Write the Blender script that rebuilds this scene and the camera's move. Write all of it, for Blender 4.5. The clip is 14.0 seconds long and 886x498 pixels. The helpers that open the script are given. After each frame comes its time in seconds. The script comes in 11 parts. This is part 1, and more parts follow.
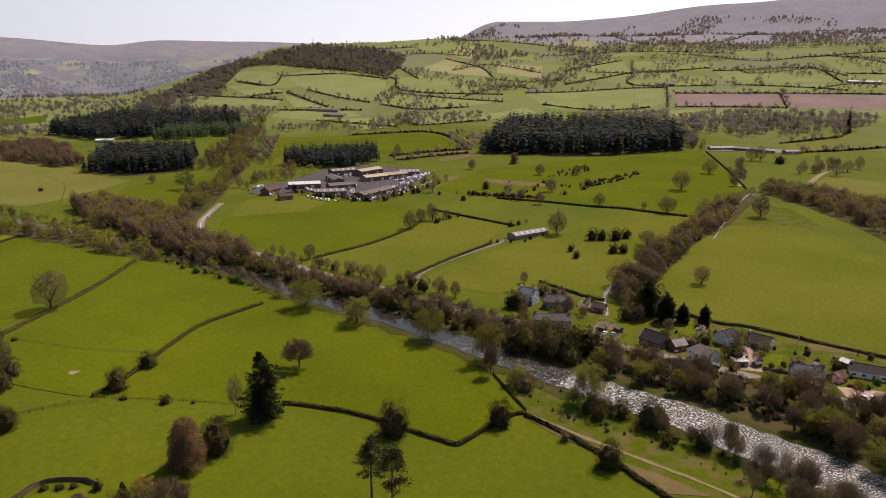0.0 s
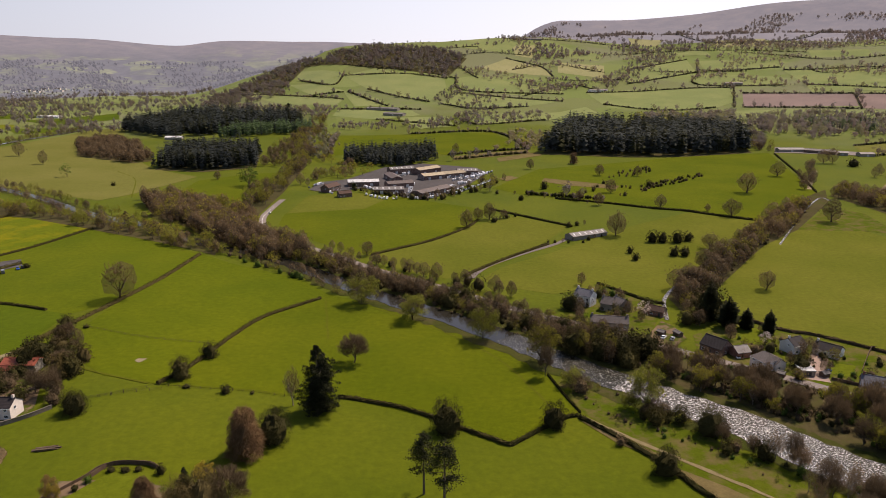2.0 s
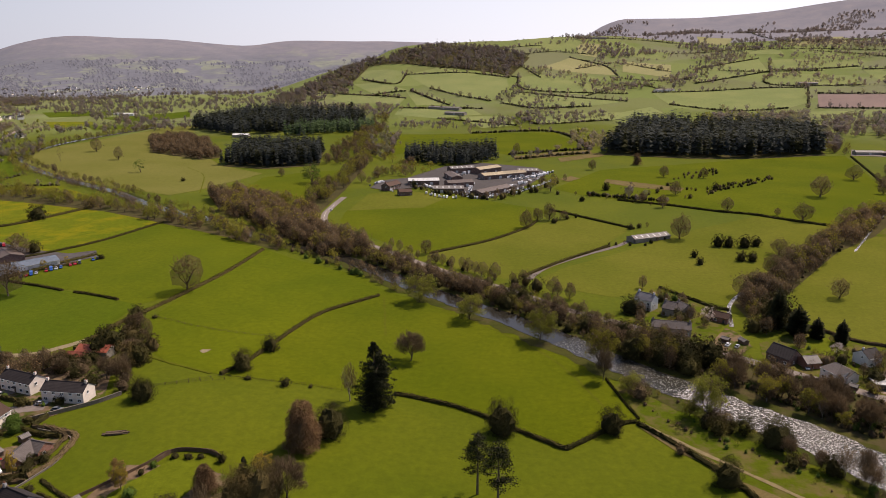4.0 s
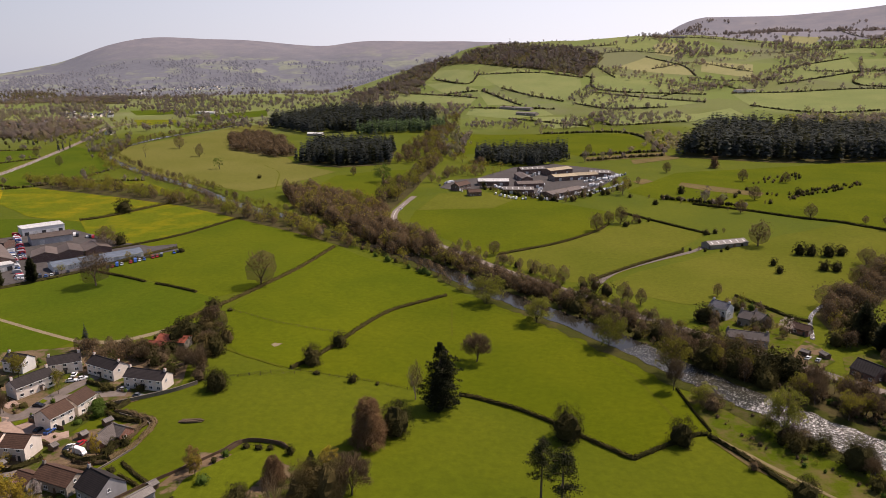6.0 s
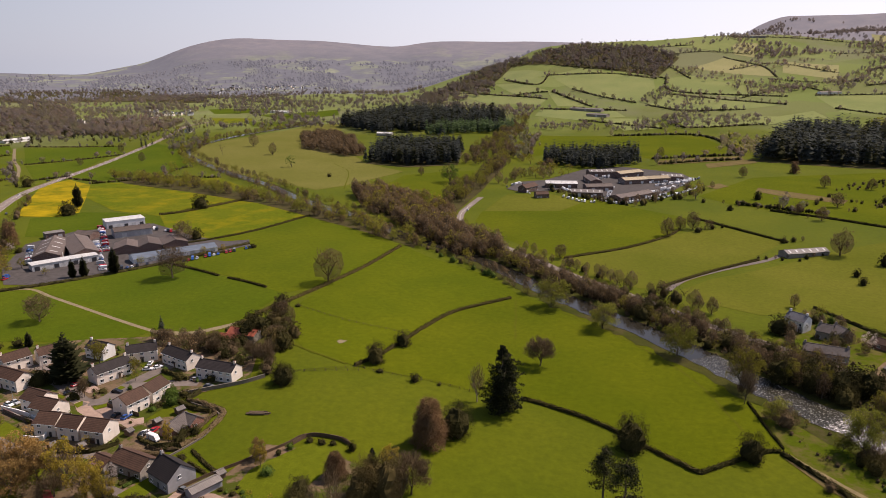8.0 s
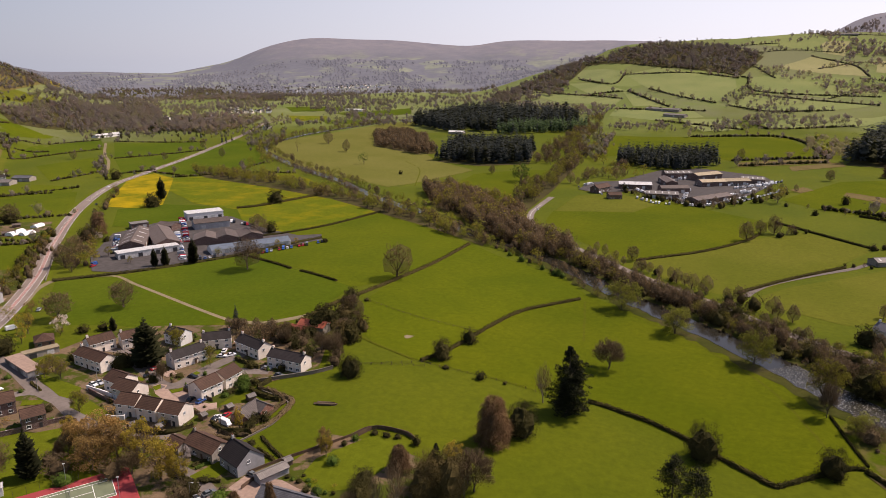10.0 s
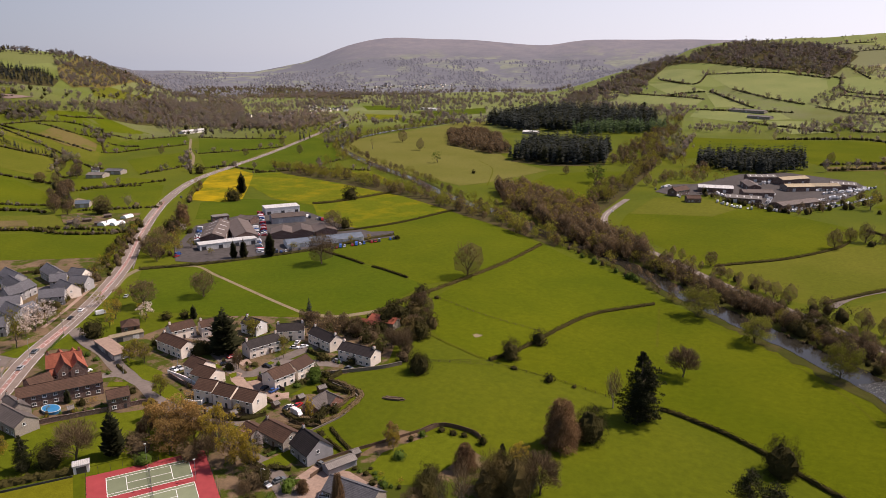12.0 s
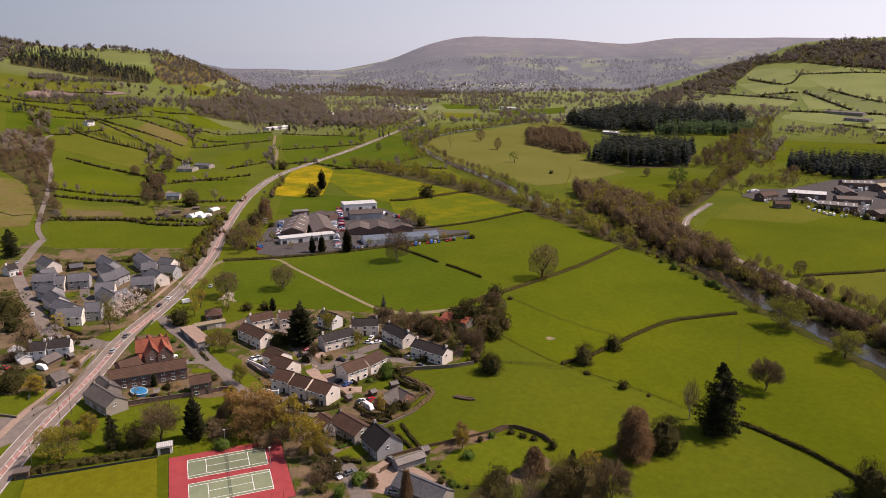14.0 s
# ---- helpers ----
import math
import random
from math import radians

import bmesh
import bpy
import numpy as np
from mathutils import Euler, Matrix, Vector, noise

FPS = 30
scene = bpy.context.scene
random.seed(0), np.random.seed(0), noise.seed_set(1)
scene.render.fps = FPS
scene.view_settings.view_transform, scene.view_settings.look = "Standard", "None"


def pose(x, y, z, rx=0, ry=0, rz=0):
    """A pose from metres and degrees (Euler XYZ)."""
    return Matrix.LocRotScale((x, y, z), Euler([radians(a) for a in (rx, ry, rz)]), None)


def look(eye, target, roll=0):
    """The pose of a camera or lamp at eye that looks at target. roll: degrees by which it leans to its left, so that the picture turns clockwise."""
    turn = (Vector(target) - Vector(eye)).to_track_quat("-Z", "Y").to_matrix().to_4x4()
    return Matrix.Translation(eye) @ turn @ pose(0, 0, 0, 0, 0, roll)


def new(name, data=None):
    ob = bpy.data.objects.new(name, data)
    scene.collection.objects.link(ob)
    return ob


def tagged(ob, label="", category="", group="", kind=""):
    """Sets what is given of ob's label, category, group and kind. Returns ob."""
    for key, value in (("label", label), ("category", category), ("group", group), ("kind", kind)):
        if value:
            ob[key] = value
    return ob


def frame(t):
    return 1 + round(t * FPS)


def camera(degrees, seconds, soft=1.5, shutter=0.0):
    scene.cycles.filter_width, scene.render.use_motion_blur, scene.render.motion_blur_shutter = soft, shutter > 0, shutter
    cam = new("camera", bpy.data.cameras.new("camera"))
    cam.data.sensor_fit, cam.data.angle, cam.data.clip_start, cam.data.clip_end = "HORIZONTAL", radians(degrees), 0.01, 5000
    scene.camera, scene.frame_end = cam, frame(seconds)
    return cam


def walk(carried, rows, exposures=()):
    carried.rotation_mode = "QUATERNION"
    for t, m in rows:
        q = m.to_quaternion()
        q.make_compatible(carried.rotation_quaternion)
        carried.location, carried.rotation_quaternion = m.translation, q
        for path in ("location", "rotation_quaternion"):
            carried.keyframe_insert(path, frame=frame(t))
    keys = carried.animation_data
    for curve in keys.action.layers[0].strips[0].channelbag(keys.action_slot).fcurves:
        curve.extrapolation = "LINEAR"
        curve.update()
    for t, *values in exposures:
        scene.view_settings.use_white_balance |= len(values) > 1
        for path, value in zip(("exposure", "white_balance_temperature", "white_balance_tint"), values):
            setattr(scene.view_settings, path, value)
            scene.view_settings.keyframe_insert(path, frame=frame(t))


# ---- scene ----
SKY_STRENGTH, VEIL = 0.085, 0.85
VEIL_AWAY, VEIL_SUNWARD = (2.4, 3.05, 4.0), (8.8, 9.5, 10.6)
EXPOSURES = [(0, 0.39, 6900, 21), (14, 0.36, 6900, 24)]
cam = camera(63.89, 14.0, soft=0.7)


def stand(x, y, z, turn, tilt, lean):
    """A drone's pose: turn to the left, tilt up, lean."""
    return Matrix.Translation((x, y, z)) @ pose(0, 0, 0, 0, 0, turn) @ pose(0, 0, 0, 90 + tilt) @ pose(0, 0, 0, 0, 0, lean)


PATH = [
    (0, stand(0.01, -0.01, 130.00, -0.00, -14.76, 0.18)),
    (0.5, stand(-0.04, -0.06, 129.88, 1.16, -14.75, 0.12)),
    (1, stand(-0.07, -0.10, 129.74, 2.32, -14.74, 0.07)),
    (1.5, stand(-0.11, -0.07, 129.60, 3.54, -14.79, 0.05)),
    (2, stand(-0.13, 0.05, 129.48, 4.69, -14.80, 0.09)),
    (2.5, stand(-0.10, 0.22, 129.44, 5.82, -14.80, 0.04)),
    (3, stand(-0.01, 0.34, 129.40, 6.98, -14.83, 0.03)),
    (5.5, stand(-0.49, 0.48, 129.89, 13.82, -14.87, -0.04)),
    (6, stand(-0.52, 0.57, 130.10, 15.22, -14.88, -0.06)),
    (6.5, stand(-0.51, 0.72, 130.34, 16.60, -14.88, -0.05)),
    (7, stand(-0.44, 0.88, 130.53, 17.95, -14.88, -0.05)),
    (7.5, stand(-0.48, 0.97, 130.64, 19.31, -14.87, -0.05)),
    (8, stand(-0.54, 1.10, 130.62, 20.69, -14.85, -0.05)),
    (10.5, stand(-1.00, 1.90, 129.19, 27.83, -14.90, -0.08)),
    (11, stand(-1.17, 1.96, 129.00, 29.24, -14.90, -0.09)),
    (11.5, stand(-1.35, 1.97, 128.96, 30.76, -14.91, -0.08)),
    (12, stand(-1.45, 1.96, 129.02, 32.29, -14.92, -0.03)),
    (12.5, stand(-1.54, 1.97, 129.10, 33.92, -14.94, -0.02)),
    (13, stand(-1.67, 1.96, 129.21, 35.38, -14.96, -0.03)),
    (13.5, stand(-1.71, 2.03, 129.33, 36.96, -14.99, 0.01)),
    (14, stand(-1.72, 2.11, 129.46, 38.50, -15.02, 0.02)),
]
walk(cam, PATH, EXPOSURES)
# ---- light: a clear spring noon with thin haze ----
SUN_BEARING, SUN_HEIGHT = 42.0, 53.0
world = bpy.data.worlds.new("sky")
scene.world = world
world.use_nodes = True
wn, wl = world.node_tree.nodes, world.node_tree.links
wn.clear()
sky = wn.new("ShaderNodeTexSky")
sky.sky_type, sky.sun_disc = "NISHITA", False
sky.sun_elevation, sky.sun_rotation = radians(SUN_HEIGHT), radians(SUN_BEARING)
sky.air_density, sky.dust_density, sky.ozone_density, sky.altitude = 1.0, 0.6, 2.0, 100
back = wn.new("ShaderNodeBackground")
back.inputs["Strength"].default_value = SKY_STRENGTH
wout = wn.new("ShaderNodeOutputWorld")
# thin haze: whiter towards the horizon, and brighter on the sun's side
way = wn.new("ShaderNodeTexCoord").outputs["Generated"]
axes = wn.new("ShaderNodeSeparateXYZ")
wl.new(way, axes.inputs[0])
low = wn.new("ShaderNodeMapRange")
low.interpolation_type = "SMOOTHSTEP"
for key, value in (("From Min", 0.0), ("From Max", 0.55), ("To Min", VEIL), ("To Max", 0.1)):
    low.inputs[key].default_value = value
wl.new(axes.outputs["Z"], low.inputs["Value"])
sunward = wn.new("ShaderNodeVectorMath")
sunward.operation = "DOT_PRODUCT"
sunward.inputs[1].default_value = (math.sin(radians(SUN_BEARING)), math.cos(radians(SUN_BEARING)), 0)
wl.new(way, sunward.inputs[0])
side = wn.new("ShaderNodeMapRange")
side.inputs["From Min"].default_value, side.inputs["From Max"].default_value = -0.45, 0.85
wl.new(sunward.outputs["Value"], side.inputs["Value"])
tint = wn.new("ShaderNodeMix")
tint.data_type = "RGBA"
tint.inputs["A"].default_value, tint.inputs["B"].default_value = (*VEIL_AWAY, 1), (*VEIL_SUNWARD, 1)
wl.new(side.outputs["Result"], tint.inputs["Factor"])
veil = wn.new("ShaderNodeMix")
veil.data_type, veil.blend_type = "RGBA", "MIX"
wl.new(low.outputs["Result"], veil.inputs["Factor"])
wl.new(sky.outputs[0], veil.inputs["A"])
wl.new(tint.outputs["Result"], veil.inputs["B"])
wl.new(veil.outputs["Result"], back.inputs["Color"])
wl.new(back.outputs[0], wout.inputs["Surface"])
lamp = bpy.data.lights.new("sun", "SUN")
lamp.energy, lamp.angle, lamp.color = 4.4, radians(0.53), (1.0, 0.92, 0.80)
sun = new("sun", lamp)
sb, se = radians(SUN_BEARING), radians(SUN_HEIGHT)
sun.matrix_world = look((0, 0, 400), (-math.sin(sb) * math.cos(se), -math.cos(sb) * math.cos(se), 400 - math.sin(se)))


# ---- materials ----
SHEEN = 0.05


def shader(name):
    m = bpy.data.materials.new(name)
    m.use_nodes = True
    n, l = m.node_tree.nodes, m.node_tree.links
    return m, n, l, n["Principled BSDF"]


def noise_node(n, l, coord, scale, detail=4, rough=0.6):
    t = n.new("ShaderNodeTexNoise")
    t.inputs["Scale"].default_value, t.inputs["Detail"].default_value, t.inputs["Roughness"].default_value = scale, detail, rough
    l.new(coord, t.inputs["Vector"])
    return t.outputs["Fac"]


def ramp(n, l, fac, stops):
    r = n.new("ShaderNodeValToRGB")
    e = r.color_ramp.elements
    while len(e) < len(stops):
        e.new(0.5)
    for k, (at, col) in zip(e, stops):
        k.position, k.color = at, (*col, 1)
    l.new(fac, r.inputs["Fac"])
    return r.outputs["Color"]


def blend(n, l, fac, a, b, mode="MIX"):
    x = n.new("ShaderNodeMix")
    x.data_type, x.blend_type = "RGBA", mode
    for sock, v in ((x.inputs["Factor"], fac), (x.inputs["A"], a), (x.inputs["B"], b)):
        if isinstance(v, (int, float)):
            sock.default_value = v
        elif isinstance(v, tuple):
            sock.default_value = (*v, 1)
        else:
            l.new(v, sock)
    return x.outputs["Result"]


def place(n):
    return n.new("ShaderNodeNewGeometry").outputs["Position"]


def bump(n, l, p, height, strength, dist):
    b = n.new("ShaderNodeBump")
    b.inputs["Strength"].default_value, b.inputs["Distance"].default_value = strength, dist
    l.new(height, b.inputs["Height"])
    l.new(b.outputs[0], p.inputs["Normal"])


def tone(c, k):
    return tuple(v * k for v in c)


def land_material(name, base, other, spot=None, spot_at=(0.55, 0.7), big=0.012, spot_scale=0.03):
    """Grass or bare soil: slow drifts of tone, tufts, and patches of a third colour."""
    m, n, l, p = shader(name)
    at = place(n)
    drift = noise_node(n, l, at, big, 3)
    col = ramp(n, l, drift, [(0.36, base), (0.64, other)])
    tuft = noise_node(n, l, at, 0.35, 6, 0.72)
    col = blend(n, l, 0.5, col, ramp(n, l, tuft, [(0.3, (0.62, 0.62, 0.62)), (0.7, (1.3, 1.3, 1.25))]), "MULTIPLY")
    fine = noise_node(n, l, at, 2.2, 4, 0.7)
    col = blend(n, l, 0.5, col, ramp(n, l, fine, [(0.3, (0.6, 0.6, 0.6)), (0.7, (1.35, 1.35, 1.3))]), "MULTIPLY")
    if spot:
        s = noise_node(n, l, at, spot_scale, 6, 0.7)
        mask = ramp(n, l, s, [(spot_at[0], (0, 0, 0)), (spot_at[1], (1, 1, 1))])
        col = blend(n, l, mask, col, spot)
    l.new(col, p.inputs["Base Color"])
    p.inputs["Roughness"].default_value = 0.9
    p.inputs["Specular IOR Level"].default_value = 0.0
    # blades catch the light at low angles
    p.inputs["Sheen Weight"].default_value, p.inputs["Sheen Roughness"].default_value = SHEEN, 0.45
    p.inputs["Sheen Tint"].default_value = (0.85, 0.9, 0.5, 1)
    bump(n, l, p, tuft, 0.3, 0.2)
    return m


def haze_sheen(m, weight, tint):
    """Sheen put on far surfaces in place of haze: they pale at low angles."""
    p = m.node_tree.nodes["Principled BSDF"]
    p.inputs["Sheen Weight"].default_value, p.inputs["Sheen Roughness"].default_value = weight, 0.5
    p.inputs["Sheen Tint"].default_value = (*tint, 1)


def plain_material(name, col, rough=0.8, vary=0.25, scale=3.0, metal=0.0, spread=0.12):
    """A painted, rendered or tiled surface with stains, and a shift of tone from piece to piece."""
    m, n, l, p = shader(name)
    at = n.new("ShaderNodeTexCoord").outputs["Object"]
    a = noise_node(n, l, at, scale, 5, 0.65)
    b = noise_node(n, l, at, scale * 0.13, 3)
    c = ramp(n, l, a, [(0.3, tone(col, 1 - vary)), (0.7, tone(col, 1 + vary * 0.6))])
    c = blend(n, l, 0.6, c, ramp(n, l, b, [(0.3, (0.78,) * 3), (0.7, (1.12,) * 3)]), "MULTIPLY")
    rnd = n.new("ShaderNodeObjectInfo").outputs["Random"]
    c = blend(n, l, 1.0, c, ramp(n, l, rnd, [(0, (1 - spread,) * 3), (1, (1 + spread,) * 3)]), "MULTIPLY")
    l.new(c, p.inputs["Base Color"])
    p.inputs["Roughness"].default_value, p.inputs["Metallic"].default_value = rough, metal
    p.inputs["Specular IOR Level"].default_value = 0.5 if rough < 0.6 else 0.12
    bump(n, l, p, a, 0.25, 0.02)
    return m


def leaf_material(name, col, other, glow=0.35, spread=0.25, open_crown=0.0):
    """Leaves or twigs: tone by clump and by tree, some light passing through; open_crown: gaps too fine to model."""
    m, n, l, p = shader(name)
    rnd = n.new("ShaderNodeObjectInfo").outputs["Random"]
    isl = n.new("ShaderNodeNewGeometry").outputs["Random Per Island"]
    c = ramp(n, l, isl, [(0, col), (1, other)])
    c = blend(n, l, 1.0, c, ramp(n, l, rnd, [(0, (1 - spread, 1 - spread, 1 - spread)), (0.5, (1, 1, 1)), (1, (1 + spread, 1 + spread * 0.8, 1 + spread * 0.5))]), "MULTIPLY")
    l.new(c, p.inputs["Base Color"])
    p.inputs["Roughness"].default_value = 0.8
    p.inputs["Specular IOR Level"].default_value = 0.03
    # small leaves stand for clumps: their facets are shaded as part of a soft mass
    face = n.new("ShaderNodeVectorMath")
    face.operation = "MULTIPLY_ADD"
    l.new(n.new("ShaderNodeNewGeometry").outputs["Normal"], face.inputs[0])
    face.inputs[1].default_value, face.inputs[2].default_value = (0.85, 0.85, 0.85), (0, 0, 0.45)
    soft = n.new("ShaderNodeVectorMath")
    soft.operation = "NORMALIZE"
    l.new(face.outputs[0], soft.inputs[0])
    l.new(soft.outputs[0], p.inputs["Normal"])
    if glow:
        tr, mx = n.new("ShaderNodeBsdfTranslucent"), n.new("ShaderNodeMixShader")
        mx.inputs[0].default_value = glow
        l.new(c, tr.inputs["Color"])
        l.new(p.outputs[0], mx.inputs[1])
        l.new(tr.outputs[0], mx.inputs[2])
        l.new(mx.outputs[0], n["Material Output"].inputs["Surface"])
        if open_crown:
            gap, thin = n.new("ShaderNodeBsdfTransparent"), n.new("ShaderNodeMixShader")
            thin.inputs[0].default_value = open_crown
            l.new(mx.outputs[0], thin.inputs[1])
            l.new(gap.outputs[0], thin.inputs[2])
            l.new(thin.outputs[0], n["Material Output"].inputs["Surface"])
    return m


def patchwork_material(name, cells, cols, soil, glow=0.0, moor=()):
    """Far country: small fields of several tones with dark woods between."""
    m, n, l, p = shader(name)
    at = place(n)
    warp = n.new("ShaderNodeMapping")
    warp.inputs["Scale"].default_value = (1, 0.8, 0.2)
    l.new(at, warp.inputs["Vector"])
    v = n.new("ShaderNodeTexVoronoi")
    v.inputs["Scale"].default_value = 1 / cells
    l.new(warp.outputs[0], v.inputs["Vector"])
    sep = n.new("ShaderNodeSeparateColor")
    l.new(v.outputs["Color"], sep.inputs[0])
    c = ramp(n, l, sep.outputs[0], [(i / len(cols), k) for i, k in enumerate(cols)])
    c.node.color_ramp.interpolation = "CONSTANT"
    w = noise_node(n, l, at, 0.0022, 5, 0.7)
    c = blend(n, l, ramp(n, l, w, [(0.44, (0, 0, 0)), (0.56, (1, 1, 1))]), c, soil)
    g = noise_node(n, l, at, 0.03, 6, 0.75)
    c = blend(n, l, 0.8, c, ramp(n, l, g, [(0.3, (0.6,) * 3), (0.7, (1.3,) * 3)]), "MULTIPLY")
    if moor:
        # heather and bracken above the last fields
        up = n.new("ShaderNodeSeparateXYZ")
        l.new(at, up.inputs[0])
        wob = n.new("ShaderNodeMath")
        wob.operation = "MULTIPLY_ADD"
        wob.inputs[1].default_value = 190
        l.new(noise_node(n, l, at, 0.006, 6, 0.7), wob.inputs[0])
        l.new(up.outputs["Z"], wob.inputs[2])
        high = n.new("ShaderNodeMapRange")
        high.inputs["From Min"].default_value, high.inputs["From Max"].default_value = 215, 305
        l.new(wob.outputs[0], high.inputs["Value"])
        heath = ramp(n, l, noise_node(n, l, at, 0.011, 7, 0.72), [(0.32, moor[0]), (0.52, moor[1]), (0.68, moor[2])])
        c = blend(n, l, high.outputs[0], c, heath)
    l.new(c, p.inputs["Base Color"])
    p.inputs["Roughness"].default_value = 0.95
    p.inputs["Specular IOR Level"].default_value = 0.05
    # bluish emission in place of the air's haze over distance
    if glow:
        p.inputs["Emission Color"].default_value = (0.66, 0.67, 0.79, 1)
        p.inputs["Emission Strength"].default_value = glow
    return m


M = {}
M["pasture"] = land_material("pasture", (0.0622, 0.0805, 0.0027), (0.0842, 0.0970, 0.0036))
M["meadow"] = land_material("meadow", (0.0631, 0.0838, 0.0029), (0.0848, 0.1006, 0.0035))
M["lush"] = land_material("lush", (0.0495, 0.0762, 0.0030), (0.0693, 0.0921, 0.0040))
M["sheepwalk"] = land_material("sheepwalk", (0.0828, 0.0929, 0.0074), (0.1067, 0.1086, 0.0120))
M["parkland"] = land_material("parkland", (0.108, 0.108, 0.022), (0.128, 0.122, 0.030))
M["dandelion"] = land_material("dandelion", (0.0791, 0.1042, 0.0037), (0.0977, 0.1116, 0.0047), (0.2511, 0.1860, 0.0056), (0.47, 0.86), 0.012, 0.035)
M["dandelion_thick"] = land_material("dandelion_thick", (0.095, 0.108, 0.0037), (0.15, 0.13, 0.0047), (0.34, 0.235, 0.006), (0.36, 0.66), 0.012, 0.035)
M["bracken"] = land_material("bracken", (0.105, 0.080, 0.032), (0.14, 0.105, 0.046), (0.10, 0.10, 0.03), (0.55, 0.7), 0.03, 0.08)


def country_material():
    """Valley pasture that gives way, some way off, to a patchwork of slope fields, paled with distance for haze."""
    m, n, l, p = shader("country")
    at = place(n)
    drift, tuft = noise_node(n, l, at, 0.012, 3), noise_node(n, l, at, 0.35, 6, 0.72)
    near = ramp(n, l, drift, [(0.36, (0.0630, 0.0810, 0.0027)), (0.64, (0.0828, 0.0954, 0.0036))])
    v = n.new("ShaderNodeTexVoronoi")
    v.inputs["Scale"].default_value = 1 / 120
    l.new(at, v.inputs["Vector"])
    sep = n.new("ShaderNodeSeparateColor")
    l.new(v.outputs["Color"], sep.inputs[0])
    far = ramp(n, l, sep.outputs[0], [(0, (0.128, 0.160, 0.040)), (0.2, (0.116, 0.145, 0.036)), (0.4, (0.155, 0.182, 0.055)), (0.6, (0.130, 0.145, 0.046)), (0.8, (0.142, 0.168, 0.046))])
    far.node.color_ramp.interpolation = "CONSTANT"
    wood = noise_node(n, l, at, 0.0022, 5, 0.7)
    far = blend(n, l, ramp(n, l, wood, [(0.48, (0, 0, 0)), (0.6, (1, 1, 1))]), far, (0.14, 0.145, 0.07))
    flat = n.new("ShaderNodeVectorMath")
    flat.operation = "MULTIPLY"
    flat.inputs[1].default_value = (1, 1, 0)
    l.new(at, flat.inputs[0])
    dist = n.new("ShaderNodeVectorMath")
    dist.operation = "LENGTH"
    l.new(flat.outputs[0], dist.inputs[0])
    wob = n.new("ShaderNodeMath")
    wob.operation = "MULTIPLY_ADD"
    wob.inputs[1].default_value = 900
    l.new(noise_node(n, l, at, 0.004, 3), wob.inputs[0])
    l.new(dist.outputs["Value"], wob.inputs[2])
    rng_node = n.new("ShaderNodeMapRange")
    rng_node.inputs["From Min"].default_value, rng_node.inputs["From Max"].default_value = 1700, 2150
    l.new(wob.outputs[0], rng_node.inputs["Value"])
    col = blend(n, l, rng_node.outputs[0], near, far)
    col = blend(n, l, 0.5, col, ramp(n, l, tuft, [(0.3, (0.62,) * 3), (0.7, (1.3,) * 3)]), "MULTIPLY")
    l.new(col, p.inputs["Base Color"])
    p.inputs["Roughness"].default_value, p.inputs["Specular IOR Level"].default_value = 0.9, 0.03
    p.inputs["Sheen Weight"].default_value, p.inputs["Sheen Roughness"].default_value = SHEEN, 0.45
    p.inputs["Sheen Tint"].default_value = (0.85, 0.9, 0.5, 1)
    bump(n, l, p, tuft, 0.3, 0.2)
    return m


M["country"] = country_material()
M["trodden"] = land_material("trodden", (0.0688, 0.0784, 0.0048), (0.0800, 0.0848, 0.0064))
M["earth_path"] = land_material("earth_path", (0.17, 0.135, 0.07), (0.2, 0.155, 0.085))
# hill grass paler than near pasture, some haze put into its colour
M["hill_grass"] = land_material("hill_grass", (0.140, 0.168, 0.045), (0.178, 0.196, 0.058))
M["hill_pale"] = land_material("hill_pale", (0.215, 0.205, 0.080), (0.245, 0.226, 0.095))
M["rough"] = land_material("rough", (0.054, 0.076, 0.004), (0.074, 0.086, 0.007), (0.105, 0.082, 0.030), (0.46, 0.64), 0.03, 0.12)
M["tan_pasture"] = land_material("tan_pasture", (0.118, 0.090, 0.030), (0.140, 0.110, 0.042), (0.085, 0.094, 0.012), (0.5, 0.66), 0.02, 0.04)
M["bank"] = land_material("bank", (0.036, 0.043, 0.008), (0.054, 0.052, 0.014), (0.070, 0.056, 0.028), (0.55, 0.7), 0.05, 0.1)
M["litter"] = land_material("litter", (0.048, 0.040, 0.018), (0.070, 0.056, 0.026), (0.050, 0.056, 0.010), (0.5, 0.66), 0.03, 0.06)
M["ploughed"] = land_material("ploughed", (0.165, 0.115, 0.100), (0.210, 0.145, 0.125))
# backdrop land: blue-grey tones, with haze added as emission
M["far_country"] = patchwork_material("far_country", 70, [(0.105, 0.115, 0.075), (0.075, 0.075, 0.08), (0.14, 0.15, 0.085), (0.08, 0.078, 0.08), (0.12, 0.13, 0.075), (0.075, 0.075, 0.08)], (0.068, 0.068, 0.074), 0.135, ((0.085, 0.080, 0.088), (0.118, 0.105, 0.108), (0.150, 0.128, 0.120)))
M["lawn"] = land_material("lawn", (0.0748, 0.0950, 0.0053), (0.0933, 0.1091, 0.0070))
M["bowling"] = land_material("bowling", (0.115, 0.113, 0.0064), (0.130, 0.122, 0.0080))
M["garden"] = land_material("garden", (0.115, 0.080, 0.050), (0.165, 0.112, 0.072), (0.0510, 0.0629, 0.0085), (0.48, 0.55), 0.06, 0.09)
M["tarmac"] = plain_material("tarmac", (0.165, 0.136, 0.118), 0.85, 0.2, 0.6)
M["main_tarmac"] = plain_material("main_tarmac", (0.200, 0.158, 0.134), 0.85, 0.2, 0.4)
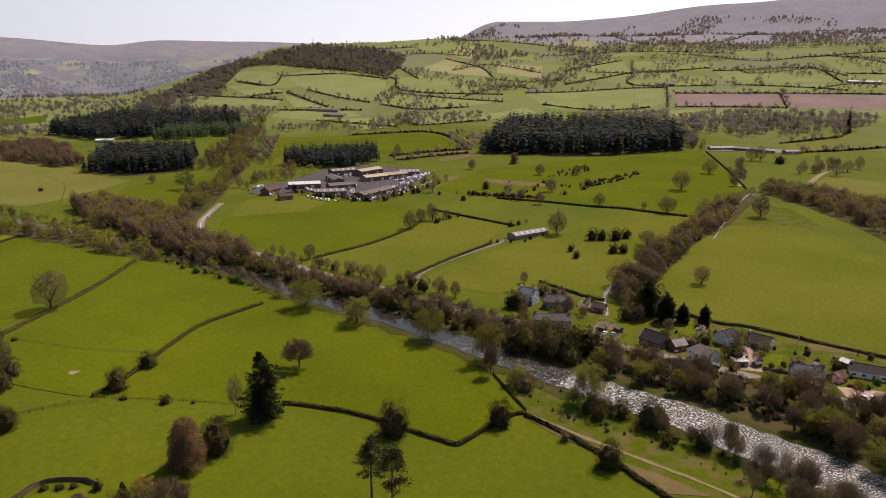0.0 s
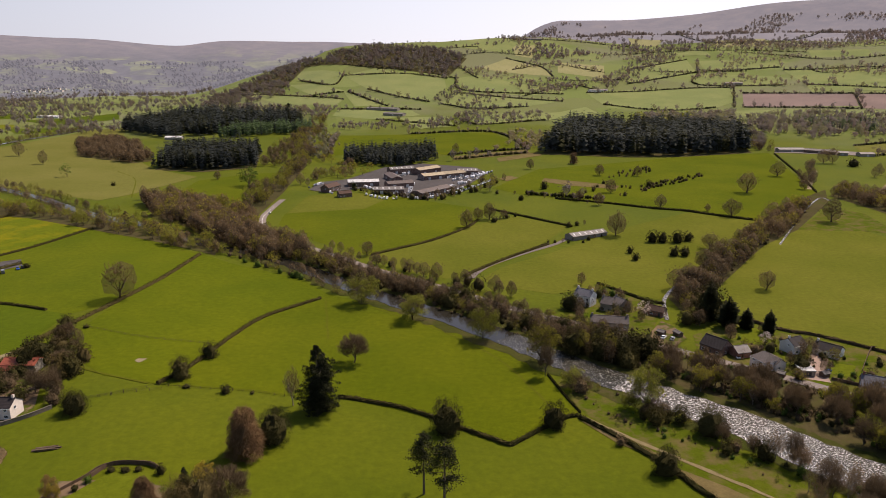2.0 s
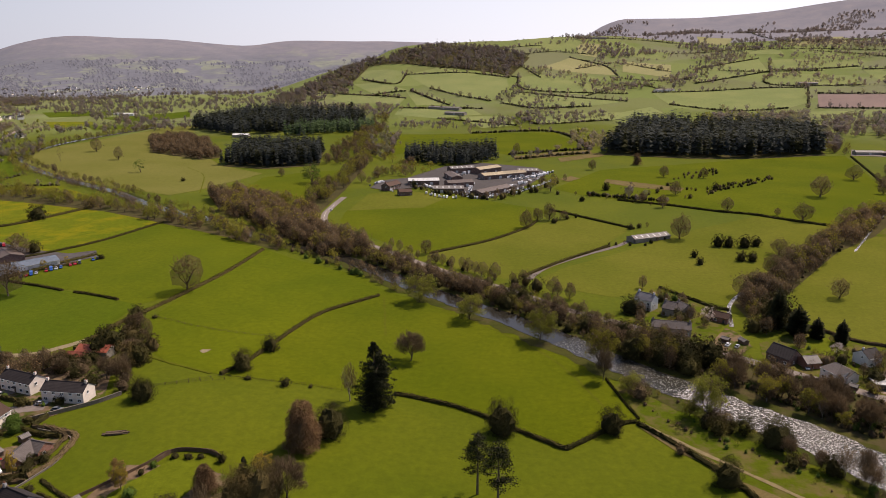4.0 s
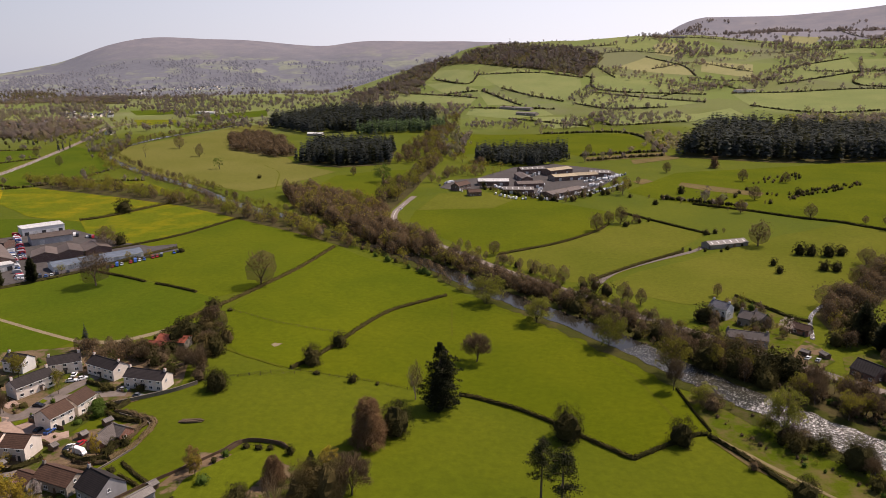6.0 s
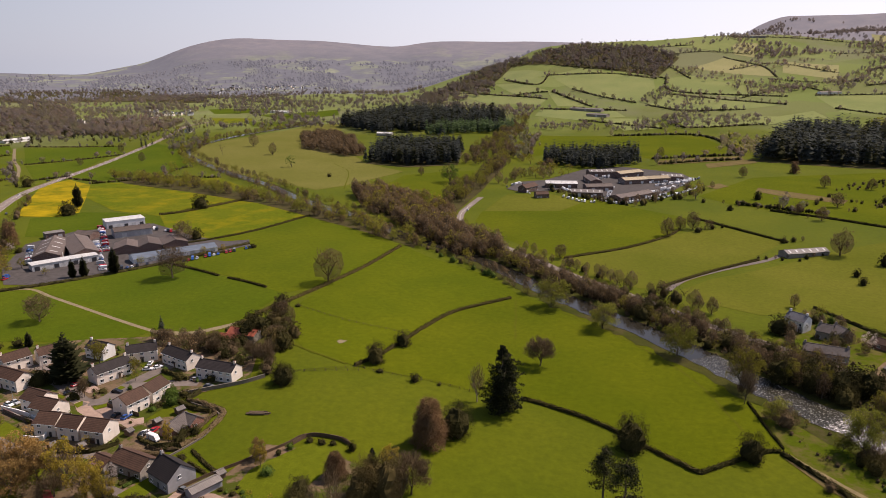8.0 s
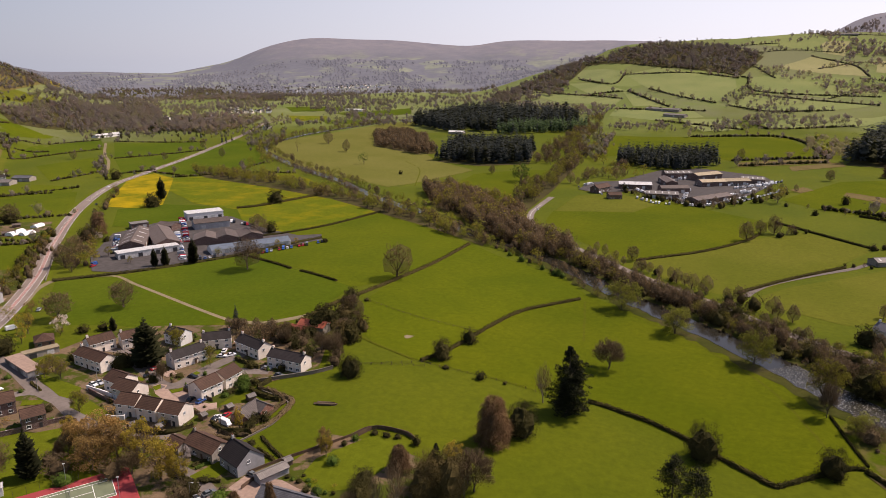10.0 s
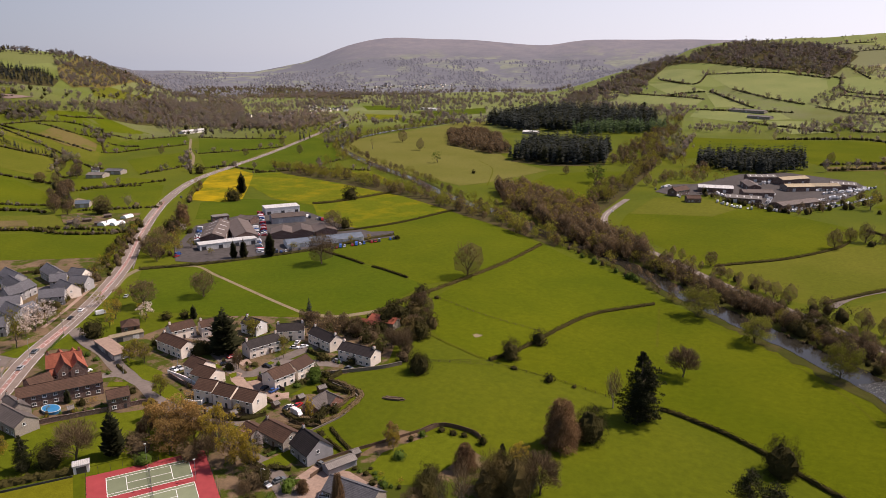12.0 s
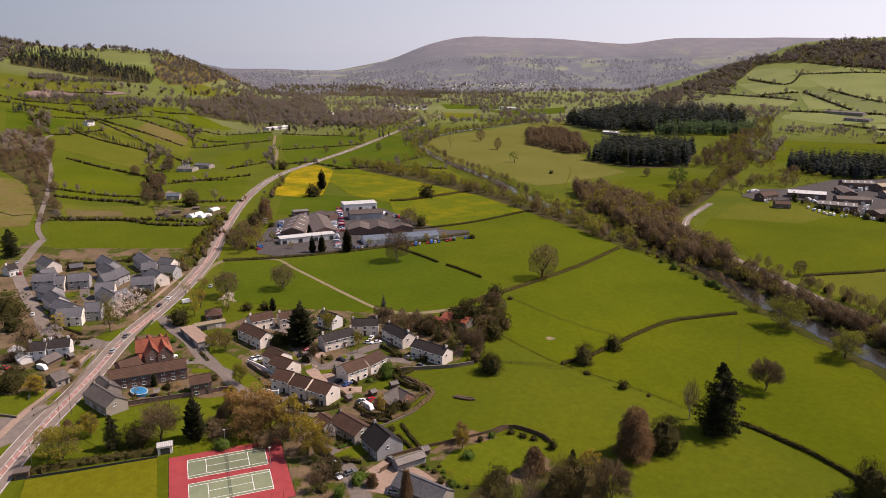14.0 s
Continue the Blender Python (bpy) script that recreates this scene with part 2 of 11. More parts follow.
M["yard_floor"] = plain_material("yard_floor", (0.075, 0.066, 0.062), 0.9, 0.3, 0.3)
M["old_tarmac"] = plain_material("old_tarmac", (0.185, 0.153, 0.132), 0.85, 0.25, 0.4)
M["gravel"] = plain_material("gravel", (0.215, 0.172, 0.10), 0.95, 0.3, 1.0)
M["pavement"] = plain_material("pavement", (0.32, 0.225, 0.175), 0.9, 0.2, 0.8)
M["marking"] = plain_material("marking", (0.78, 0.77, 0.74), 0.7, 0.15, 2)
M["red_lane"] = plain_material("red_lane", (0.36, 0.20, 0.17), 0.85, 0.25, 0.5)
M["bark"] = plain_material("bark", (0.13, 0.10, 0.075), 0.9, 0.35, 2)
M["pale_bark"] = plain_material("pale_bark", (0.24, 0.21, 0.16), 0.9, 0.35, 2)
M["twigs"] = leaf_material("twigs", (0.092, 0.064, 0.036), (0.160, 0.113, 0.063), 0.24)
M["inner_twigs"] = leaf_material("inner_twigs", (0.092, 0.064, 0.036), (0.140, 0.100, 0.058), 0.4, 0.25, 0.68)
M["red_twigs"] = leaf_material("red_twigs", (0.112, 0.068, 0.034), (0.185, 0.115, 0.060), 0.25)
# far crowns paler and greyer than near ones: haze mixed into their colour
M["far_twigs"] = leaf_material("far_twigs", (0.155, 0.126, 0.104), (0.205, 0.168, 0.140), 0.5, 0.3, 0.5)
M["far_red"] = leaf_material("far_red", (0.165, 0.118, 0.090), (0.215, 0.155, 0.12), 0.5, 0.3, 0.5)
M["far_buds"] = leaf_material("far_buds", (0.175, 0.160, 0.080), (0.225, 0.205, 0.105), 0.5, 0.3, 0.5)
# backdrop trees, hazed by the same emission
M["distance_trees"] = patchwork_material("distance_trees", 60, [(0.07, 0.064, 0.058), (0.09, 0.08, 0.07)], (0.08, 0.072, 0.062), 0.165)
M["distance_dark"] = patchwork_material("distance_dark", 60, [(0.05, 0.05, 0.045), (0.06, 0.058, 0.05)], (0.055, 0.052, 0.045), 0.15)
M["bud_leaves"] = leaf_material("bud_leaves", (0.145, 0.135, 0.018), (0.23, 0.205, 0.032), 0.4)
M["willow_leaves"] = leaf_material("willow_leaves", (0.145, 0.155, 0.020), (0.235, 0.235, 0.038), 0.4)
M["amber_leaves"] = leaf_material("amber_leaves", (0.22, 0.135, 0.045), (0.32, 0.205, 0.075), 0.4)
M["gold_leaves"] = leaf_material("gold_leaves", (0.27, 0.20, 0.026), (0.37, 0.28, 0.042), 0.45)
M["green_leaves"] = leaf_material("green_leaves", (0.065, 0.105, 0.018), (0.10, 0.14, 0.028), 0.35)
M["dark_leaves"] = leaf_material("dark_leaves", (0.030, 0.028, 0.009), (0.064, 0.056, 0.020), 0.15)
M["needles"] = leaf_material("needles", (0.022, 0.025, 0.012), (0.044, 0.045, 0.020), 0.15)
M["yew_leaves"] = leaf_material("yew_leaves", (0.066, 0.052, 0.018), (0.120, 0.090, 0.036), 0.2)
M["spruce"] = leaf_material("spruce", (0.022, 0.026, 0.017), (0.031, 0.035, 0.024), 0.15)
M["larch"] = leaf_material("larch", (0.055, 0.092, 0.026), (0.080, 0.12, 0.036), 0.25)
M["blossom"] = leaf_material("blossom", (0.44, 0.37, 0.33), (0.60, 0.52, 0.47), 0.35)
M["pink_blossom"] = leaf_material("pink_blossom", (0.42, 0.24, 0.26), (0.55, 0.34, 0.36), 0.35)
M["hedge_leaves"] = leaf_material("hedge_leaves", (0.026, 0.026, 0.007), (0.066, 0.054, 0.019), 0.15)
M["beech_hedge"] = leaf_material("beech_hedge", (0.085, 0.060, 0.034), (0.13, 0.095, 0.05), 0.2)


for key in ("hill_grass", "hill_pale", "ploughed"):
    haze_sheen(M[key], 0.13, (0.92, 0.93, 0.82))
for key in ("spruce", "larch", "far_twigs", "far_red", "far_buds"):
    haze_sheen(M[key], 0.15, (0.80, 0.87, 1.0))
haze_sheen(M["sheepwalk"], 0.05, (0.85, 0.9, 0.6))


# ---- mesh helpers ----
def mesh_of(name, verts, faces, mats, index=None, smooth=False):
    me = bpy.data.meshes.new(name)
    me.from_pydata([tuple(v) for v in verts], [], [tuple(f) for f in faces])
    for m in mats:
        me.materials.append(m)
    if index is not None:
        me.polygons.foreach_set("material_index", np.asarray(index, np.int32))
    if smooth:
        me.polygons.foreach_set("use_smooth", [True] * len(me.polygons))
    me.update()
    return me


def tri_mesh(name, verts, faces, mats, index=None):
    """A large mesh of triangles from arrays."""
    verts, faces = np.asarray(verts, np.float32), np.asarray(faces, np.int32)
    me = bpy.data.meshes.new(name)
    me.vertices.add(len(verts))
    me.vertices.foreach_set("co", verts.ravel())
    me.loops.add(faces.size)
    me.loops.foreach_set("vertex_index", faces.ravel())
    me.polygons.add(len(faces))
    me.polygons.foreach_set("loop_start", np.arange(0, faces.size, 3, dtype=np.int32))
    for m in mats:
        me.materials.append(m)
    if index is not None:
        me.polygons.foreach_set("material_index", np.asarray(index, np.int32))
    me.update(calc_edges=True)
    return me


def child(name, me, parent, label=""):
    ob = new(name, me)
    ob.parent = parent
    return tagged(ob, label) if label else ob


def part(name, bm, material, parent, label=""):
    """Links a bmesh as one mesh object under a thing or a part."""
    me = bpy.data.meshes.new(name)
    bm.to_mesh(me)
    bm.free()
    me.materials.append(material)
    return child(name, me, parent, label)


def box(bm, x0, y0, z0, x1, y1, z1):
    v = [bm.verts.new((x, y, z)) for z in (z0, z1) for x, y in ((x0, y0), (x1, y0), (x1, y1), (x0, y1))]
    for f in ((0, 3, 2, 1), (4, 5, 6, 7), (0, 1, 5, 4), (1, 2, 6, 5), (2, 3, 7, 6), (3, 0, 4, 7)):
        bm.faces.new([v[i] for i in f])


def inside(px, py, outline):
    """Which of the points lie in the outline."""
    px, py = np.asarray(px), np.asarray(py)
    hit = np.zeros(px.shape, bool)
    for (x0, y0), (x1, y1) in zip(outline, outline[1:] + outline[:1]):
        cross = (y0 > py) != (y1 > py)
        hit ^= cross & (px < (x1 - x0) * (py - y0) / ((y1 - y0) or 1e-9) + x0)
    return hit


def scatter(outline, count, rng):
    xs, ys = [a for a, b in outline], [b for a, b in outline]
    out = []
    while len(out) < count:
        x, y = rng.uniform(min(xs), max(xs), 400), rng.uniform(min(ys), max(ys), 400)
        k = inside(x, y, outline)
        out += list(zip(x[k], y[k]))
    return np.array(out[:count])


def walk_line(line, step):
    """Evenly spaced points on a smooth run through the line's corners."""
    p = np.array(line, float)
    if len(p) > 2:
        fine = []
        q = np.vstack([2 * p[0] - p[1], p, 2 * p[-1] - p[-2]])
        for i in range(len(p) - 1):
            a, b, c, d = q[i:i + 4]
            for t in np.linspace(0, 1, 12, endpoint=False):
                fine.append(0.5 * (2 * b + (c - a) * t + (2 * a - 5 * b + 4 * c - d) * t * t + (3 * b - a - 3 * c + d) * t ** 3))
        p = np.array(fine + [p[-1]])
    s = np.concatenate([[0], np.cumsum(np.hypot(*np.diff(p, axis=0).T))])
    u = np.linspace(0, s[-1], max(2, int(s[-1] / step) + 1))
    return np.stack([np.interp(u, s, p[:, 0]), np.interp(u, s, p[:, 1])], 1)


def sideways(p):
    d = np.gradient(p, axis=0)
    d /= np.hypot(d[:, 0], d[:, 1])[:, None] + 1e-9
    return np.stack([-d[:, 1], d[:, 0]], 1)


def strip(name, line, width, material, lift=0.1, label="", across=3, wobble=0.0, step=4.0):
    """A road, path or stream laid on the land along a line."""
    p = walk_line(line, step)
    s = sideways(p)
    w = np.interp(np.linspace(0, 1, len(p)), np.linspace(0, 1, len(width)), width) if isinstance(width, (list, tuple)) else np.full(len(p), float(width))
    rng = np.random.default_rng(len(p))
    verts, faces = [], []
    for j in range(across):
        k = j / (across - 1) - 0.5
        q = p + s * (k * (w + wobble * rng.normal(size=len(p))))[:, None]
        verts += [(x, y, z + lift) for (x, y), z in zip(q, ground_z(q[:, 0], q[:, 1]))]
    n = len(p)
    for j in range(across - 1):
        faces += [(j * n + i, j * n + i + 1, (j + 1) * n + i + 1, (j + 1) * n + i) for i in range(n - 1)]
    ob = new(name, mesh_of(name, verts, faces, [material], smooth=True))
    return tagged(ob, label, kind="structure")


def field(outline, material, label, lift=0.05, cell=9.0, name="field"):
    """A field draped on the land."""
    a = np.array(outline)
    r = float(np.hypot(*a.mean(0)))
    cell = max(cell, r / 70)
    bm = bmesh.new()
    bm.faces.new([bm.verts.new((x, y, 0)) for x, y in outline])
    for axis in (0, 1):
        lo, hi = a[:, axis].min(), a[:, axis].max()
        for k in np.arange(lo + cell, hi, cell):
            co, no = [0, 0, 0], [0, 0, 0]
            co[axis], no[axis] = k, 1
            bmesh.ops.bisect_plane(bm, geom=bm.verts[:] + bm.edges[:] + bm.faces[:], plane_co=co, plane_no=no)
    for v in bm.verts:
        v.co.z = float(ground_z(v.co.x, v.co.y)) + lift + r * 1.2e-4
    me = bpy.data.meshes.new(name)
    bmesh.ops.recalc_face_normals(bm, faces=bm.faces[:])
    bm.to_mesh(me)
    bm.free()
    me.materials.append(material)
    me.polygons.foreach_set("use_smooth", [True] * len(me.polygons))
    ob = new(name, me)
    if me.polygons and sum(p.normal.z for p in me.polygons) < 0:
        me.flip_normals()
    return tagged(ob, label, kind="structure")


# ---- plants ----
def tubes(segs, sides=3):
    """Tapered limbs from (start, end, radius, radius)."""
    verts, faces = [], []
    for a, b, ra, rb in segs:
        a, b = np.array(a), np.array(b)
        d = (b - a) / (np.linalg.norm(b - a) + 1e-9)
        u = np.cross(d, (0.3, 0.9, 0.2))
        u /= np.linalg.norm(u) + 1e-9
        v = np.cross(d, u)
        k = len(verts)
        for c, r in ((a, ra), (b, rb)):
            for i in range(sides):
                t = 2 * math.pi * i / sides
                verts.append(c + r * (u * math.cos(t) + v * math.sin(t)))
        for i in range(sides):
            j = (i + 1) % sides
            faces.append((k + i, k + j, k + sides + j, k + sides + i))
    return verts, faces


def skeleton(rng, h, trunk=0.2, spread=0.8, levels=3, forks=4, radius=0.035):
    """Limbs of a broadleaved tree h metres high; also the outer shoots as (place, direction)."""
    segs, tips = [], []
    share = (0.40, 0.25, 0.16)

    def grow(p, d, r, level):
        length = h * share[level - 1] * rng.uniform(0.75, 1.2)
        pts = [(p, d, r)]
        n = 3 if level == 1 else 2
        for i in range(n):
            d = d + rng.normal(0, 0.2, 3) + np.array([0, 0, 0.07])
            d /= np.linalg.norm(d)
            q = p + d * length / n
            r2 = r * (0.68 if level < 3 else 0.5)
            segs.append((p, q, r, r2))
            p, r = q, r2
            pts.append((p, d, r))
        if level >= levels:
            tips.append((p, d))
            return
        if level == levels - 1:
            tips.append((p, d))
        for k in range(forks + (level == 1)):
            q, d0, r0 = pts[int(rng.integers(1, len(pts)))]
            a = rng.uniform(0, 2 * math.pi)
            d3 = d0 * 0.75 + spread * rng.uniform(0.4, 1.0) * np.array([math.cos(a), math.sin(a), rng.uniform(-0.15, 0.45)])
            grow(q, d3 / np.linalg.norm(d3), r0 * rng.uniform(0.5, 0.75), level + 1)

    base = h * radius
    fork = np.array([rng.normal(0, 0.015) * h, rng.normal(0, 0.015) * h, h * trunk])
    segs.append(((0, 0, -0.4), fork * 0.5, base * 1.3, base))
    segs.append((fork * 0.5, fork, base, base * 0.85))
    for k in range(forks + 2):
        a = 2 * math.pi * k / (forks + 2) + rng.uniform(-0.5, 0.5)
        lean = spread * rng.uniform(0.25, 1.0)
        d = np.array([math.cos(a) * lean, math.sin(a) * lean, 1.0])
        grow(fork * rng.uniform(0.75, 1.0), d / np.linalg.norm(d), base * rng.uniform(0.45, 0.7), 1)
    top = max(t[0][2] for t in tips)
    f = h / (top * 1.05)
    segs = [(np.array(a) * f, np.array(b) * f, ra, rb) for a, b, ra, rb in segs]
    tips = [(p * f, d) for p, d in tips]
    return segs, tips


def slivers(rng, tips, per, length, width, loose):
    """Fine twigs: thin long triangles about the shoots."""
    p = np.repeat(np.array([t[0] for t in tips]), per, 0) + rng.normal(0, loose, (len(tips) * per, 3))
    d = np.repeat(np.array([t[1] for t in tips]), per, 0) + rng.normal(0, 0.55, (len(tips) * per, 3))
    d /= np.linalg.norm(d, axis=1)[:, None]
    s = np.cross(d, rng.normal(size=d.shape))
    s /= np.linalg.norm(s, axis=1)[:, None] + 1e-9
    n = len(p)
    ln = length * rng.uniform(0.5, 1.3, (n, 1))
    v = np.stack([p - s * width / 2, p + s * width / 2, p + d * ln], 1).reshape(-1, 3)
    return v, np.arange(3 * n).reshape(-1, 3)


def leaves(rng, centres, size):
    """Small leaf clumps, each a bent pair of triangles."""
    n = len(centres)
    u = rng.normal(size=(n, 3))
    u /= np.linalg.norm(u, axis=1)[:, None]
    w = np.cross(u, rng.normal(size=(n, 3)))
    w /= np.linalg.norm(w, axis=1)[:, None] + 1e-9
    s = size * rng.uniform(0.5, 1.4, (n, 1))
    v = np.stack([centres - u * s, centres + w * s * 0.7, centres + u * s, centres - w * s * 0.7 + np.cross(u, w) * s * 0.3], 1).reshape(-1, 3)
    k = np.arange(n) * 4
    return v, np.concatenate([np.stack([k, k + 1, k + 2], 1), np.stack([k, k + 2, k + 3], 1)])


def bulge(u, k):
    """How far a crown reaches in the directions u: rounded, with a few broad lobes."""
    return 1 + 0.10 * np.sin(3.1 * u[:, 0] + k) * np.sin(2.7 * u[:, 1] + 2 * k) + 0.08 * np.sin(6.3 * u[:, 0] + 4.1 * u[:, 2] + 3 * k) + 0.07 * np.sin(7.7 * u[:, 1] - 5.2 * u[:, 2] + k)


def rays(rng, n, low=-0.55):
    """Directions spread over a sphere, few of them pointing far down."""
    u = rng.normal(size=(n * 3 + 20, 3))
    u /= np.linalg.norm(u, axis=1)[:, None]
    return u[u[:, 2] > low][:n]


def dome(rng, n, h, wide, low=0.0, inner=0.6, lobes=26, tight=0.2, belly=0.46):
    """Points of a rounded leafy crown from low * h to h: tufts on the outside of an uneven dome."""
    k = rng.uniform(0, 6)
    u = rays(rng, lobes, -0.75)
    mid, half = np.array([0, 0, h * (low + (1 - low) * belly)]), np.array([wide / 2, wide / 2, h * (1 - low) * (1 - belly)])
    r = bulge(u, k) * rng.uniform(inner, 0.92, len(u))
    pick = rng.integers(0, len(u), n)
    d = rays(rng, n, -0.35)
    c = (u * r[:, None])[pick] + d * rng.uniform(0.6, 1.0, (len(d), 1)) * tight * rng.uniform(0.7, 1.3, len(u))[pick][:, None]
    c = c * half + mid
    c[:, 2] = np.clip(c[:, 2], h * low + 0.05, None)
    return c


def core(rng, h, wide, low=0.0, fill=0.82, around=12, up=6, belly=0.46):
    """A closed lumpy body inside a dense crown."""
    k = rng.uniform(0, 6)
    verts, faces = [(0, 0, h * low + 0.02)], []
    mid, half = np.array([0, 0, h * (low + (1 - low) * belly)]), np.array([wide / 2, wide / 2, h * (1 - low) * (1 - belly)]) * fill
    for j in range(up):
        e = -1.2 + 2.45 * j / (up - 1)
        for i in range(around):
            a = 2 * math.pi * (i + 0.5 * (j % 2)) / around
            u = np.array([[math.cos(a) * math.cos(e), math.sin(a) * math.cos(e), math.sin(e)]])
            q = (u * (bulge(u, k) * rng.uniform(0.86, 1.12))[:, None])[0] * half + mid
            verts.append((q[0], q[1], max(q[2], h * low)))
    verts.append((0, 0, mid[2] + half[2] * 1.02))
    for j in range(up - 1):
        for i in range(around):
            p, q = 1 + j * around, 1 + (j + 1) * around
            i2 = (i + 1) % around
            faces += [(p + i, p + i2, q + i2), (p + i, q + i2, q + i)]
    last = 1 + (up - 1) * around
    for i in range(around):
        faces += [(0, 1 + (i + 1) % around, 1 + i), (last + i, last + (i + 1) % around, len(verts) - 1)]
    return np.array(verts), np.array(faces)


def fans(rng, n, h, wide, low, root, length, width, inner=0.45, stray=0.28, bias=0.5):
    """Fine shoots that fan out from the limbs to the edge of a rounded crown."""
    u = rays(rng, n, -0.5)
    k = rng.uniform(0, 6)
    mid, half = np.array([0, 0, h * (low + (1 - low) * 0.45)]), np.array([wide / 2, wide / 2, h * (1 - low) * 0.55])
    r = bulge(u, k) * rng.uniform(inner ** 2, 1.0, len(u)) ** bias
    # shoots gather along a few dozen boughs
    limb = rays(rng, 34, -0.3)
    near = limb[np.argmax(u @ limb.T, axis=1)]
    u2 = u * 0.72 + near * 0.28
    u2 /= np.linalg.norm(u2, axis=1)[:, None]
    q = u2 * r[:, None] * half + mid
    d = q - np.array([0, 0, root * h])
    d /= np.linalg.norm(d, axis=1)[:, None]
    d = d + rng.normal(0, stray, d.shape)
    d /= np.linalg.norm(d, axis=1)[:, None]
    s = np.cross(d, rng.normal(size=d.shape))
    s /= np.linalg.norm(s, axis=1)[:, None] + 1e-9
    ln = length * rng.uniform(0.5, 1.3, (len(q), 1))
    b = q - d * ln
    b[:, 2] = np.clip(b[:, 2], 0.05, None)
    v = np.stack([b - s * width / 2, b + s * width / 2, q], 1).reshape(-1, 3)
    return v, np.arange(3 * len(q)).reshape(-1, 3)


def whorls(rng, h, wide, rows, per, droop=0.25, low=0.06, shape=1.3, ragged=0.25, broad=0.32, sides=4):
    """Boughs of a conifer: drooping sprays round the trunk, of many lengths."""
    verts, faces = [], []
    for i in range(rows):
        t = i / rows
        z = h * (low + (1 - low) * t)
        full = (1 - t ** shape) * min(1.0, 0.62 + 2.2 * t) + 0.035
        reach = wide / 2 * full * (0.85 + 0.15 * math.sin(11 * t + rng.uniform(0, 2)))
        for k in range(max(3, int(per * (0.35 + 0.65 * full)))):
            a = rng.uniform(0, 2 * math.pi)
            r = reach * rng.uniform(1 - ragged * 2.0, 1 + ragged)
            d, s = np.array([math.cos(a), math.sin(a), 0]), np.array([-math.sin(a), math.cos(a), 0])
            z0 = z + rng.uniform(-0.9, 0.9) * h / rows
            w = max(0.12, r * broad * rng.uniform(0.6, 1.3))
            tilt = droop * rng.uniform(0.4, 1.6)
            root, mid = d * r * 0.15 + np.array([0, 0, z0 + 0.1 * r]), d * r * 0.62 + np.array([0, 0, z0 - tilt * r * 0.35])
            tip = d * r + np.array([0, 0, z0 - tilt * r])
            hang = np.array([0, 0, -0.35 * w])
            n = len(verts)
            if sides == 4:
                verts += [root, mid + s * w + hang, tip, mid - s * w + hang, mid + np.array([0, 0, 0.1 * r])]
                faces += [(n, n + 1, n + 4), (n + 1, n + 2, n + 4), (n + 2, n + 3, n + 4), (n + 3, n, n + 4)]
            else:
                verts += [root, mid + s * w + hang, tip, mid - s * w + hang]
                faces += [(n, n + 1, n + 2), (n, n + 2, n + 3)]
    return verts, faces


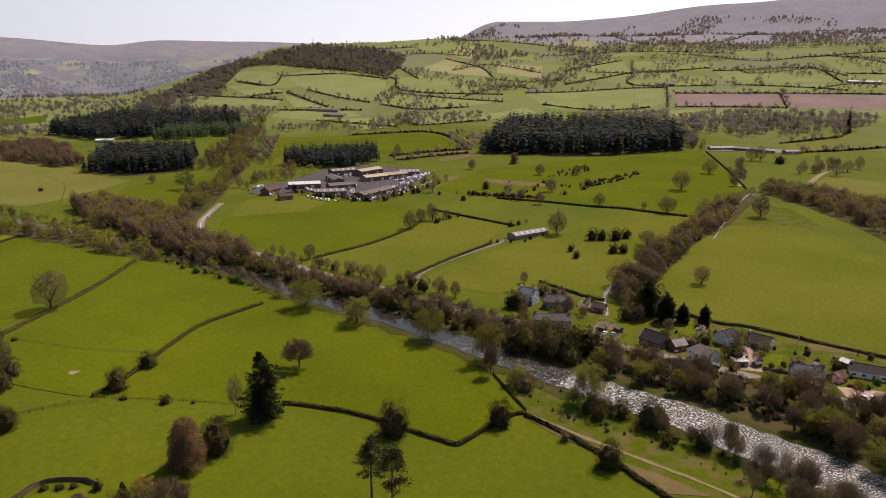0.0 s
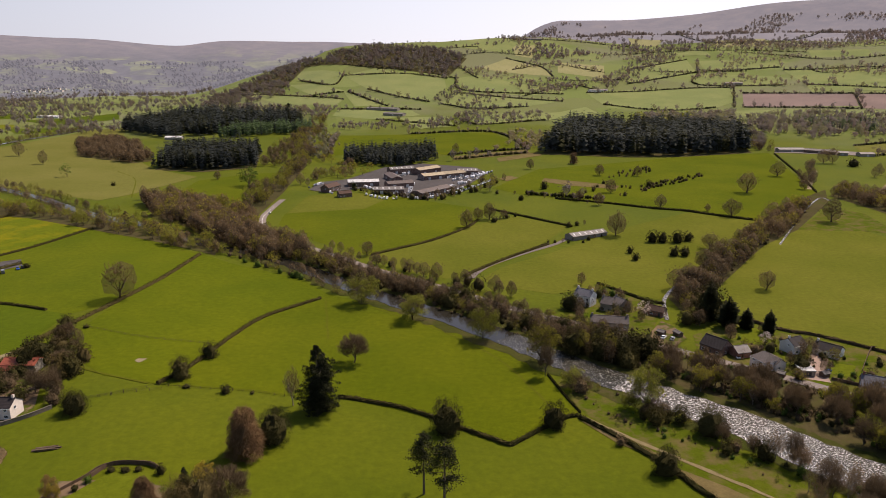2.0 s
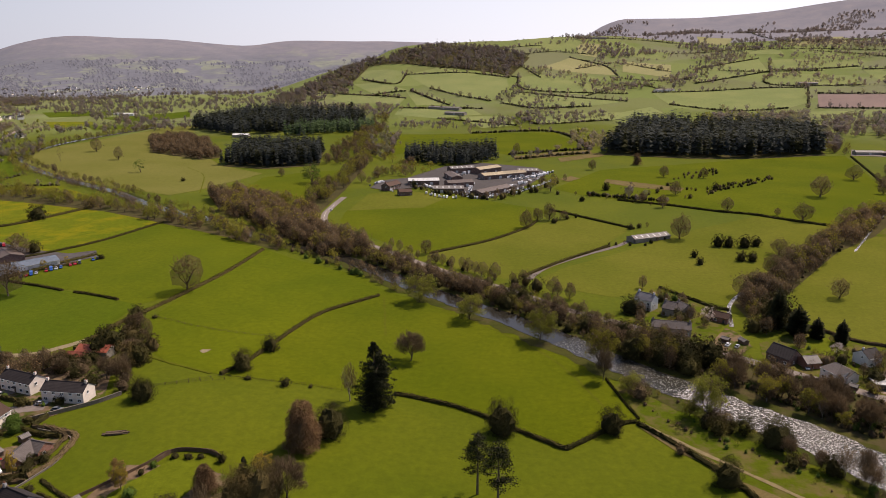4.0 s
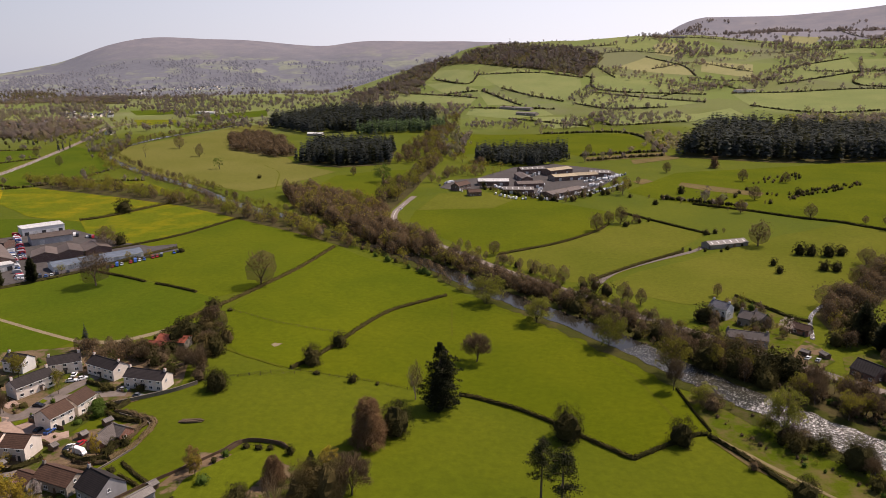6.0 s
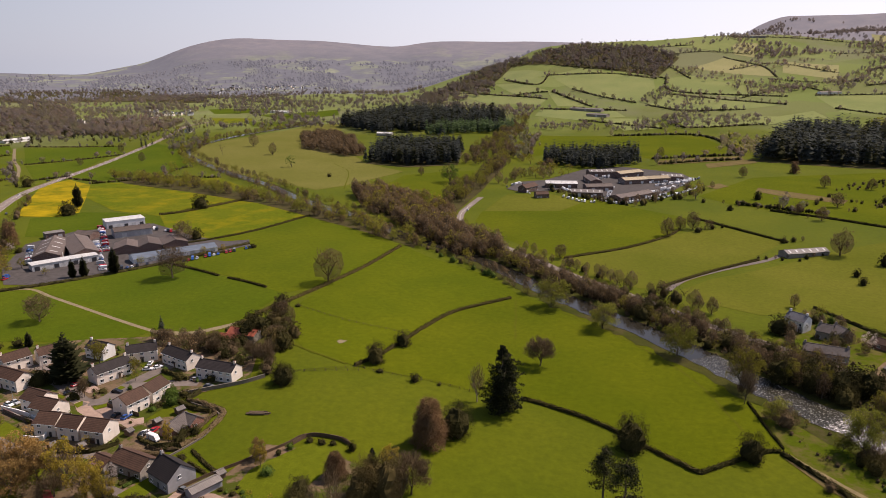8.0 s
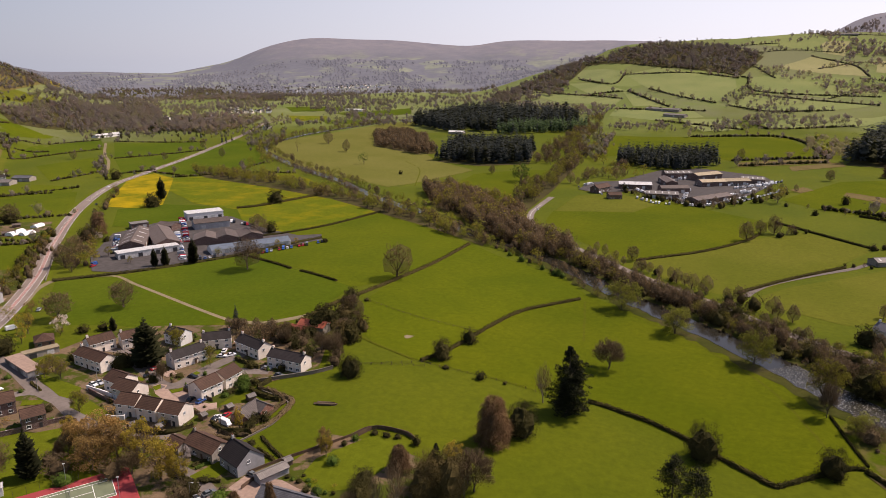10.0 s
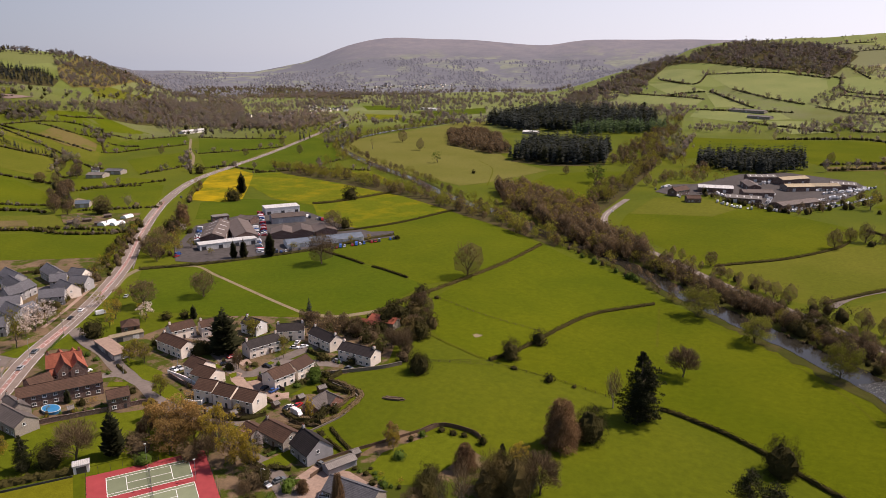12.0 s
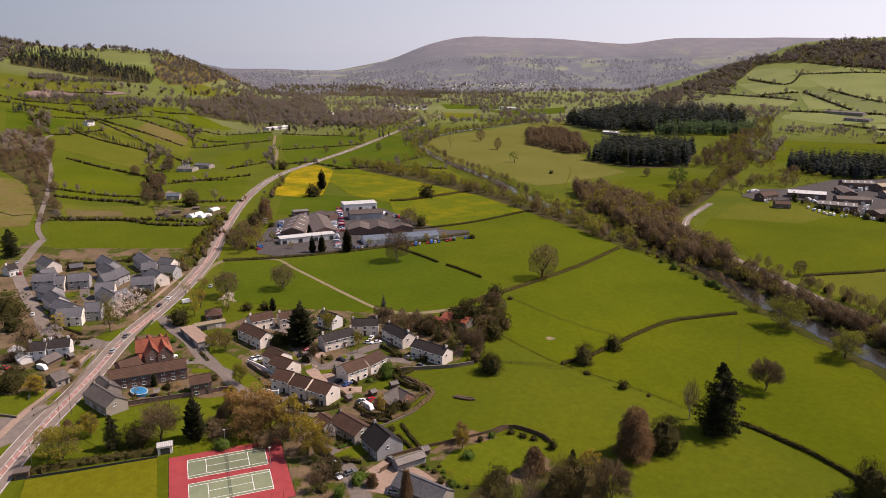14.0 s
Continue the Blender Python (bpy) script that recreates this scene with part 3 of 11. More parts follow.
def plant_meshes(kind, seed, light=0):
    """(trunk mesh, crown mesh) of a plant of that kind, ten metres high; light for those far off."""
    rng = np.random.default_rng(seed)
    few, big = ((1.0, 1.0), (0.16, 2.25), (0.055, 3.5))[light]
    h = 10.0

    def wood(fork, spread, forks, radius, wide):
        segs, tips = skeleton(rng, h * 0.93, fork, spread, 3 if light == 0 else 2, forks, radius)
        reach = np.array([t[0] for t in tips])
        f = wide * 0.46 / np.percentile(np.hypot(reach[:, 0], reach[:, 1]), 92)
        scale = np.array([f, f, 1])
        segs = [(np.array(p) * scale, np.array(q) * scale, r0, r1) for p, q, r0, r1 in segs]
        if light:
            segs = [q for q in segs if q[2] > 0.04 * (1 + light)]
        return tubes(segs)

    if kind == "red":
        n = int(7000 * few)
        z = h * rng.uniform(0.0, 1.0, n) ** 1.1
        a, u = rng.uniform(0, 2 * math.pi, n), rng.uniform(0.5, 1.0, n) ** 0.5
        wobble = 0.9 + 0.12 * np.sin(3 * a + z) + 0.08 * np.sin(7 * a - 1.3 * z)
        r = 3.1 * (1 - 0.68 * (z / h) ** 2.2) * wobble * u
        c = np.column_stack([r * np.cos(a), r * np.sin(a), z * 0.93 + 0.5])
        d = np.column_stack([np.cos(a) * 0.35, np.sin(a) * 0.35, np.full(n, -0.55)])
        v, f = slivers(rng, list(zip(c, d)), 1, 0.8 * big, 0.085 * big, 0.12)
        v2, f2 = core(rng, h * 0.86, 4.6, 0.0, 0.86)
        v[:, 2] = np.clip(v[:, 2], 0.05, None)
        return mesh_of("trunk", *wood(0.08, 0.4, 4, 0.03, 5.5), [M["bark"]]), mesh_of("crown", np.vstack([v, v2]), np.vstack([f, f2 + len(v)]), [M["red_twigs"]])
    if kind in ("bare", "dense", "oak", "pale", "poplar"):
        fork, spread, forks, bk, many, wide, low, rad = dict(
            bare=(0.16, 0.7, 3, "bark", 2900, 8.0, 0.16, 0.024), dense=(0.17, 0.8, 4, "bark", 5200, 9.8, 0.2, 0.026), oak=(0.18, 1.0, 4, "bark", 2600, 10.2, 0.2, 0.036),
            pale=(0.14, 0.45, 4, "pale_bark", 750, 5.6, 0.12, 0.02), poplar=(0.12, 0.28, 4, "pale_bark", 1300, 4.2, 0.1, 0.022))[kind]
        t = wood(fork, spread, forks, rad, wide)
        v, f = fans(rng, int(many * few * (1, 0.5, 0.25)[light]), h, wide, low, fork + 0.08, 1.25, 0.085 * big * (1, 0.8, 0.7)[light], 0.35 if kind != "dense" else 0.5)
        if light:
            v2, f2 = leaves(rng, dome(rng, int(many * few * (0, 0.6, 0.3)[light]), h, wide, low * 0.5, 0.35, 40, 0.24), 0.085 * big)
            v, f = np.vstack([v, v2]), np.vstack([f, f2 + len(v)])
        if light and kind in ("bare", "dense", "oak"):
            # the finest twigs, a veil that light passes through
            n1 = len(f)
            v2, f2 = core(rng, h, wide, low * 0.5, 0.74, 8, 4 + (light == 1), 0.4)
            v, f = np.vstack([v, v2]), np.vstack([f, f2 + len(v)])
            return mesh_of("trunk", *t, [M[bk]]), mesh_of("crown", v, f, [M["twigs"], M["inner_twigs"]], [0] * n1 + [1] * len(f2))
        return mesh_of("trunk", *t, [M[bk]]), mesh_of("crown", v, f, [M["twigs"]])
    if kind in ("bud", "green", "gold", "blossom", "pink", "willow", "leafy", "amber"):
        mat = dict(bud="bud_leaves", green="green_leaves", gold="gold_leaves", blossom="blossom", pink="pink_blossom", willow="willow_leaves", leafy="green_leaves", amber="amber_leaves")[kind]
        wide, low, many, lobes = dict(bud=(8.2, 0.12, 3600, 40), green=(8.6, 0.1, 4200, 34), gold=(7.8, 0.08, 3800, 36), blossom=(8.4, 0.1, 5200, 40), pink=(8, 0.15, 3600, 34),
                                      willow=(9.6, 0.02, 5600, 46), leafy=(8.8, 0.1, 4200, 34), amber=(8.8, 0.03, 6000, 44))[kind]
        t = wood(0.1 if kind == "willow" else 0.14, 0.8, 3, 0.026, wide)
        if kind in ("green", "leafy", "blossom", "pink", "gold"):
            c = dome(rng, int(many * few), h, wide, low, 0.55, lobes, 0.24)
        else:
            c = dome(rng, int(many * few), h, wide, low, 0.35, lobes, 0.26)
        v, f = leaves(rng, c, (0.14 if light == 0 and kind in ("willow", "bud", "amber", "gold") else 0.1) * big)
        v2, f2 = fans(rng, int(700 * few), h, wide * 0.96, low, 0.22, 1.3, 0.08 * big, 0.4)
        me = mesh_of("crown", np.vstack([v, v2]), np.vstack([f, f2 + len(v)]), [M[mat], M["twigs"]], [0] * len(f) + [1] * len(f2))
        return mesh_of("trunk", *t, [M["bark"]]), me
    if kind == "cedar":
        segs, c = [((0, 0, -0.4), (0.1, 0, 5.0), 0.3, 0.2), ((0.1, 0, 5.0), (-0.1, 0.1, 9.5), 0.2, 0.04), ((0.1, 0, 4.5), (1.0, 0.5, 8.5), 0.13, 0.03)], []
        for i in range(330):
            t = rng.uniform(0.0, 1.0) ** 1.1
            z, a = 0.35 + 9.4 * t, rng.uniform(0, 6.28)
            long = (2.6 * (1 - t ** 3.0) * min(1, 0.7 + 1.1 * t) + 0.35) * rng.uniform(0.62, 1.2) * (0.85 + 0.2 * math.sin(3 * a + 9 * t))
            root = np.array([0.75, 0.4, 0]) * ((i % 4 == 0) and 4.2 < z < 8.6)
            d, s = np.array([math.cos(a), math.sin(a), 0]), np.array([-math.sin(a), math.cos(a), 0])
            m = int(28 + 24 * long)
            q = rng.uniform(0.12, 1.0, m) ** 0.7
            side = rng.normal(0, 1, m) * (0.10 + 0.13 * long) * (1.15 - q * 0.75)
            lift = 0.06 * long - 0.30 * long * q + 0.16 * long * q ** 3 + rng.normal(0, 0.05, m)
            c.append(root + np.array([0, 0, z]) + d * (q * long)[:, None] + s * side[:, None] + np.column_stack([0 * q, 0 * q, lift]))
            if i % 3 == 0:
                segs.append((root + np.array([0, 0, z]), root + d * long * 0.9 + np.array([0, 0, z - 0.12 * long]), 0.05, 0.015))
        c = np.concatenate(c)
        c[:, 2] = np.clip(c[:, 2], 0.1, 10.2)
        v, f = leaves(rng, c, 0.095)
        return mesh_of("trunk", *tubes(segs, 4), [M["bark"]]), mesh_of("crown", v, f, [M["needles"]])
    if kind in ("spruce", "larch", "cypress"):
        wide, rows, per, droop, ragged, shape = dict(spruce=(5.4, 40, 14, 0.35, 0.22, 1.0), larch=(5.0, 34, 12, 0.3, 0.25, 1.0), cypress=(5.6, 46, 20, -0.35, 0.16, 1.7))[kind]
        v, f = whorls(rng, h, wide, rows, per, droop, 0.03, shape, ragged, 0.24, 2)
        mat = dict(spruce="spruce", larch="larch", cypress="needles")[kind]
        return mesh_of("trunk", *tubes([((0, 0, -0.4), (0, 0, 9.2), 0.22, 0.03)], 5), [M["bark"]]), mesh_of("crown", v, f, [M[mat]])
    if kind == "pine":
        segs, c = [((0, 0, -0.4), (0.15, 0, 5.0), 0.2, 0.13), ((0.15, 0, 5.0), (0, 0.1, 9.6), 0.13, 0.04)], []
        for i in range(34):
            z, a = rng.uniform(3.8, 9.7), rng.uniform(0, 6.28)
            r = rng.uniform(0.5, 1.05) * (4.3 - 0.36 * z) * (0.5 if z < 4.6 else 1)
            e = np.array([math.cos(a) * r, math.sin(a) * r, z - 0.22 * r])
            segs.append((np.array([0.08, 0.05, z]), e, 0.05, 0.02))
            mid = np.array([math.cos(a) * r * 0.6, math.sin(a) * r * 0.6, z - 0.08 * r])
            c.append(np.vstack([e + rng.normal(0, 1, (70, 3)) * np.array([0.36, 0.36, 0.09]), mid + rng.normal(0, 1, (60, 3)) * np.array([0.36, 0.36, 0.08])]))
        v, f = leaves(rng, np.concatenate(c), 0.1)
        return mesh_of("trunk", *tubes(segs, 4), [M["bark"]]), mesh_of("crown", v, f, [M["needles"]])
    # bushes: holly, laurel, thorn; rounded to the ground
    mat = dict(bush="dark_leaves", shrub="green_leaves", thorn="hedge_leaves", scrub="beech_hedge", yew="yew_leaves")[kind]
    twiggy = kind in ("thorn", "scrub")
    wide = 10.4
    many = int((3000 if twiggy else 8500) * few * (1, 1, 0.45)[light])
    v, f = core(rng, h * 0.95, wide, 0.0, 0.55 if twiggy else 0.64, *((16, 8), (11, 6), (8, 4))[light], 0.3)
    v2, f2 = leaves(rng, dome(rng, many, h, wide, 0.0, 0.66, 130 if light == 0 else 60, 0.2, 0.3), (0.1 if light == 0 and not twiggy else 0.115) * big)
    v3, f3 = fans(rng, int((1400 if twiggy else 160) * few * (1, 1, 0.6)[light]), h * 1.04, wide * 1.03, 0.0, 0.05, 1.3, 0.09 * big, 0.7)
    v, f = np.vstack([v, v2, v3]), np.vstack([f, f2 + len(v), f3 + len(v) + len(v2)])
    segs, tips = skeleton(rng, h * 0.7, 0.1, 0.7, 2, 3, 0.03)
    return mesh_of("trunk", *tubes(segs[:14]), [M["bark"]]), mesh_of("crown", v, f, [M[mat]])


PLANTS = {}
plant_rng = np.random.default_rng(11)
LABELS = dict(
    dense=("round-crowned tree thick with bare twigs", "tree"),
    amber=("amber-brown tree in bursting bud", "tree"),
    bare=("bare-branched grey-brown tree in early spring", "tree"), oak=("spreading bare oak with dark heavy limbs", "tree"),
    red=("russet-twigged broad tree not yet in leaf", "tree"), pale=("slender pale-barked tree with bare twigs", "tree"),
    poplar=("tall narrow bare tree with upright twigs", "tree"), bud=("tree in yellow-green bud with open crown", "tree"),
    green=("fresh green leafy broadleaved tree", "tree"), gold=("golden-leaved ornamental tree in spring", "tree"),
    blossom=("tree covered in white spring blossom", "tree"), pink=("small tree in pale pink blossom", "tree"),
    willow=("pale green riverside willow in new leaf", "tree"), leafy=("rounded green leafy tree", "tree"),
    spruce=("tall dark spruce with drooping boughs", "conifer"), larch=("fresh green larch with light boughs", "conifer"),
    cypress=("dense dark cypress with upright sprays", "conifer"), cedar=("large ragged dark evergreen conifer", "conifer"),
    pine=("thin pine with bare trunk and flat tufts", "conifer"), bush=("dense dark evergreen bush on grass", "bush"),
    shrub=("rounded green garden shrub", "shrub"), thorn=("twiggy brown-green thorn bush", "bush"), scrub=("brown leafless scrub bush", "bush"), yew=("rounded brown-green evergreen tree by a garden", "tree"))
VARIANTS = dict(bare=5, oak=3, bud=4, willow=3, spruce=3, bush=3, thorn=3)


def tree(kind, x, y, h, wide=1.0, label="", group=""):
    """One plant of that kind, h metres high, standing on the land."""
    v = int(plant_rng.integers(0, VARIANTS.get(kind, 2)))
    r = math.hypot(x, y)
    light = 2 if r > 900 or h < 3.0 else 1 if r > dict(willow=450, bud=345, dense=360).get(kind, 300) or h < 6.5 else 0
    if (kind, v, light) not in PLANTS:
        PLANTS[kind, v, light] = plant_meshes(kind, 100 * len(PLANTS) + v, light)
    text, cat = LABELS[kind]
    bushy = h <= 3.2
    trunk, crown = PLANTS[kind, v, light]
    ob = new(cat, crown if bushy else None)
    k = h / 10
    w = k * wide * plant_rng.uniform(0.9, 1.1)
    ob.matrix_world = Matrix.LocRotScale((x, y, float(ground_z(x, y))), Euler((0, 0, plant_rng.uniform(0, 6.28))), (w, w, k))
    if not bushy:
        child("trunk", trunk, ob)
        child("crown", crown, ob)
    return tagged(ob, label or text, cat, group)


FORMS = {}


def form(kind, v, light):
    """The triangles of a plant, as (places, corners, material) for trunk and crown."""
    if (kind, v, light) not in PLANTS:
        PLANTS[kind, v, light] = plant_meshes(kind, 100 * len(PLANTS) + v, light)
    if (kind, v, light) not in FORMS:
        out = []
        for me in PLANTS[kind, v, light]:
            me.calc_loop_triangles()
            co, tri, at = np.empty(len(me.vertices) * 3), np.empty(len(me.loop_triangles) * 3, np.int32), np.empty(len(me.loop_triangles), np.int32)
            me.vertices.foreach_get("co", co)
            me.loop_triangles.foreach_get("vertices", tri)
            me.loop_triangles.foreach_get("material_index", at)
            out.append((co.reshape(-1, 3), tri.reshape(-1, 3), at, list(me.materials)))
        FORMS[kind, v, light] = out
    return FORMS[kind, v, light]


def joined_trees(spots, label):
    """Trees of (kind, x, y, height) in one mesh, where there are too many to count."""
    V, F, I, mats, n = [], [], [], [], 0
    zs = ground_z([q[1] for q in spots], [q[2] for q in spots])
    for (kind, x, y, h), z in zip(spots, zs):
        v = int(plant_rng.integers(0, VARIANTS.get(kind, 2)))
        light = 2 if math.hypot(x, y) > 390 or h < 5 else 1
        a, k = plant_rng.uniform(0, 6.28), h / 10
        turn = np.array([[math.cos(a), -math.sin(a), 0], [math.sin(a), math.cos(a), 0], [0, 0, 1]]) * k
        for co, tri, at, ms in form(kind, v, light):
            slots = []
            for m in ms:
                if m not in mats:
                    mats.append(m)
                slots.append(mats.index(m))
            V.append(co @ turn.T + np.array([x, y, z]))
            F.append(tri + n)
            I.append(np.array(slots)[at])
            n += len(co)
    ob = new("tree_belt", tri_mesh("tree_belt", np.concatenate(V), np.concatenate(F), mats, np.concatenate(I)))
    return tagged(ob, label, "trees", kind="stuff")


NEAR = 318.0


def plant_all(spots, kinds, low, high, rng, group, near=NEAR, label="belt of bare and budding trees in early spring"):
    kinds, rest = kinds.split(), []
    for x, y in spots:
        k, h = kinds[int(rng.integers(0, len(kinds)))], float(rng.uniform(low, high))
        if math.hypot(x, y) < near:
            tree(k, float(x), float(y), h, 1.0, "", group)
        else:
            rest.append((k, float(x), float(y), h))
    if rest:
        joined_trees(rest, label)


def grove(outline, count, kinds, low, high, seed, group=""):
    """Trees scattered through an outline; kinds is a string of words, repeated by weight."""
    rng = np.random.default_rng(seed)
    plant_all(scatter(outline, count, rng), kinds, low, high, rng, group)


def thicket(outline, count, kinds, low, high, seed):
    """Undergrowth too dense to count."""
    rng = np.random.default_rng(seed)
    plant_all(scatter(outline, count, rng), kinds, low, high, rng, "", 0.0, "dark tangled undergrowth below riverside trees")


def row(line, gap, kinds, low, high, seed, loose=2.0, group=""):
    """Trees along a line."""
    rng = np.random.default_rng(seed)
    p = walk_line(line, gap)
    plant_all(p + rng.normal(0, loose, p.shape), kinds, low, high, rng, group)


def far_plants(name, spots, kind, low, high, seed, label):
    """Many distant trees in one mesh: tapered trunks under open, uneven crowns."""
    rng = np.random.default_rng(seed)
    V, F, I, n = [], [], [], 0
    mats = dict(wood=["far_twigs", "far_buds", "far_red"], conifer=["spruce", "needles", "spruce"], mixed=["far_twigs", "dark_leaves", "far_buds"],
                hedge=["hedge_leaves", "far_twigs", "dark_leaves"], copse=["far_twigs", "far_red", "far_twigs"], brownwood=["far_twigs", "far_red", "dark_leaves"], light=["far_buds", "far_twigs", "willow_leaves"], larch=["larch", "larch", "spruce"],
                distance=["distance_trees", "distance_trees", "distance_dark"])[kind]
    zs = ground_z(spots[:, 0], spots[:, 1])
    shapes = []
    for _ in range(min(9, len(spots))):
        if kind in ("conifer", "larch"):
            v, f = whorls(rng, 1.0, rng.uniform(0.30, 0.42), 8, 6, 0.5, 0.25, 0.9, 0.15, 0.7, 2)
            v, f = np.array(v), np.array(f)
        else:
            # a lumpy crown with loose tufts, on a trunk
            w, foot, small = rng.uniform(0.7, 0.98), (0.0 if kind == "hedge" else rng.uniform(0.06, 0.2)), kind in ("hedge", "distance", "copse")
            v, f = core(rng, 1.0, w * (1.5 if kind == "hedge" else 1), foot, 0.8 if small else 0.62, 5 if small else 6, 3 if small else 4)
            v2, f2 = leaves(rng, dome(rng, 5 if small else 22, 1.04, w * 1.04, foot, 0.62, 14, 0.3), 0.12 if small else 0.105)
            t = 0.02
            v3 = [(-t, 0, 0), (t, t, 0), (t, -t, 0), (0, 0, 0.6)]
            n2, n3 = len(v), len(v) + len(v2)
            v = np.vstack([v, v2, v3])
            f = np.vstack([f, f2 + n2, [(n3, n3 + 1, n3 + 3), (n3 + 1, n3 + 2, n3 + 3), (n3 + 2, n3, n3 + 3)]])
        shapes.append((v, f))
    for (x, y), z in zip(spots, zs):
        v, f = shapes[int(rng.integers(0, len(shapes)))]
        h, a, w = rng.uniform(low, high) * rng.uniform(0.7, 1.12), rng.uniform(0, 6.28), rng.uniform(0.8, 1.3)
        c, s = math.cos(a) * h * w, math.sin(a) * h * w
        V.append(v @ np.array([[c, s, 0], [-s, c, 0], [0, 0, h]]) + np.array([x, y, z - 0.2]))
        F.append(f + n)
        I.append(np.full(len(f), rng.choice(3, p=(0.6, 0.25, 0.15))))
        n += len(v)
    ob = new(name, tri_mesh(name, np.concatenate(V), np.concatenate(F), [M[k] for k in mats], np.concatenate(I)))
    return tagged(ob, label, "trees", kind="stuff")


def far_wood(outline, count, kind, low, high, seed, label, clump=0.0):
    """Trees through an outline; clump gathers them into copses of that size, with a few strays."""
    rng = np.random.default_rng(seed)
    p = scatter(outline, count * (3 if clump else 1), rng)
    if clump:
        x, y = p[:, 0] / clump, p[:, 1] / clump
        mass = np.sin(x + 1.7 * np.sin(0.6 * y + seed)) + np.sin(0.8 * y + 1.3 * np.sin(0.5 * x)) + 0.5 * np.sin(2.3 * x - 1.9 * y)
        p = p[np.argsort(mass + rng.normal(0, 0.35, len(p)))[-count:]]
    return far_plants("woodland", p, kind, low, high, seed, label)


def far_scatter(near, far, left, right, count, kind, low, high, seed, label):
    """Trees strewn over a sector of far country."""
    rng = np.random.default_rng(seed)
    b, r = np.radians(rng.uniform(left, right, count)), np.sqrt(rng.uniform(near ** 2, far ** 2, count))
    x, y = r * np.sin(b), r * np.cos(b)
    keep = np.sin(x / 170 + 2) * np.sin(y / 120) + 0.6 * np.sin(x / 61 + y / 83) > rng.uniform(-0.7, 0.5, count)
    return far_plants("distant_trees", np.column_stack([x, y])[keep], kind, low, high, seed, label)


def far_hedge(line, gap, kind, low, high, seed, label="distant hedgerow with small trees"):
    rng = np.random.default_rng(seed)
    p = walk_line(line, gap)
    if kind not in ("hedge", "conifer"):
        p = p[rng.uniform(size=len(p)) < 0.35 + 0.5 * (np.sin(np.arange(len(p)) * 0.9 + seed) > 0)]
        if not len(p):
            return None
    return far_plants("hedgerow", p + rng.normal(0, gap * 0.3 if kind != "hedge" else 0.6, p.shape), kind, low, high, seed, label)


def hedge(line, width, height, material="hedge_leaves", label="clipped brown-green field hedge", dense=34, step=1.2, name="hedge"):
    """A hedge: an uneven twiggy core under a coat of small leaves."""
    p = walk_line(line, step)
    s = sideways(p)
    rng = np.random.default_rng(len(p) + int(abs(line[0][0])))
    z = ground_z(p[:, 0], p[:, 1])
    n = len(p)
    prof = [(-0.5, -0.1), (-0.55, 0.55), (-0.32, 0.92), (0.0, 1.0), (0.32, 0.92), (0.55, 0.55), (0.5, -0.1)]
    verts = []
    for a, b in prof:
        off = a * width * 0.7 + rng.normal(0, 0.09 * width, n)
        q = p + s * off[:, None]
        hh = b * height * 0.78 + (rng.normal(0, 0.12 * height, n) if b > 0 else 0)
        verts += list(zip(q[:, 0], q[:, 1], z + hh))
    faces = [(j * n + i, j * n + i + 1, (j + 1) * n + i + 1, (j + 1) * n + i) for j in range(len(prof) - 1) for i in range(n - 1)]
    k = len(verts)
    ends = [[j * n for j in range(7)], [j * n + n - 1 for j in range(7)][::-1]]
    faces += [tuple(e) for e in ends]
    m = min(int(n * step * dense), 26000)
    at = rng.uniform(0, n - 1.001, m)
    i = at.astype(int)
    fr = (at - i)[:, None]
    base = p[i] * (1 - fr) + p[i + 1] * fr
    ang = rng.uniform(-0.2, math.pi + 0.2, m)
    off = np.cos(ang) * width * 0.42 + rng.normal(0, 0.12 * width, m)
    up = np.clip(np.sin(ang), 0, 1) ** 0.6 * height * 0.92 + rng.normal(0, 0.16 * height, m)
    c = np.column_stack([base + s[i] * off[:, None], z[i] + np.clip(up, 0.05, None)])
    v, f = leaves(rng, c, 0.17)
    ob = new(name, mesh_of(name, np.vstack([np.array(verts), v]), [tuple(q) for q in faces] + [tuple(q + k) for q in f], [M[material]]))
    return tagged(ob, label, "hedge")


def fence(line, label="thin post-and-wire stock fence on grass", height=1.1, gap=4.0, rails=3, material=None, name="fence"):
    """Posts and strands."""
    p = walk_line(line, gap)
    z = ground_z(p[:, 0], p[:, 1])
    ob = new(name, None)
    ob.location = (p[0][0], p[0][1], float(z[0]))
    bm = bmesh.new()
    box(bm, -0.07, -0.07, -0.3, 0.07, 0.07, height)
    me = bpy.data.meshes.new("post")
    bm.to_mesh(me)
    bm.free()
    me.materials.append(material or M["bark"])
    for (x, y), h in zip(p, z):
        q = child("post", me, ob)
        q.location = Vector((x, y, float(h))) - ob.location
    for r in range(rails):
        hz = height * (0.3 + 0.32 * r)
        segs = [((*a, za + hz), (*b, zb + hz), 0.025, 0.025) for a, b, za, zb in zip(p, p[1:], z, z[1:])]
        v, f = tubes(segs)
        me2 = mesh_of("rail", np.array(v) - np.array(ob.location), f, [material or M["bark"]])
        child("rail", me2, ob)
    return tagged(ob, label, "fence")


# ---- lie of the land: valley floor at z = 0, hills by bearing (degrees right of +y) ----


def hill(bearings, feet, crests, heights, power):
    return [np.array(a, float) for a in (bearings, feet, crests, heights)] + [power]


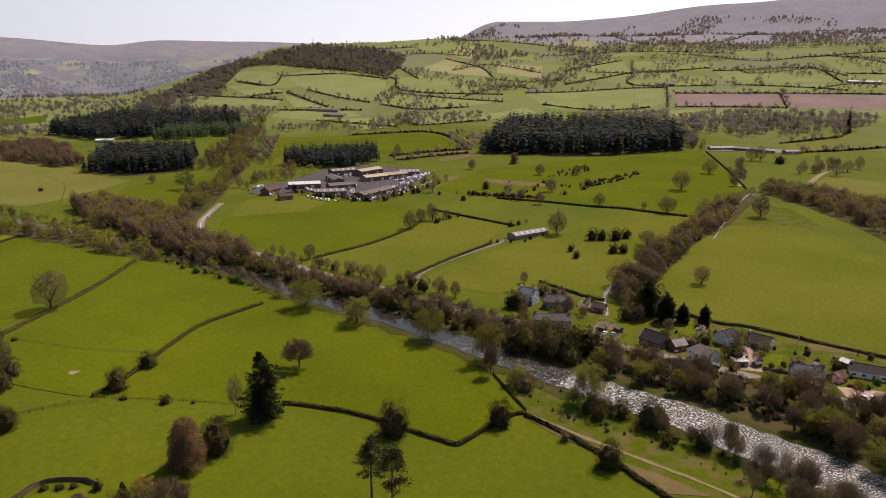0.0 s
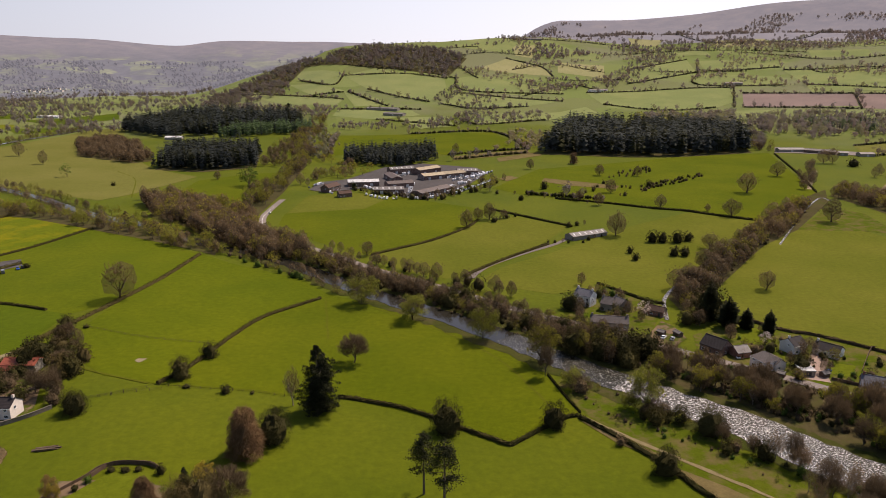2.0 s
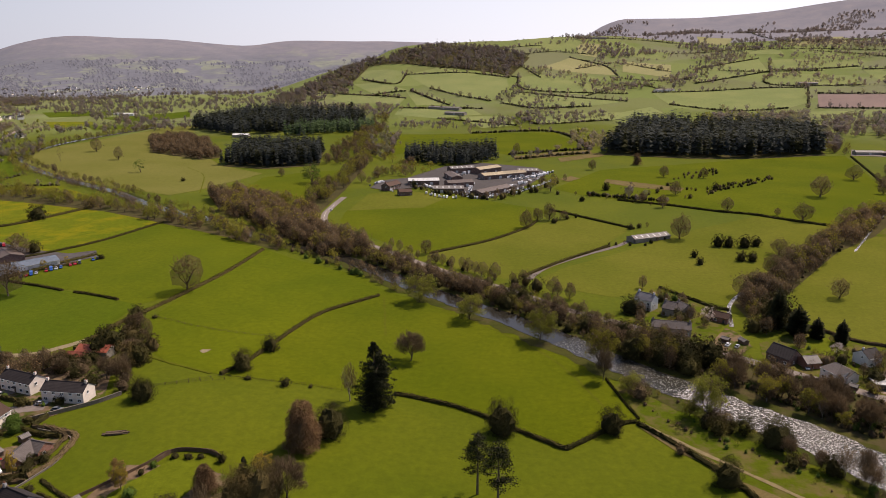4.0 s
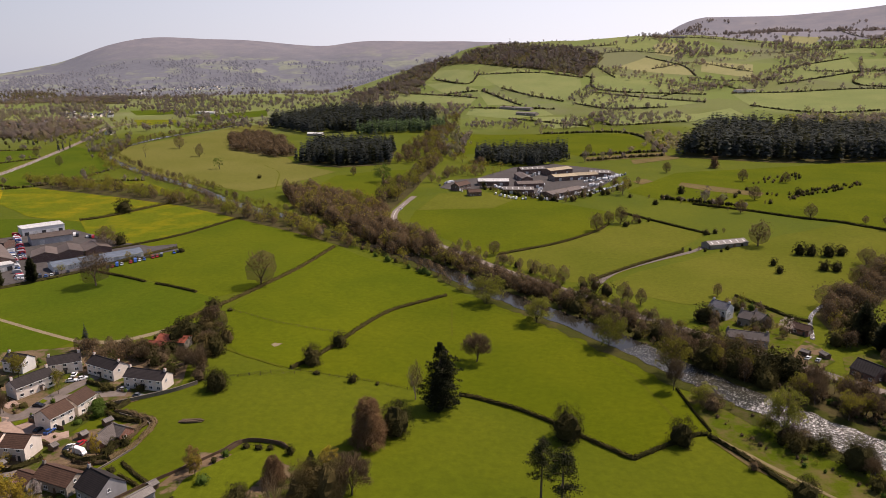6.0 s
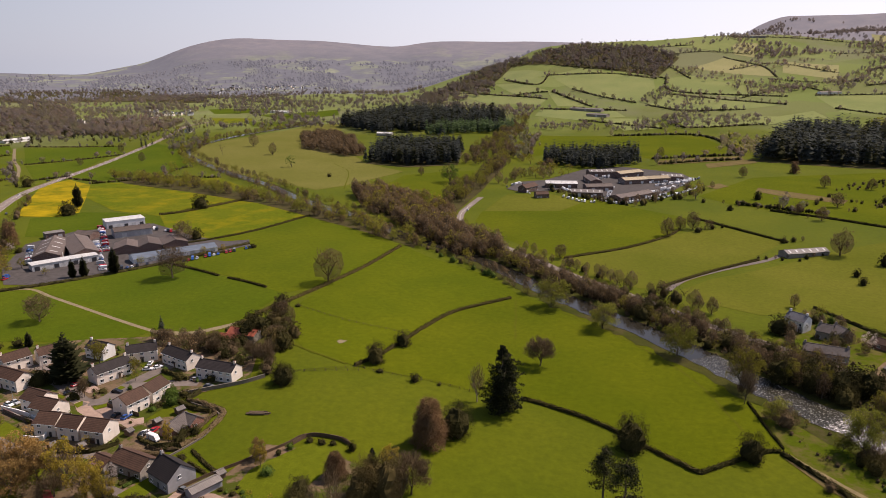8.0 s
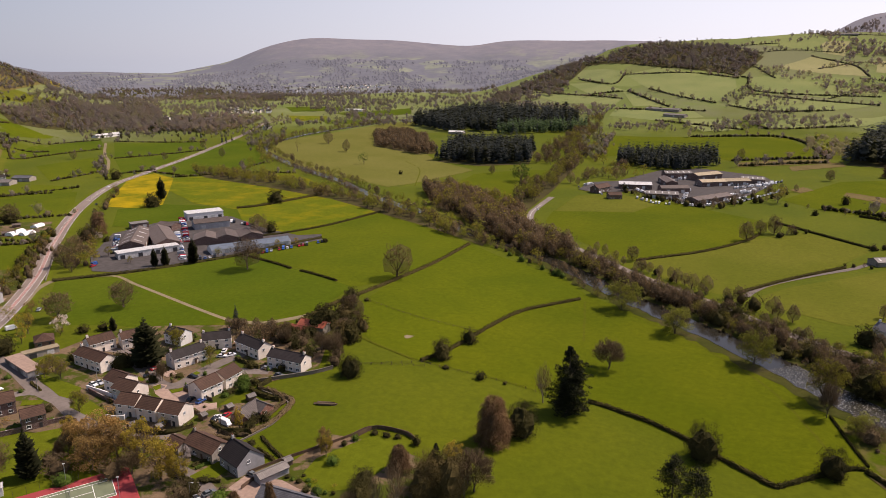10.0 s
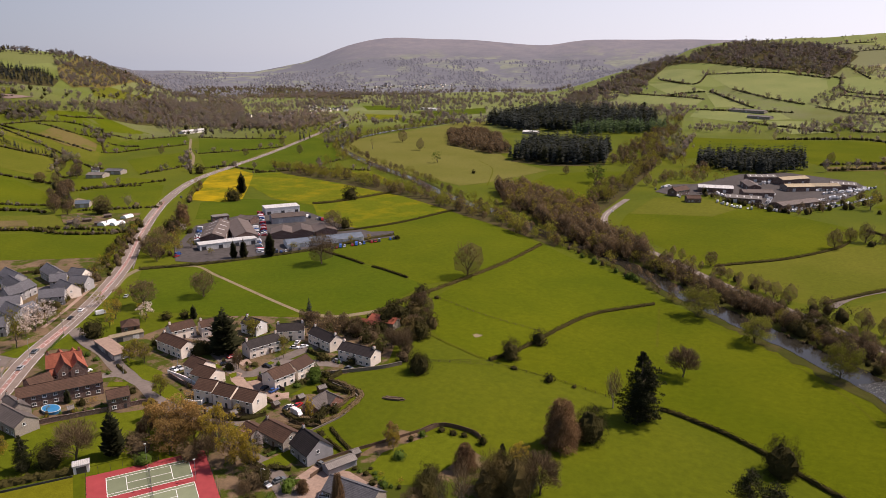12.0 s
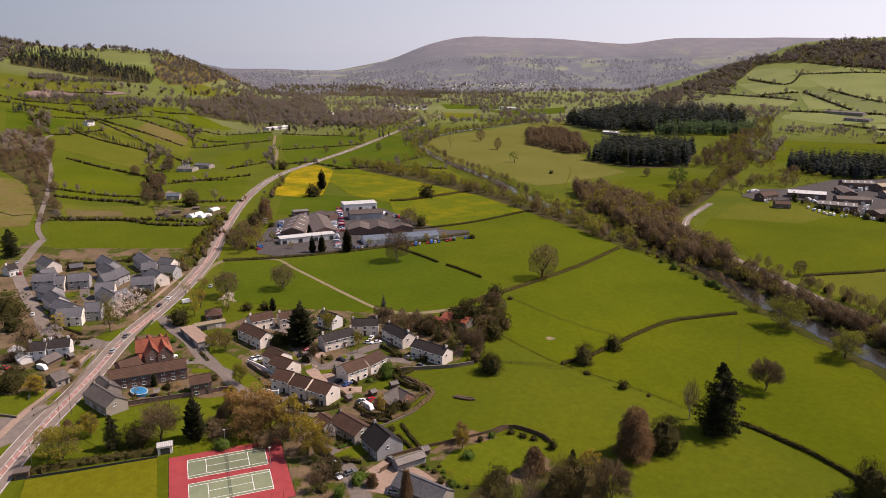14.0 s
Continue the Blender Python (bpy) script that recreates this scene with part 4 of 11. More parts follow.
HILLS = [
    hill([-180, -60, -24, -21.8, -19.2, -16.5, -15.2, -13.3, -8, -3, 3, 10, 20, 45, 180],
         [1600, 1600, 1500, 1500, 1450, 1400, 1350, 1300, 1250, 1250, 1250, 1250, 1250, 1250, 1500],
         [2600, 2400, 2100, 2100, 2150, 2250, 2300, 2400, 2450, 2500, 2700, 2900, 2900, 2900, 3000],
         [0, 0, 16, 42, 84, 110, 130, 172, 192, 198, 212, 225, 231, 231, 60], 1.6),
    hill([-12, -6, 0, 2, 3.3, 6, 9.4, 15, 20, 25, 32, 45, 70], [2500] * 13, [4000] * 13,
         [60, 120, 205, 282, 345, 342, 342, 374, 416, 438, 445, 445, 200], 1.3),
    hill([-180, -56, -52, -48, -45.5, -42.4, -40.5, -38.5, -36.5, -31, -27, -24, -22, -18, -13, -5, 10, 180],
         [2900] * 18, [4600] * 18,
         [70, 68, 68, 42, 75, 118, 195, 243, 261, 256, 230, 219, 243, 247, 243, 240, 240, 60], 1.4),
    hill([-180, -90, -75, -69.4, -66, -62, -58.9, -57.4, -55.1, -53.5, -50, 180],
         [300, 350, 450, 560, 650, 800, 950, 1050, 1300, 1400, 1500, 1500],
         [1600, 1700, 1900, 1900, 1900, 1900, 1900, 1900, 1850, 1800, 1800, 1800],
         [90, 150, 185, 173, 155, 152, 141, 120, 77, 30, 0, 0], 1.5),
]


def ground_z(x, y):
    """Height of the land at x, y (numbers or arrays)."""
    x, y = np.asarray(x, float), np.asarray(y, float)
    r, b = np.hypot(x, y), np.degrees(np.arctan2(x, y))
    z = 0.0 * r
    for bear, feet, crests, heights, power in HILLS:
        f, c, h = (sum(np.interp(b + d, bear, a) for d in (-0.8, 0, 0.8)) / 3 for a in (feet, crests, heights))
        u = np.clip((r - f) / (c - f), 0, 1)
        s = u ** power * (1 - 0.12 * u) / 0.88
        z = np.maximum(z, h * s - 0.12 * h * np.clip((r - c) / 900, 0, 1))
    # terrace on which the village stands, a few metres over the river meadows
    side = -(0.62 * (x + 45) + 0.78 * (y - 190) * 0.35) + 0.0 * z
    u = np.clip((side + 20) / 80, 0, 1)
    z = z + 6.0 * u * u * (3 - 2 * u) * np.clip((900 - r) / 300, 0, 1)
    far = np.clip((r - 500) / 1500, 0, 1)
    z = z + (0.5 + 5 * far) * np.sin(x / (37 + 90 * far) + 1.3) * np.sin(y / (49 + 80 * far) + 0.4) * np.clip(r / 300, 0.2, 1)
    return z


# ---- the ground: one sheet to the horizon, and the far hills behind ----
def land_ring(name, near, far, mats, pick, label):
    bear = np.radians(np.concatenate([np.arange(-84, 48, 0.6), np.arange(48, 276, 6.0)]))
    dist = [near]
    while dist[-1] < far:
        dist.append(min(far, dist[-1] * 1.018 + 0.6))
    dist = np.array(dist)
    x, y = np.outer(dist, np.sin(bear)), np.outer(dist, np.cos(bear))
    verts = np.column_stack([x.ravel(), y.ravel(), ground_z(x, y).ravel()])
    nb, nd = len(bear), len(dist)
    faces, index = [], []
    for i in range(nd - 1):
        for j in range(nb):
            k = (j + 1) % nb
            faces.append((i * nb + j, (i + 1) * nb + j, (i + 1) * nb + k, i * nb + k)[::-1])
            index.append(pick(math.degrees(bear[j]), dist[i]))
    tagged(new(name, mesh_of(name, verts, faces, mats, index, smooth=True)), label, kind="structure")


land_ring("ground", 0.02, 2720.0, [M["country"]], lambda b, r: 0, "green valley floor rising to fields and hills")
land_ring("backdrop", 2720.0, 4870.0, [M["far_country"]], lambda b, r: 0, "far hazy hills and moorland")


# ---- buildings, walls and vehicles ----
def roof_material(name, col, row=0.32, metal=False):
    """Tiles or sheeting: courses as relief and tone."""
    m, n, l, p = shader(name)
    at = n.new("ShaderNodeTexCoord").outputs["Object"]
    wv = n.new("ShaderNodeTexWave")
    wv.bands_direction = "X" if metal else "Z"
    wv.inputs["Scale"].default_value, wv.inputs["Distortion"].default_value = 0.314 / row, 0.4
    l.new(at, wv.inputs["Vector"])
    a, b = noise_node(n, l, at, 1.6, 5, 0.7), noise_node(n, l, at, 0.25, 3)
    c = ramp(n, l, a, [(0.3, tone(col, 0.7)), (0.7, tone(col, 1.25))])
    c = blend(n, l, 0.7, c, ramp(n, l, b, [(0.3, (0.75,) * 3), (0.7, (1.2,) * 3)]), "MULTIPLY")
    c = blend(n, l, 0.5, c, ramp(n, l, wv.outputs["Fac"], [(0.1, (0.6,) * 3), (0.5, (1.1,) * 3)]), "MULTIPLY")
    rnd = n.new("ShaderNodeObjectInfo").outputs["Random"]
    c = blend(n, l, 1.0, c, ramp(n, l, rnd, [(0, (0.82,) * 3), (1, (1.18,) * 3)]), "MULTIPLY")
    l.new(c, p.inputs["Base Color"])
    p.inputs["Roughness"].default_value = 0.6 if metal else 0.8
    p.inputs["Specular IOR Level"].default_value = 0.2
    bump(n, l, p, wv.outputs["Fac"], 0.5, 0.04)
    return m


def brick_material(name, a, b):
    m, n, l, p = shader(name)
    t = n.new("ShaderNodeTexBrick")
    t.inputs["Color1"].default_value, t.inputs["Color2"].default_value, t.inputs["Mortar"].default_value = (*a, 1), (*b, 1), (0.3, 0.27, 0.24, 1)
    t.inputs["Scale"].default_value, t.inputs["Mortar Size"].default_value = 4.4, 0.012
    mp = n.new("ShaderNodeMapping")
    mp.inputs["Rotation"].default_value = (radians(90), 0, 0)
    at = n.new("ShaderNodeTexCoord").outputs["Object"]
    l.new(at, mp.inputs["Vector"])
    l.new(mp.outputs[0], t.inputs["Vector"])
    s = noise_node(n, l, at, 0.7, 5)
    l.new(blend(n, l, 0.7, t.outputs["Color"], ramp(n, l, s, [(0.3, (0.7,) * 3), (0.7, (1.2,) * 3)]), "MULTIPLY"), p.inputs["Base Color"])
    p.inputs["Roughness"].default_value = 0.85
    return m


M["brown_tiles"] = roof_material("brown_tiles", (0.072, 0.040, 0.027))
M["dark_tiles"] = roof_material("dark_tiles", (0.032, 0.026, 0.025))
M["slate"] = roof_material("slate", (0.112, 0.110, 0.120), 0.25)
M["old_slate"] = roof_material("old_slate", (0.125, 0.105, 0.095), 0.25)
M["red_tiles"] = roof_material("red_tiles", (0.28, 0.085, 0.05))
M["tan_sheet"] = roof_material("tan_sheet", (0.34, 0.27, 0.17), 0.6, True)
M["grey_sheet"] = roof_material("grey_sheet", (0.165, 0.145, 0.13), 0.6, True)
M["dark_sheet"] = roof_material("dark_sheet", (0.115, 0.088, 0.074), 0.6, True)
M["blue_sheet"] = roof_material("blue_sheet", (0.115, 0.14, 0.175), 0.6, True)
M["pale_sheet"] = roof_material("pale_sheet", (0.55, 0.54, 0.52), 0.6, True)
M["rust_sheet"] = roof_material("rust_sheet", (0.30, 0.085, 0.05), 0.5, True)
M["cream"] = plain_material("cream", (0.78, 0.69, 0.60), 0.85, 0.08, 0.8)
M["white_wall"] = plain_material("white_wall", (0.76, 0.74, 0.71), 0.85, 0.07, 0.8)
M["grey_wall"] = plain_material("grey_wall", (0.36, 0.35, 0.35), 0.85, 0.12, 0.8)
M["old_stone"] = plain_material("old_stone", (0.19, 0.16, 0.13), 0.9, 0.35, 3)
M["stone"] = plain_material("stone", (0.32, 0.28, 0.24), 0.9, 0.35, 3)
M["brick"] = brick_material("brick", (0.20, 0.085, 0.06), (0.27, 0.12, 0.08))
M["dark_brick"] = brick_material("dark_brick", (0.11, 0.062, 0.05), (0.15, 0.085, 0.065))
M["timber"] = plain_material("timber", (0.15, 0.10, 0.07), 0.8, 0.3, 3)
M["fence_wood"] = plain_material("fence_wood", (0.14, 0.092, 0.06), 0.85, 0.3, 3)
M["white_paint"] = plain_material("white_paint", (0.8, 0.8, 0.78), 0.5, 0.06, 2)
M["dark_paint"] = plain_material("dark_paint", (0.04, 0.04, 0.045), 0.4, 0.15, 2)
M["court_red"] = plain_material("court_red", (0.33, 0.055, 0.058), 0.85, 0.12, 0.3)
M["court_green"] = plain_material("court_green", (0.185, 0.21, 0.13), 0.85, 0.12, 0.3)
M["steel"] = plain_material("steel", (0.35, 0.36, 0.36), 0.5, 0.15, 2, 0.6)
M["rubber"] = plain_material("rubber", (0.02, 0.02, 0.02), 0.8, 0.2, 4)
M["pool_blue"] = plain_material("pool_blue", (0.03, 0.22, 0.45), 0.3, 0.15, 2)
M["logs"] = plain_material("logs", (0.14, 0.10, 0.065), 0.9, 0.35, 3)
gm, gn, gl, gp = shader("window_glass")
gp.inputs["Base Color"].default_value = (0.02, 0.025, 0.03, 1)
gp.inputs["Roughness"].default_value = 0.08
M["glass"] = gm

SHARED = {}


def shared_box(name, size, material, bevel=0.0):
    """One mesh for all boxes of a size, standing on its base."""
    key = (name, size, material.name)
    if key not in SHARED:
        bm = bmesh.new()
        a, b, c = size
        box(bm, -a / 2, -b / 2, 0, a / 2, b / 2, c)
        if bevel:
            bmesh.ops.bevel(bm, geom=bm.edges[:], offset=bevel, segments=1, affect="EDGES")
        me = bpy.data.meshes.new(name)
        bm.to_mesh(me)
        bm.free()
        me.materials.append(material)
        SHARED[key] = me
    return SHARED[key]


def window_on(house_ob, x, y, z, turn, w, h):
    """A framed window on a wall, its pane a part of it."""
    key = ("frame", w, h)
    if key not in SHARED:
        bm = bmesh.new()
        t = 0.09
        for q in ((-w / 2, -w / 2 + t, 0, h), (w / 2 - t, w / 2, 0, h), (-w / 2 + t, w / 2 - t, 0, t), (-w / 2 + t, w / 2 - t, h - t, h), (-0.035, 0.035, t, h - t)):
            box(bm, q[0], -0.07, q[2], q[1], 0.05, q[3])
        box(bm, -w / 2 - 0.08, -0.14, -0.08, w / 2 + 0.08, 0.05, -0.002)
        me = bpy.data.meshes.new("window")
        bm.to_mesh(me)
        bm.free()
        me.materials.append(M["white_paint"])
        SHARED[key] = me
    ob = child("window", SHARED[key], house_ob)
    ob.matrix_local = pose(x, y, z, 0, 0, turn)
    pane = child("pane", shared_box("pane", (w - 0.1, 0.03, h - 0.1), M["glass"]), ob)
    pane.location = (0, -0.012, 0.05)


def house(x, y, turn, length, depth, eaves, rise, wall, roof, label, storeys=2, chimneys=1, hip=0.0, glazed=True, porch=False, category="house", z=None, windows=1.0):
    """A house with its ridge along its own x: walls with gables, roof slabs, fascias, windows, doors and chimneys."""
    ob = new(category if category != "industrial shed" else "industrial_shed", None)
    gz = float(ground_z(x, y)) if z is None else z
    ob.matrix_world = pose(x, y, gz, 0, 0, turn)
    L, D, E, T = length / 2, depth / 2, eaves, eaves + rise
    bm = bmesh.new()
    top = 0.12
    a = [bm.verts.new((-L, s, zz)) for s, zz in ((-D, -0.6), (D, -0.6), (D, E - top), (0, T - top if not hip else E - top), (-D, E - top))]
    b = [bm.verts.new((L, s.co.y, s.co.z)) for s in a]
    bm.faces.new(a)
    bm.faces.new(b[::-1])
    for i in range(5):
        j = (i + 1) % 5
        bm.faces.new((a[j], a[i], b[i], b[j]))
    bmesh.ops.recalc_face_normals(bm, faces=bm.faces[:])
    part("wall", bm, M[wall], ob)
    bm = bmesh.new()
    over, th = 0.35, 0.16
    run = rise / D
    for side in (-1, 1):
        ye, ze = side * (D + over), E - over * run
        hx = L + over * 0.6
        outer = [(-hx, ye, ze), (hx, ye, ze), (hx - hip, 0, T), (-hx + hip, 0, T)]
        v0 = [bm.verts.new(p) for p in outer]
        v1 = [bm.verts.new((p[0], p[1], p[2] + th)) for p in outer]
        bm.faces.new(v0)
        bm.faces.new(v1)
        for i in range(4):
            j = (i + 1) % 4
            bm.faces.new((v0[i], v0[j], v1[j], v1[i]))
    if hip:
        for s in (-1, 1):
            hx = s * (L + over * 0.6)
            bm.faces.new([bm.verts.new(p) for p in ((hx, -(D + over), E - over * run + th), (hx, D + over, E - over * run + th), (hx - s * hip, 0, T + th))])
    bmesh.ops.recalc_face_normals(bm, faces=bm.faces[:])
    part("roof", bm, M[roof], ob)
    bm = bmesh.new()
    box(bm, -L - 0.2 + hip, -0.14, T + th - 0.05, L + 0.2 - hip, 0.14, T + th + 0.1)
    part("ridge_tiles", bm, M[roof], ob)
    for side in (-1, 1):
        g = child("gutter", shared_box("gutter", (round(length + 0.4, 1), 0.12, 0.14), M["white_paint" if wall in ("cream", "white_wall") else "dark_paint"]), ob)
        g.location = (0, side * (D + over + 0.05), E - over * run - 0.1)
    for c in range(chimneys):
        cx = (-L + 0.7, L - 0.7, 0.0)[c]
        st = child("chimney", shared_box("chimney", (0.9, 0.7, 1.9), M["brick" if wall in ("brick", "dark_brick") else wall]), ob)
        st.location = (cx, 0, T - 0.7)
        for k in (-0.2, 0.2):
            pt = child("chimney_pot", shared_box("chimney_pot", (0.24, 0.24, 0.4), M["red_tiles"], 0.05), st)
            pt.location = (k, 0, 1.9)
    if glazed:
        n = max(2, int(length / 3.2 * windows))
        for side in (-1, 1):
            for fl in range(storeys):
                zb = 0.95 + fl * 2.55
                if zb + 1.2 > E:
                    continue
                for i in range(n):
                    wx = -L + length * (i + 0.5) / n
                    if fl == 0 and i == n // 2:
                        d = child("door", shared_box("door", (0.95, 0.1, 2.05), M["dark_paint" if i % 2 else "timber"]), ob)
                        d.location = (wx, side * (D + 0.03), 0.02)
                        if porch and side < 0:
                            pr = child("porch", shared_box("porch", (1.7, 1.1, 0.14), M[roof]), ob)
                            pr.matrix_local = pose(wx, -D - 0.55, 2.35, 14)
                        continue
                    window_on(ob, wx, side * (D + 0.03), zb, 0 if side < 0 else 180, 1.5 if fl == 0 else 1.3, 1.2)
        for s in (-1, 1):
            if not hip:
                window_on(ob, s * (L + 0.03), -0.8, 0.95 + 2.55 * (storeys - 1), 90 * s, 1.1, 1.1)
    return tagged(ob, label, category)


def shed(x, y, turn, length, depth, eaves, rise, wall, roof, label, lights=0, doors=2):
    """A portal-frame shed with sheeted roof, roof lights and big doors."""
    ob = house(x, y, turn, length, depth, eaves, rise, wall, roof, label, 1, 0, 0.0, False, category="industrial shed")
    for i in range(lights):
        for side in (-1, 1):
            lx = -length / 2 + length * (i + 0.5) / lights
            g = child("roof_light", shared_box("roof_light", (1.2, round(depth * 0.3, 1), 0.06), M["pale_sheet"]), ob)
            a = math.degrees(math.atan2(rise, depth / 2))
            g.matrix_local = pose(lx, side * depth * 0.25, eaves + rise * 0.5 + 0.18, -side * a)
    for i in range(doors):
        dx = -length / 2 + length * (i + 0.5) / doors
        for side in (-1, 1):
            d = child("roller_door", shared_box("roller_door", (3.2, 0.12, round(min(3.4, eaves - 0.5), 1)), M["pale_sheet"]), ob)
            d.location = (dx, side * (depth / 2 + 0.04), 0.02)
    return ob


def flat_block(x, y, turn, length, depth, height, wall, roof, label, name="flat_roofed_building"):
    """A low flat-roofed block with parapet and windows."""
    ob = new(name, None)
    ob.matrix_world = pose(x, y, float(ground_z(x, y)), 0, 0, turn)
    bm = bmesh.new()
    box(bm, -length / 2, -depth / 2, -0.6, length / 2, depth / 2, height)
    part("wall", bm, M[wall], ob)
    bm = bmesh.new()
    box(bm, -length / 2 - 0.25, -depth / 2 - 0.25, height + 0.004, length / 2 + 0.25, depth / 2 + 0.25, height + 0.3)
    part("roof", bm, M[roof], ob)
    n = max(1, int(length / 5))
    for i in range(n):
        for side in (-1, 1):
            wx = -length / 2 + length * (i + 0.5) / n
            d = child("roller_door", shared_box("roller_door", (2.8, 0.1, round(min(2.8, height - 0.5), 1)), M["pale_sheet" if i % 2 else "dark_paint"]), ob)
            d.location = (wx, side * (depth / 2 + 0.04), 0.02)
    return tagged(ob, label, "building")


def wall_run(line, height, thick, material, label, name="garden_wall", coping=True):
    """A garden wall or close-boarded fence following the land."""
    p = walk_line(line, 2.0)
    s = sideways(p)
    z = ground_z(p[:, 0], p[:, 1])
    ob = new(name, None)
    ob.location = (p[0][0], p[0][1], float(z[0]))
    o = np.array(ob.location)
    for nm, w, z0, z1 in (("body", thick, -0.4, height), ("coping", thick + 0.12, height + 0.004, height + 0.1))[:2 if coping else 1]:
        v, f, n = [], [], len(p)
        for k, h in ((-0.5, z0), (-0.5, z1), (0.5, z1), (0.5, z0)):
            q = p + s * k * w
            v += [np.array((a, b, c + h)) - o for (a, b), c in zip(q, z)]
        for j in range(4):
            j2 = (j + 1) % 4
            f += [(j * n + i, j * n + i + 1, j2 * n + i + 1, j2 * n + i) for i in range(n - 1)]
        f += [(0, n, 2 * n, 3 * n), (4 * n - 1, 3 * n - 1, 2 * n - 1, n - 1)]
        child(nm, mesh_of(nm, v, f, [material]), ob)
    return tagged(ob, label, "wall" if "wall" in name else "fence")


PAINTS = {}
for nm, c in dict(white=(0.75, 0.75, 0.75), silver=(0.42, 0.43, 0.45), black=(0.015, 0.015, 0.018), red=(0.38, 0.02, 0.025), blue=(0.03, 0.09, 0.30), grey=(0.13, 0.14, 0.15)).items():
    PAINTS[nm] = plain_material(nm + "_car_paint", c, 0.25, 0.05, 3)
CARS = {}


def vehicle_meshes(kind):
    """Lower body and glazed cabin, drawn in profile and rounded."""
    if kind == "van":
        low = [(-2.5, 0.3), (2.5, 0.3), (2.55, 0.9), (2.2, 1.15), (1.6, 2.1), (1.3, 2.25), (-2.5, 2.25), (-2.55, 1.2)]
        top = [(1.35, 1.25), (2.12, 1.2), (1.62, 2.02), (1.4, 2.05)]
    else:
        low = [(-2.1, 0.28), (2.1, 0.28), (2.14, 0.7), (1.9, 0.88), (0.95, 0.98), (-1.9, 1.0), (-2.14, 0.8)]
        top = [(-1.85, 0.99), (0.95, 0.97), (0.25, 1.44), (-1.2, 1.47)]
    out = []
    for prof, w, inset in ((low, 0.86, 0.0), (top, 0.8 if kind != "van" else 0.885, 0.12 if kind != "van" else 0.0)):
        bm = bmesh.new()
        n = len(prof)
        lo = [bm.verts.new((px, -w + inset * (pz > 1.2), pz)) for px, pz in prof]
        hi = [bm.verts.new((px, w - inset * (pz > 1.2), pz)) for px, pz in prof]
        bm.faces.new(lo[::-1])
        bm.faces.new(hi)
        for i in range(n):
            bm.faces.new((lo[i], lo[(i + 1) % n], hi[(i + 1) % n], hi[i]))
        bmesh.ops.recalc_face_normals(bm, faces=bm.faces[:])
        bmesh.ops.bevel(bm, geom=bm.edges[:], offset=0.07, segments=1, affect="EDGES")
        out.append(bm)
    return out


def vehicle(kind, paint, x, y, turn, label="", z=None):
    """A parked or standing car or van."""
    key = (kind, paint)
    if key not in CARS:
        a, b = vehicle_meshes(kind)
        meshes = []
        for nm, bm, mt in (("body", a, PAINTS[paint]), ("glazing", b, M["glass"])):
            me = bpy.data.meshes.new(nm)
            bm.to_mesh(me)
            bm.free()
            me.materials.append(mt)
            meshes.append(me)
        bm = bmesh.new()
        box(bm, -1.1, -0.62, 1.475, 0.2, 0.62, 1.5)
        me = bpy.data.meshes.new("roof_panel")
        bm.to_mesh(me)
        bm.free()
        me.materials.append(PAINTS[paint])
        bm = bmesh.new()
        bmesh.ops.create_cone(bm, cap_ends=True, segments=12, radius1=0.32, radius2=0.32, depth=0.2, matrix=pose(0, 0, 0, 90))
        wh = bpy.data.meshes.new("wheel")
        bm.to_mesh(wh)
        bm.free()
        wh.materials.append(M["rubber"])
        CARS[key] = meshes + [me, wh]
    if "axle" not in CARS:
        v, f = tubes([((0, -0.9, 0), (0, 0.9, 0), 0.32, 0.32)], 8)
        CARS["axle"] = mesh_of("axle", v, f, [M["rubber"]])
    b, g, r, wh = CARS[key]
    ob = new(kind, None)
    ob.matrix_world = pose(x, y, float(ground_z(x, y)) + 0.1 if z is None else z, 0, 0, turn)
    child("body", b, ob)
    child("glazing", g, ob)
    if kind == "car":
        child("roof_panel", r, ob)
    if math.hypot(x, y) > 380:
        for sx in (-1.3, 1.3):
            child("axle", CARS["axle"], ob).location = (sx * (1.2 if kind == "van" else 1), 0, 0.32)
        return tagged(ob, label or "%s %s standing on tarmac" % (paint, kind), kind)
    for sx in (-1.3, 1.3):
        for sy in (-0.8, 0.8):
            child("wheel", wh, ob).location = (sx * (1.2 if kind == "van" else 1), sy, 0.32)
    return tagged(ob, label or "%s %s standing on tarmac" % (paint, kind), kind)


def car_park(line, gap, turn, seed, kinds="car car car van", paints="white white silver black grey red blue"):
    """Parked vehicles side by side along a line."""
    rng = np.random.default_rng(seed)
    kinds, paints = kinds.split(), paints.split()
    for x, y in walk_line(line, gap):
        if rng.uniform() < 0.85:
            vehicle(kinds[int(rng.integers(0, len(kinds)))], paints[int(rng.integers(0, len(paints)))], float(x), float(y), turn + float(rng.normal(0, 3)) + 180 * int(rng.integers(0, 2)))


def pole(name, x, y, height, label, lamp_arm=False, material="steel"):
    """A slender post, with a lamp arm where it has one."""
    ob = new(name, None)
    ob.location = (x, y, float(ground_z(x, y)))
    v, f = tubes([((0, 0, -0.3), (0, 0, height), 0.11, 0.07)], 6)
    child("post", mesh_of("post", v, f, [M[material]]), ob)
    if lamp_arm:
        v, f = tubes([((0, 0, height - 0.05), (1.2, 0, height + 0.15), 0.05, 0.04)], 5)
        child("arm", mesh_of("arm", v, f, [M[material]]), ob)
        child("lamp_head", shared_box("lamp_head", (0.7, 0.28, 0.14), M["pale_sheet"], 0.03), ob).location = (1.4, 0, height + 0.1)
    return tagged(ob, label, "post" if not lamp_arm else "street lamp")


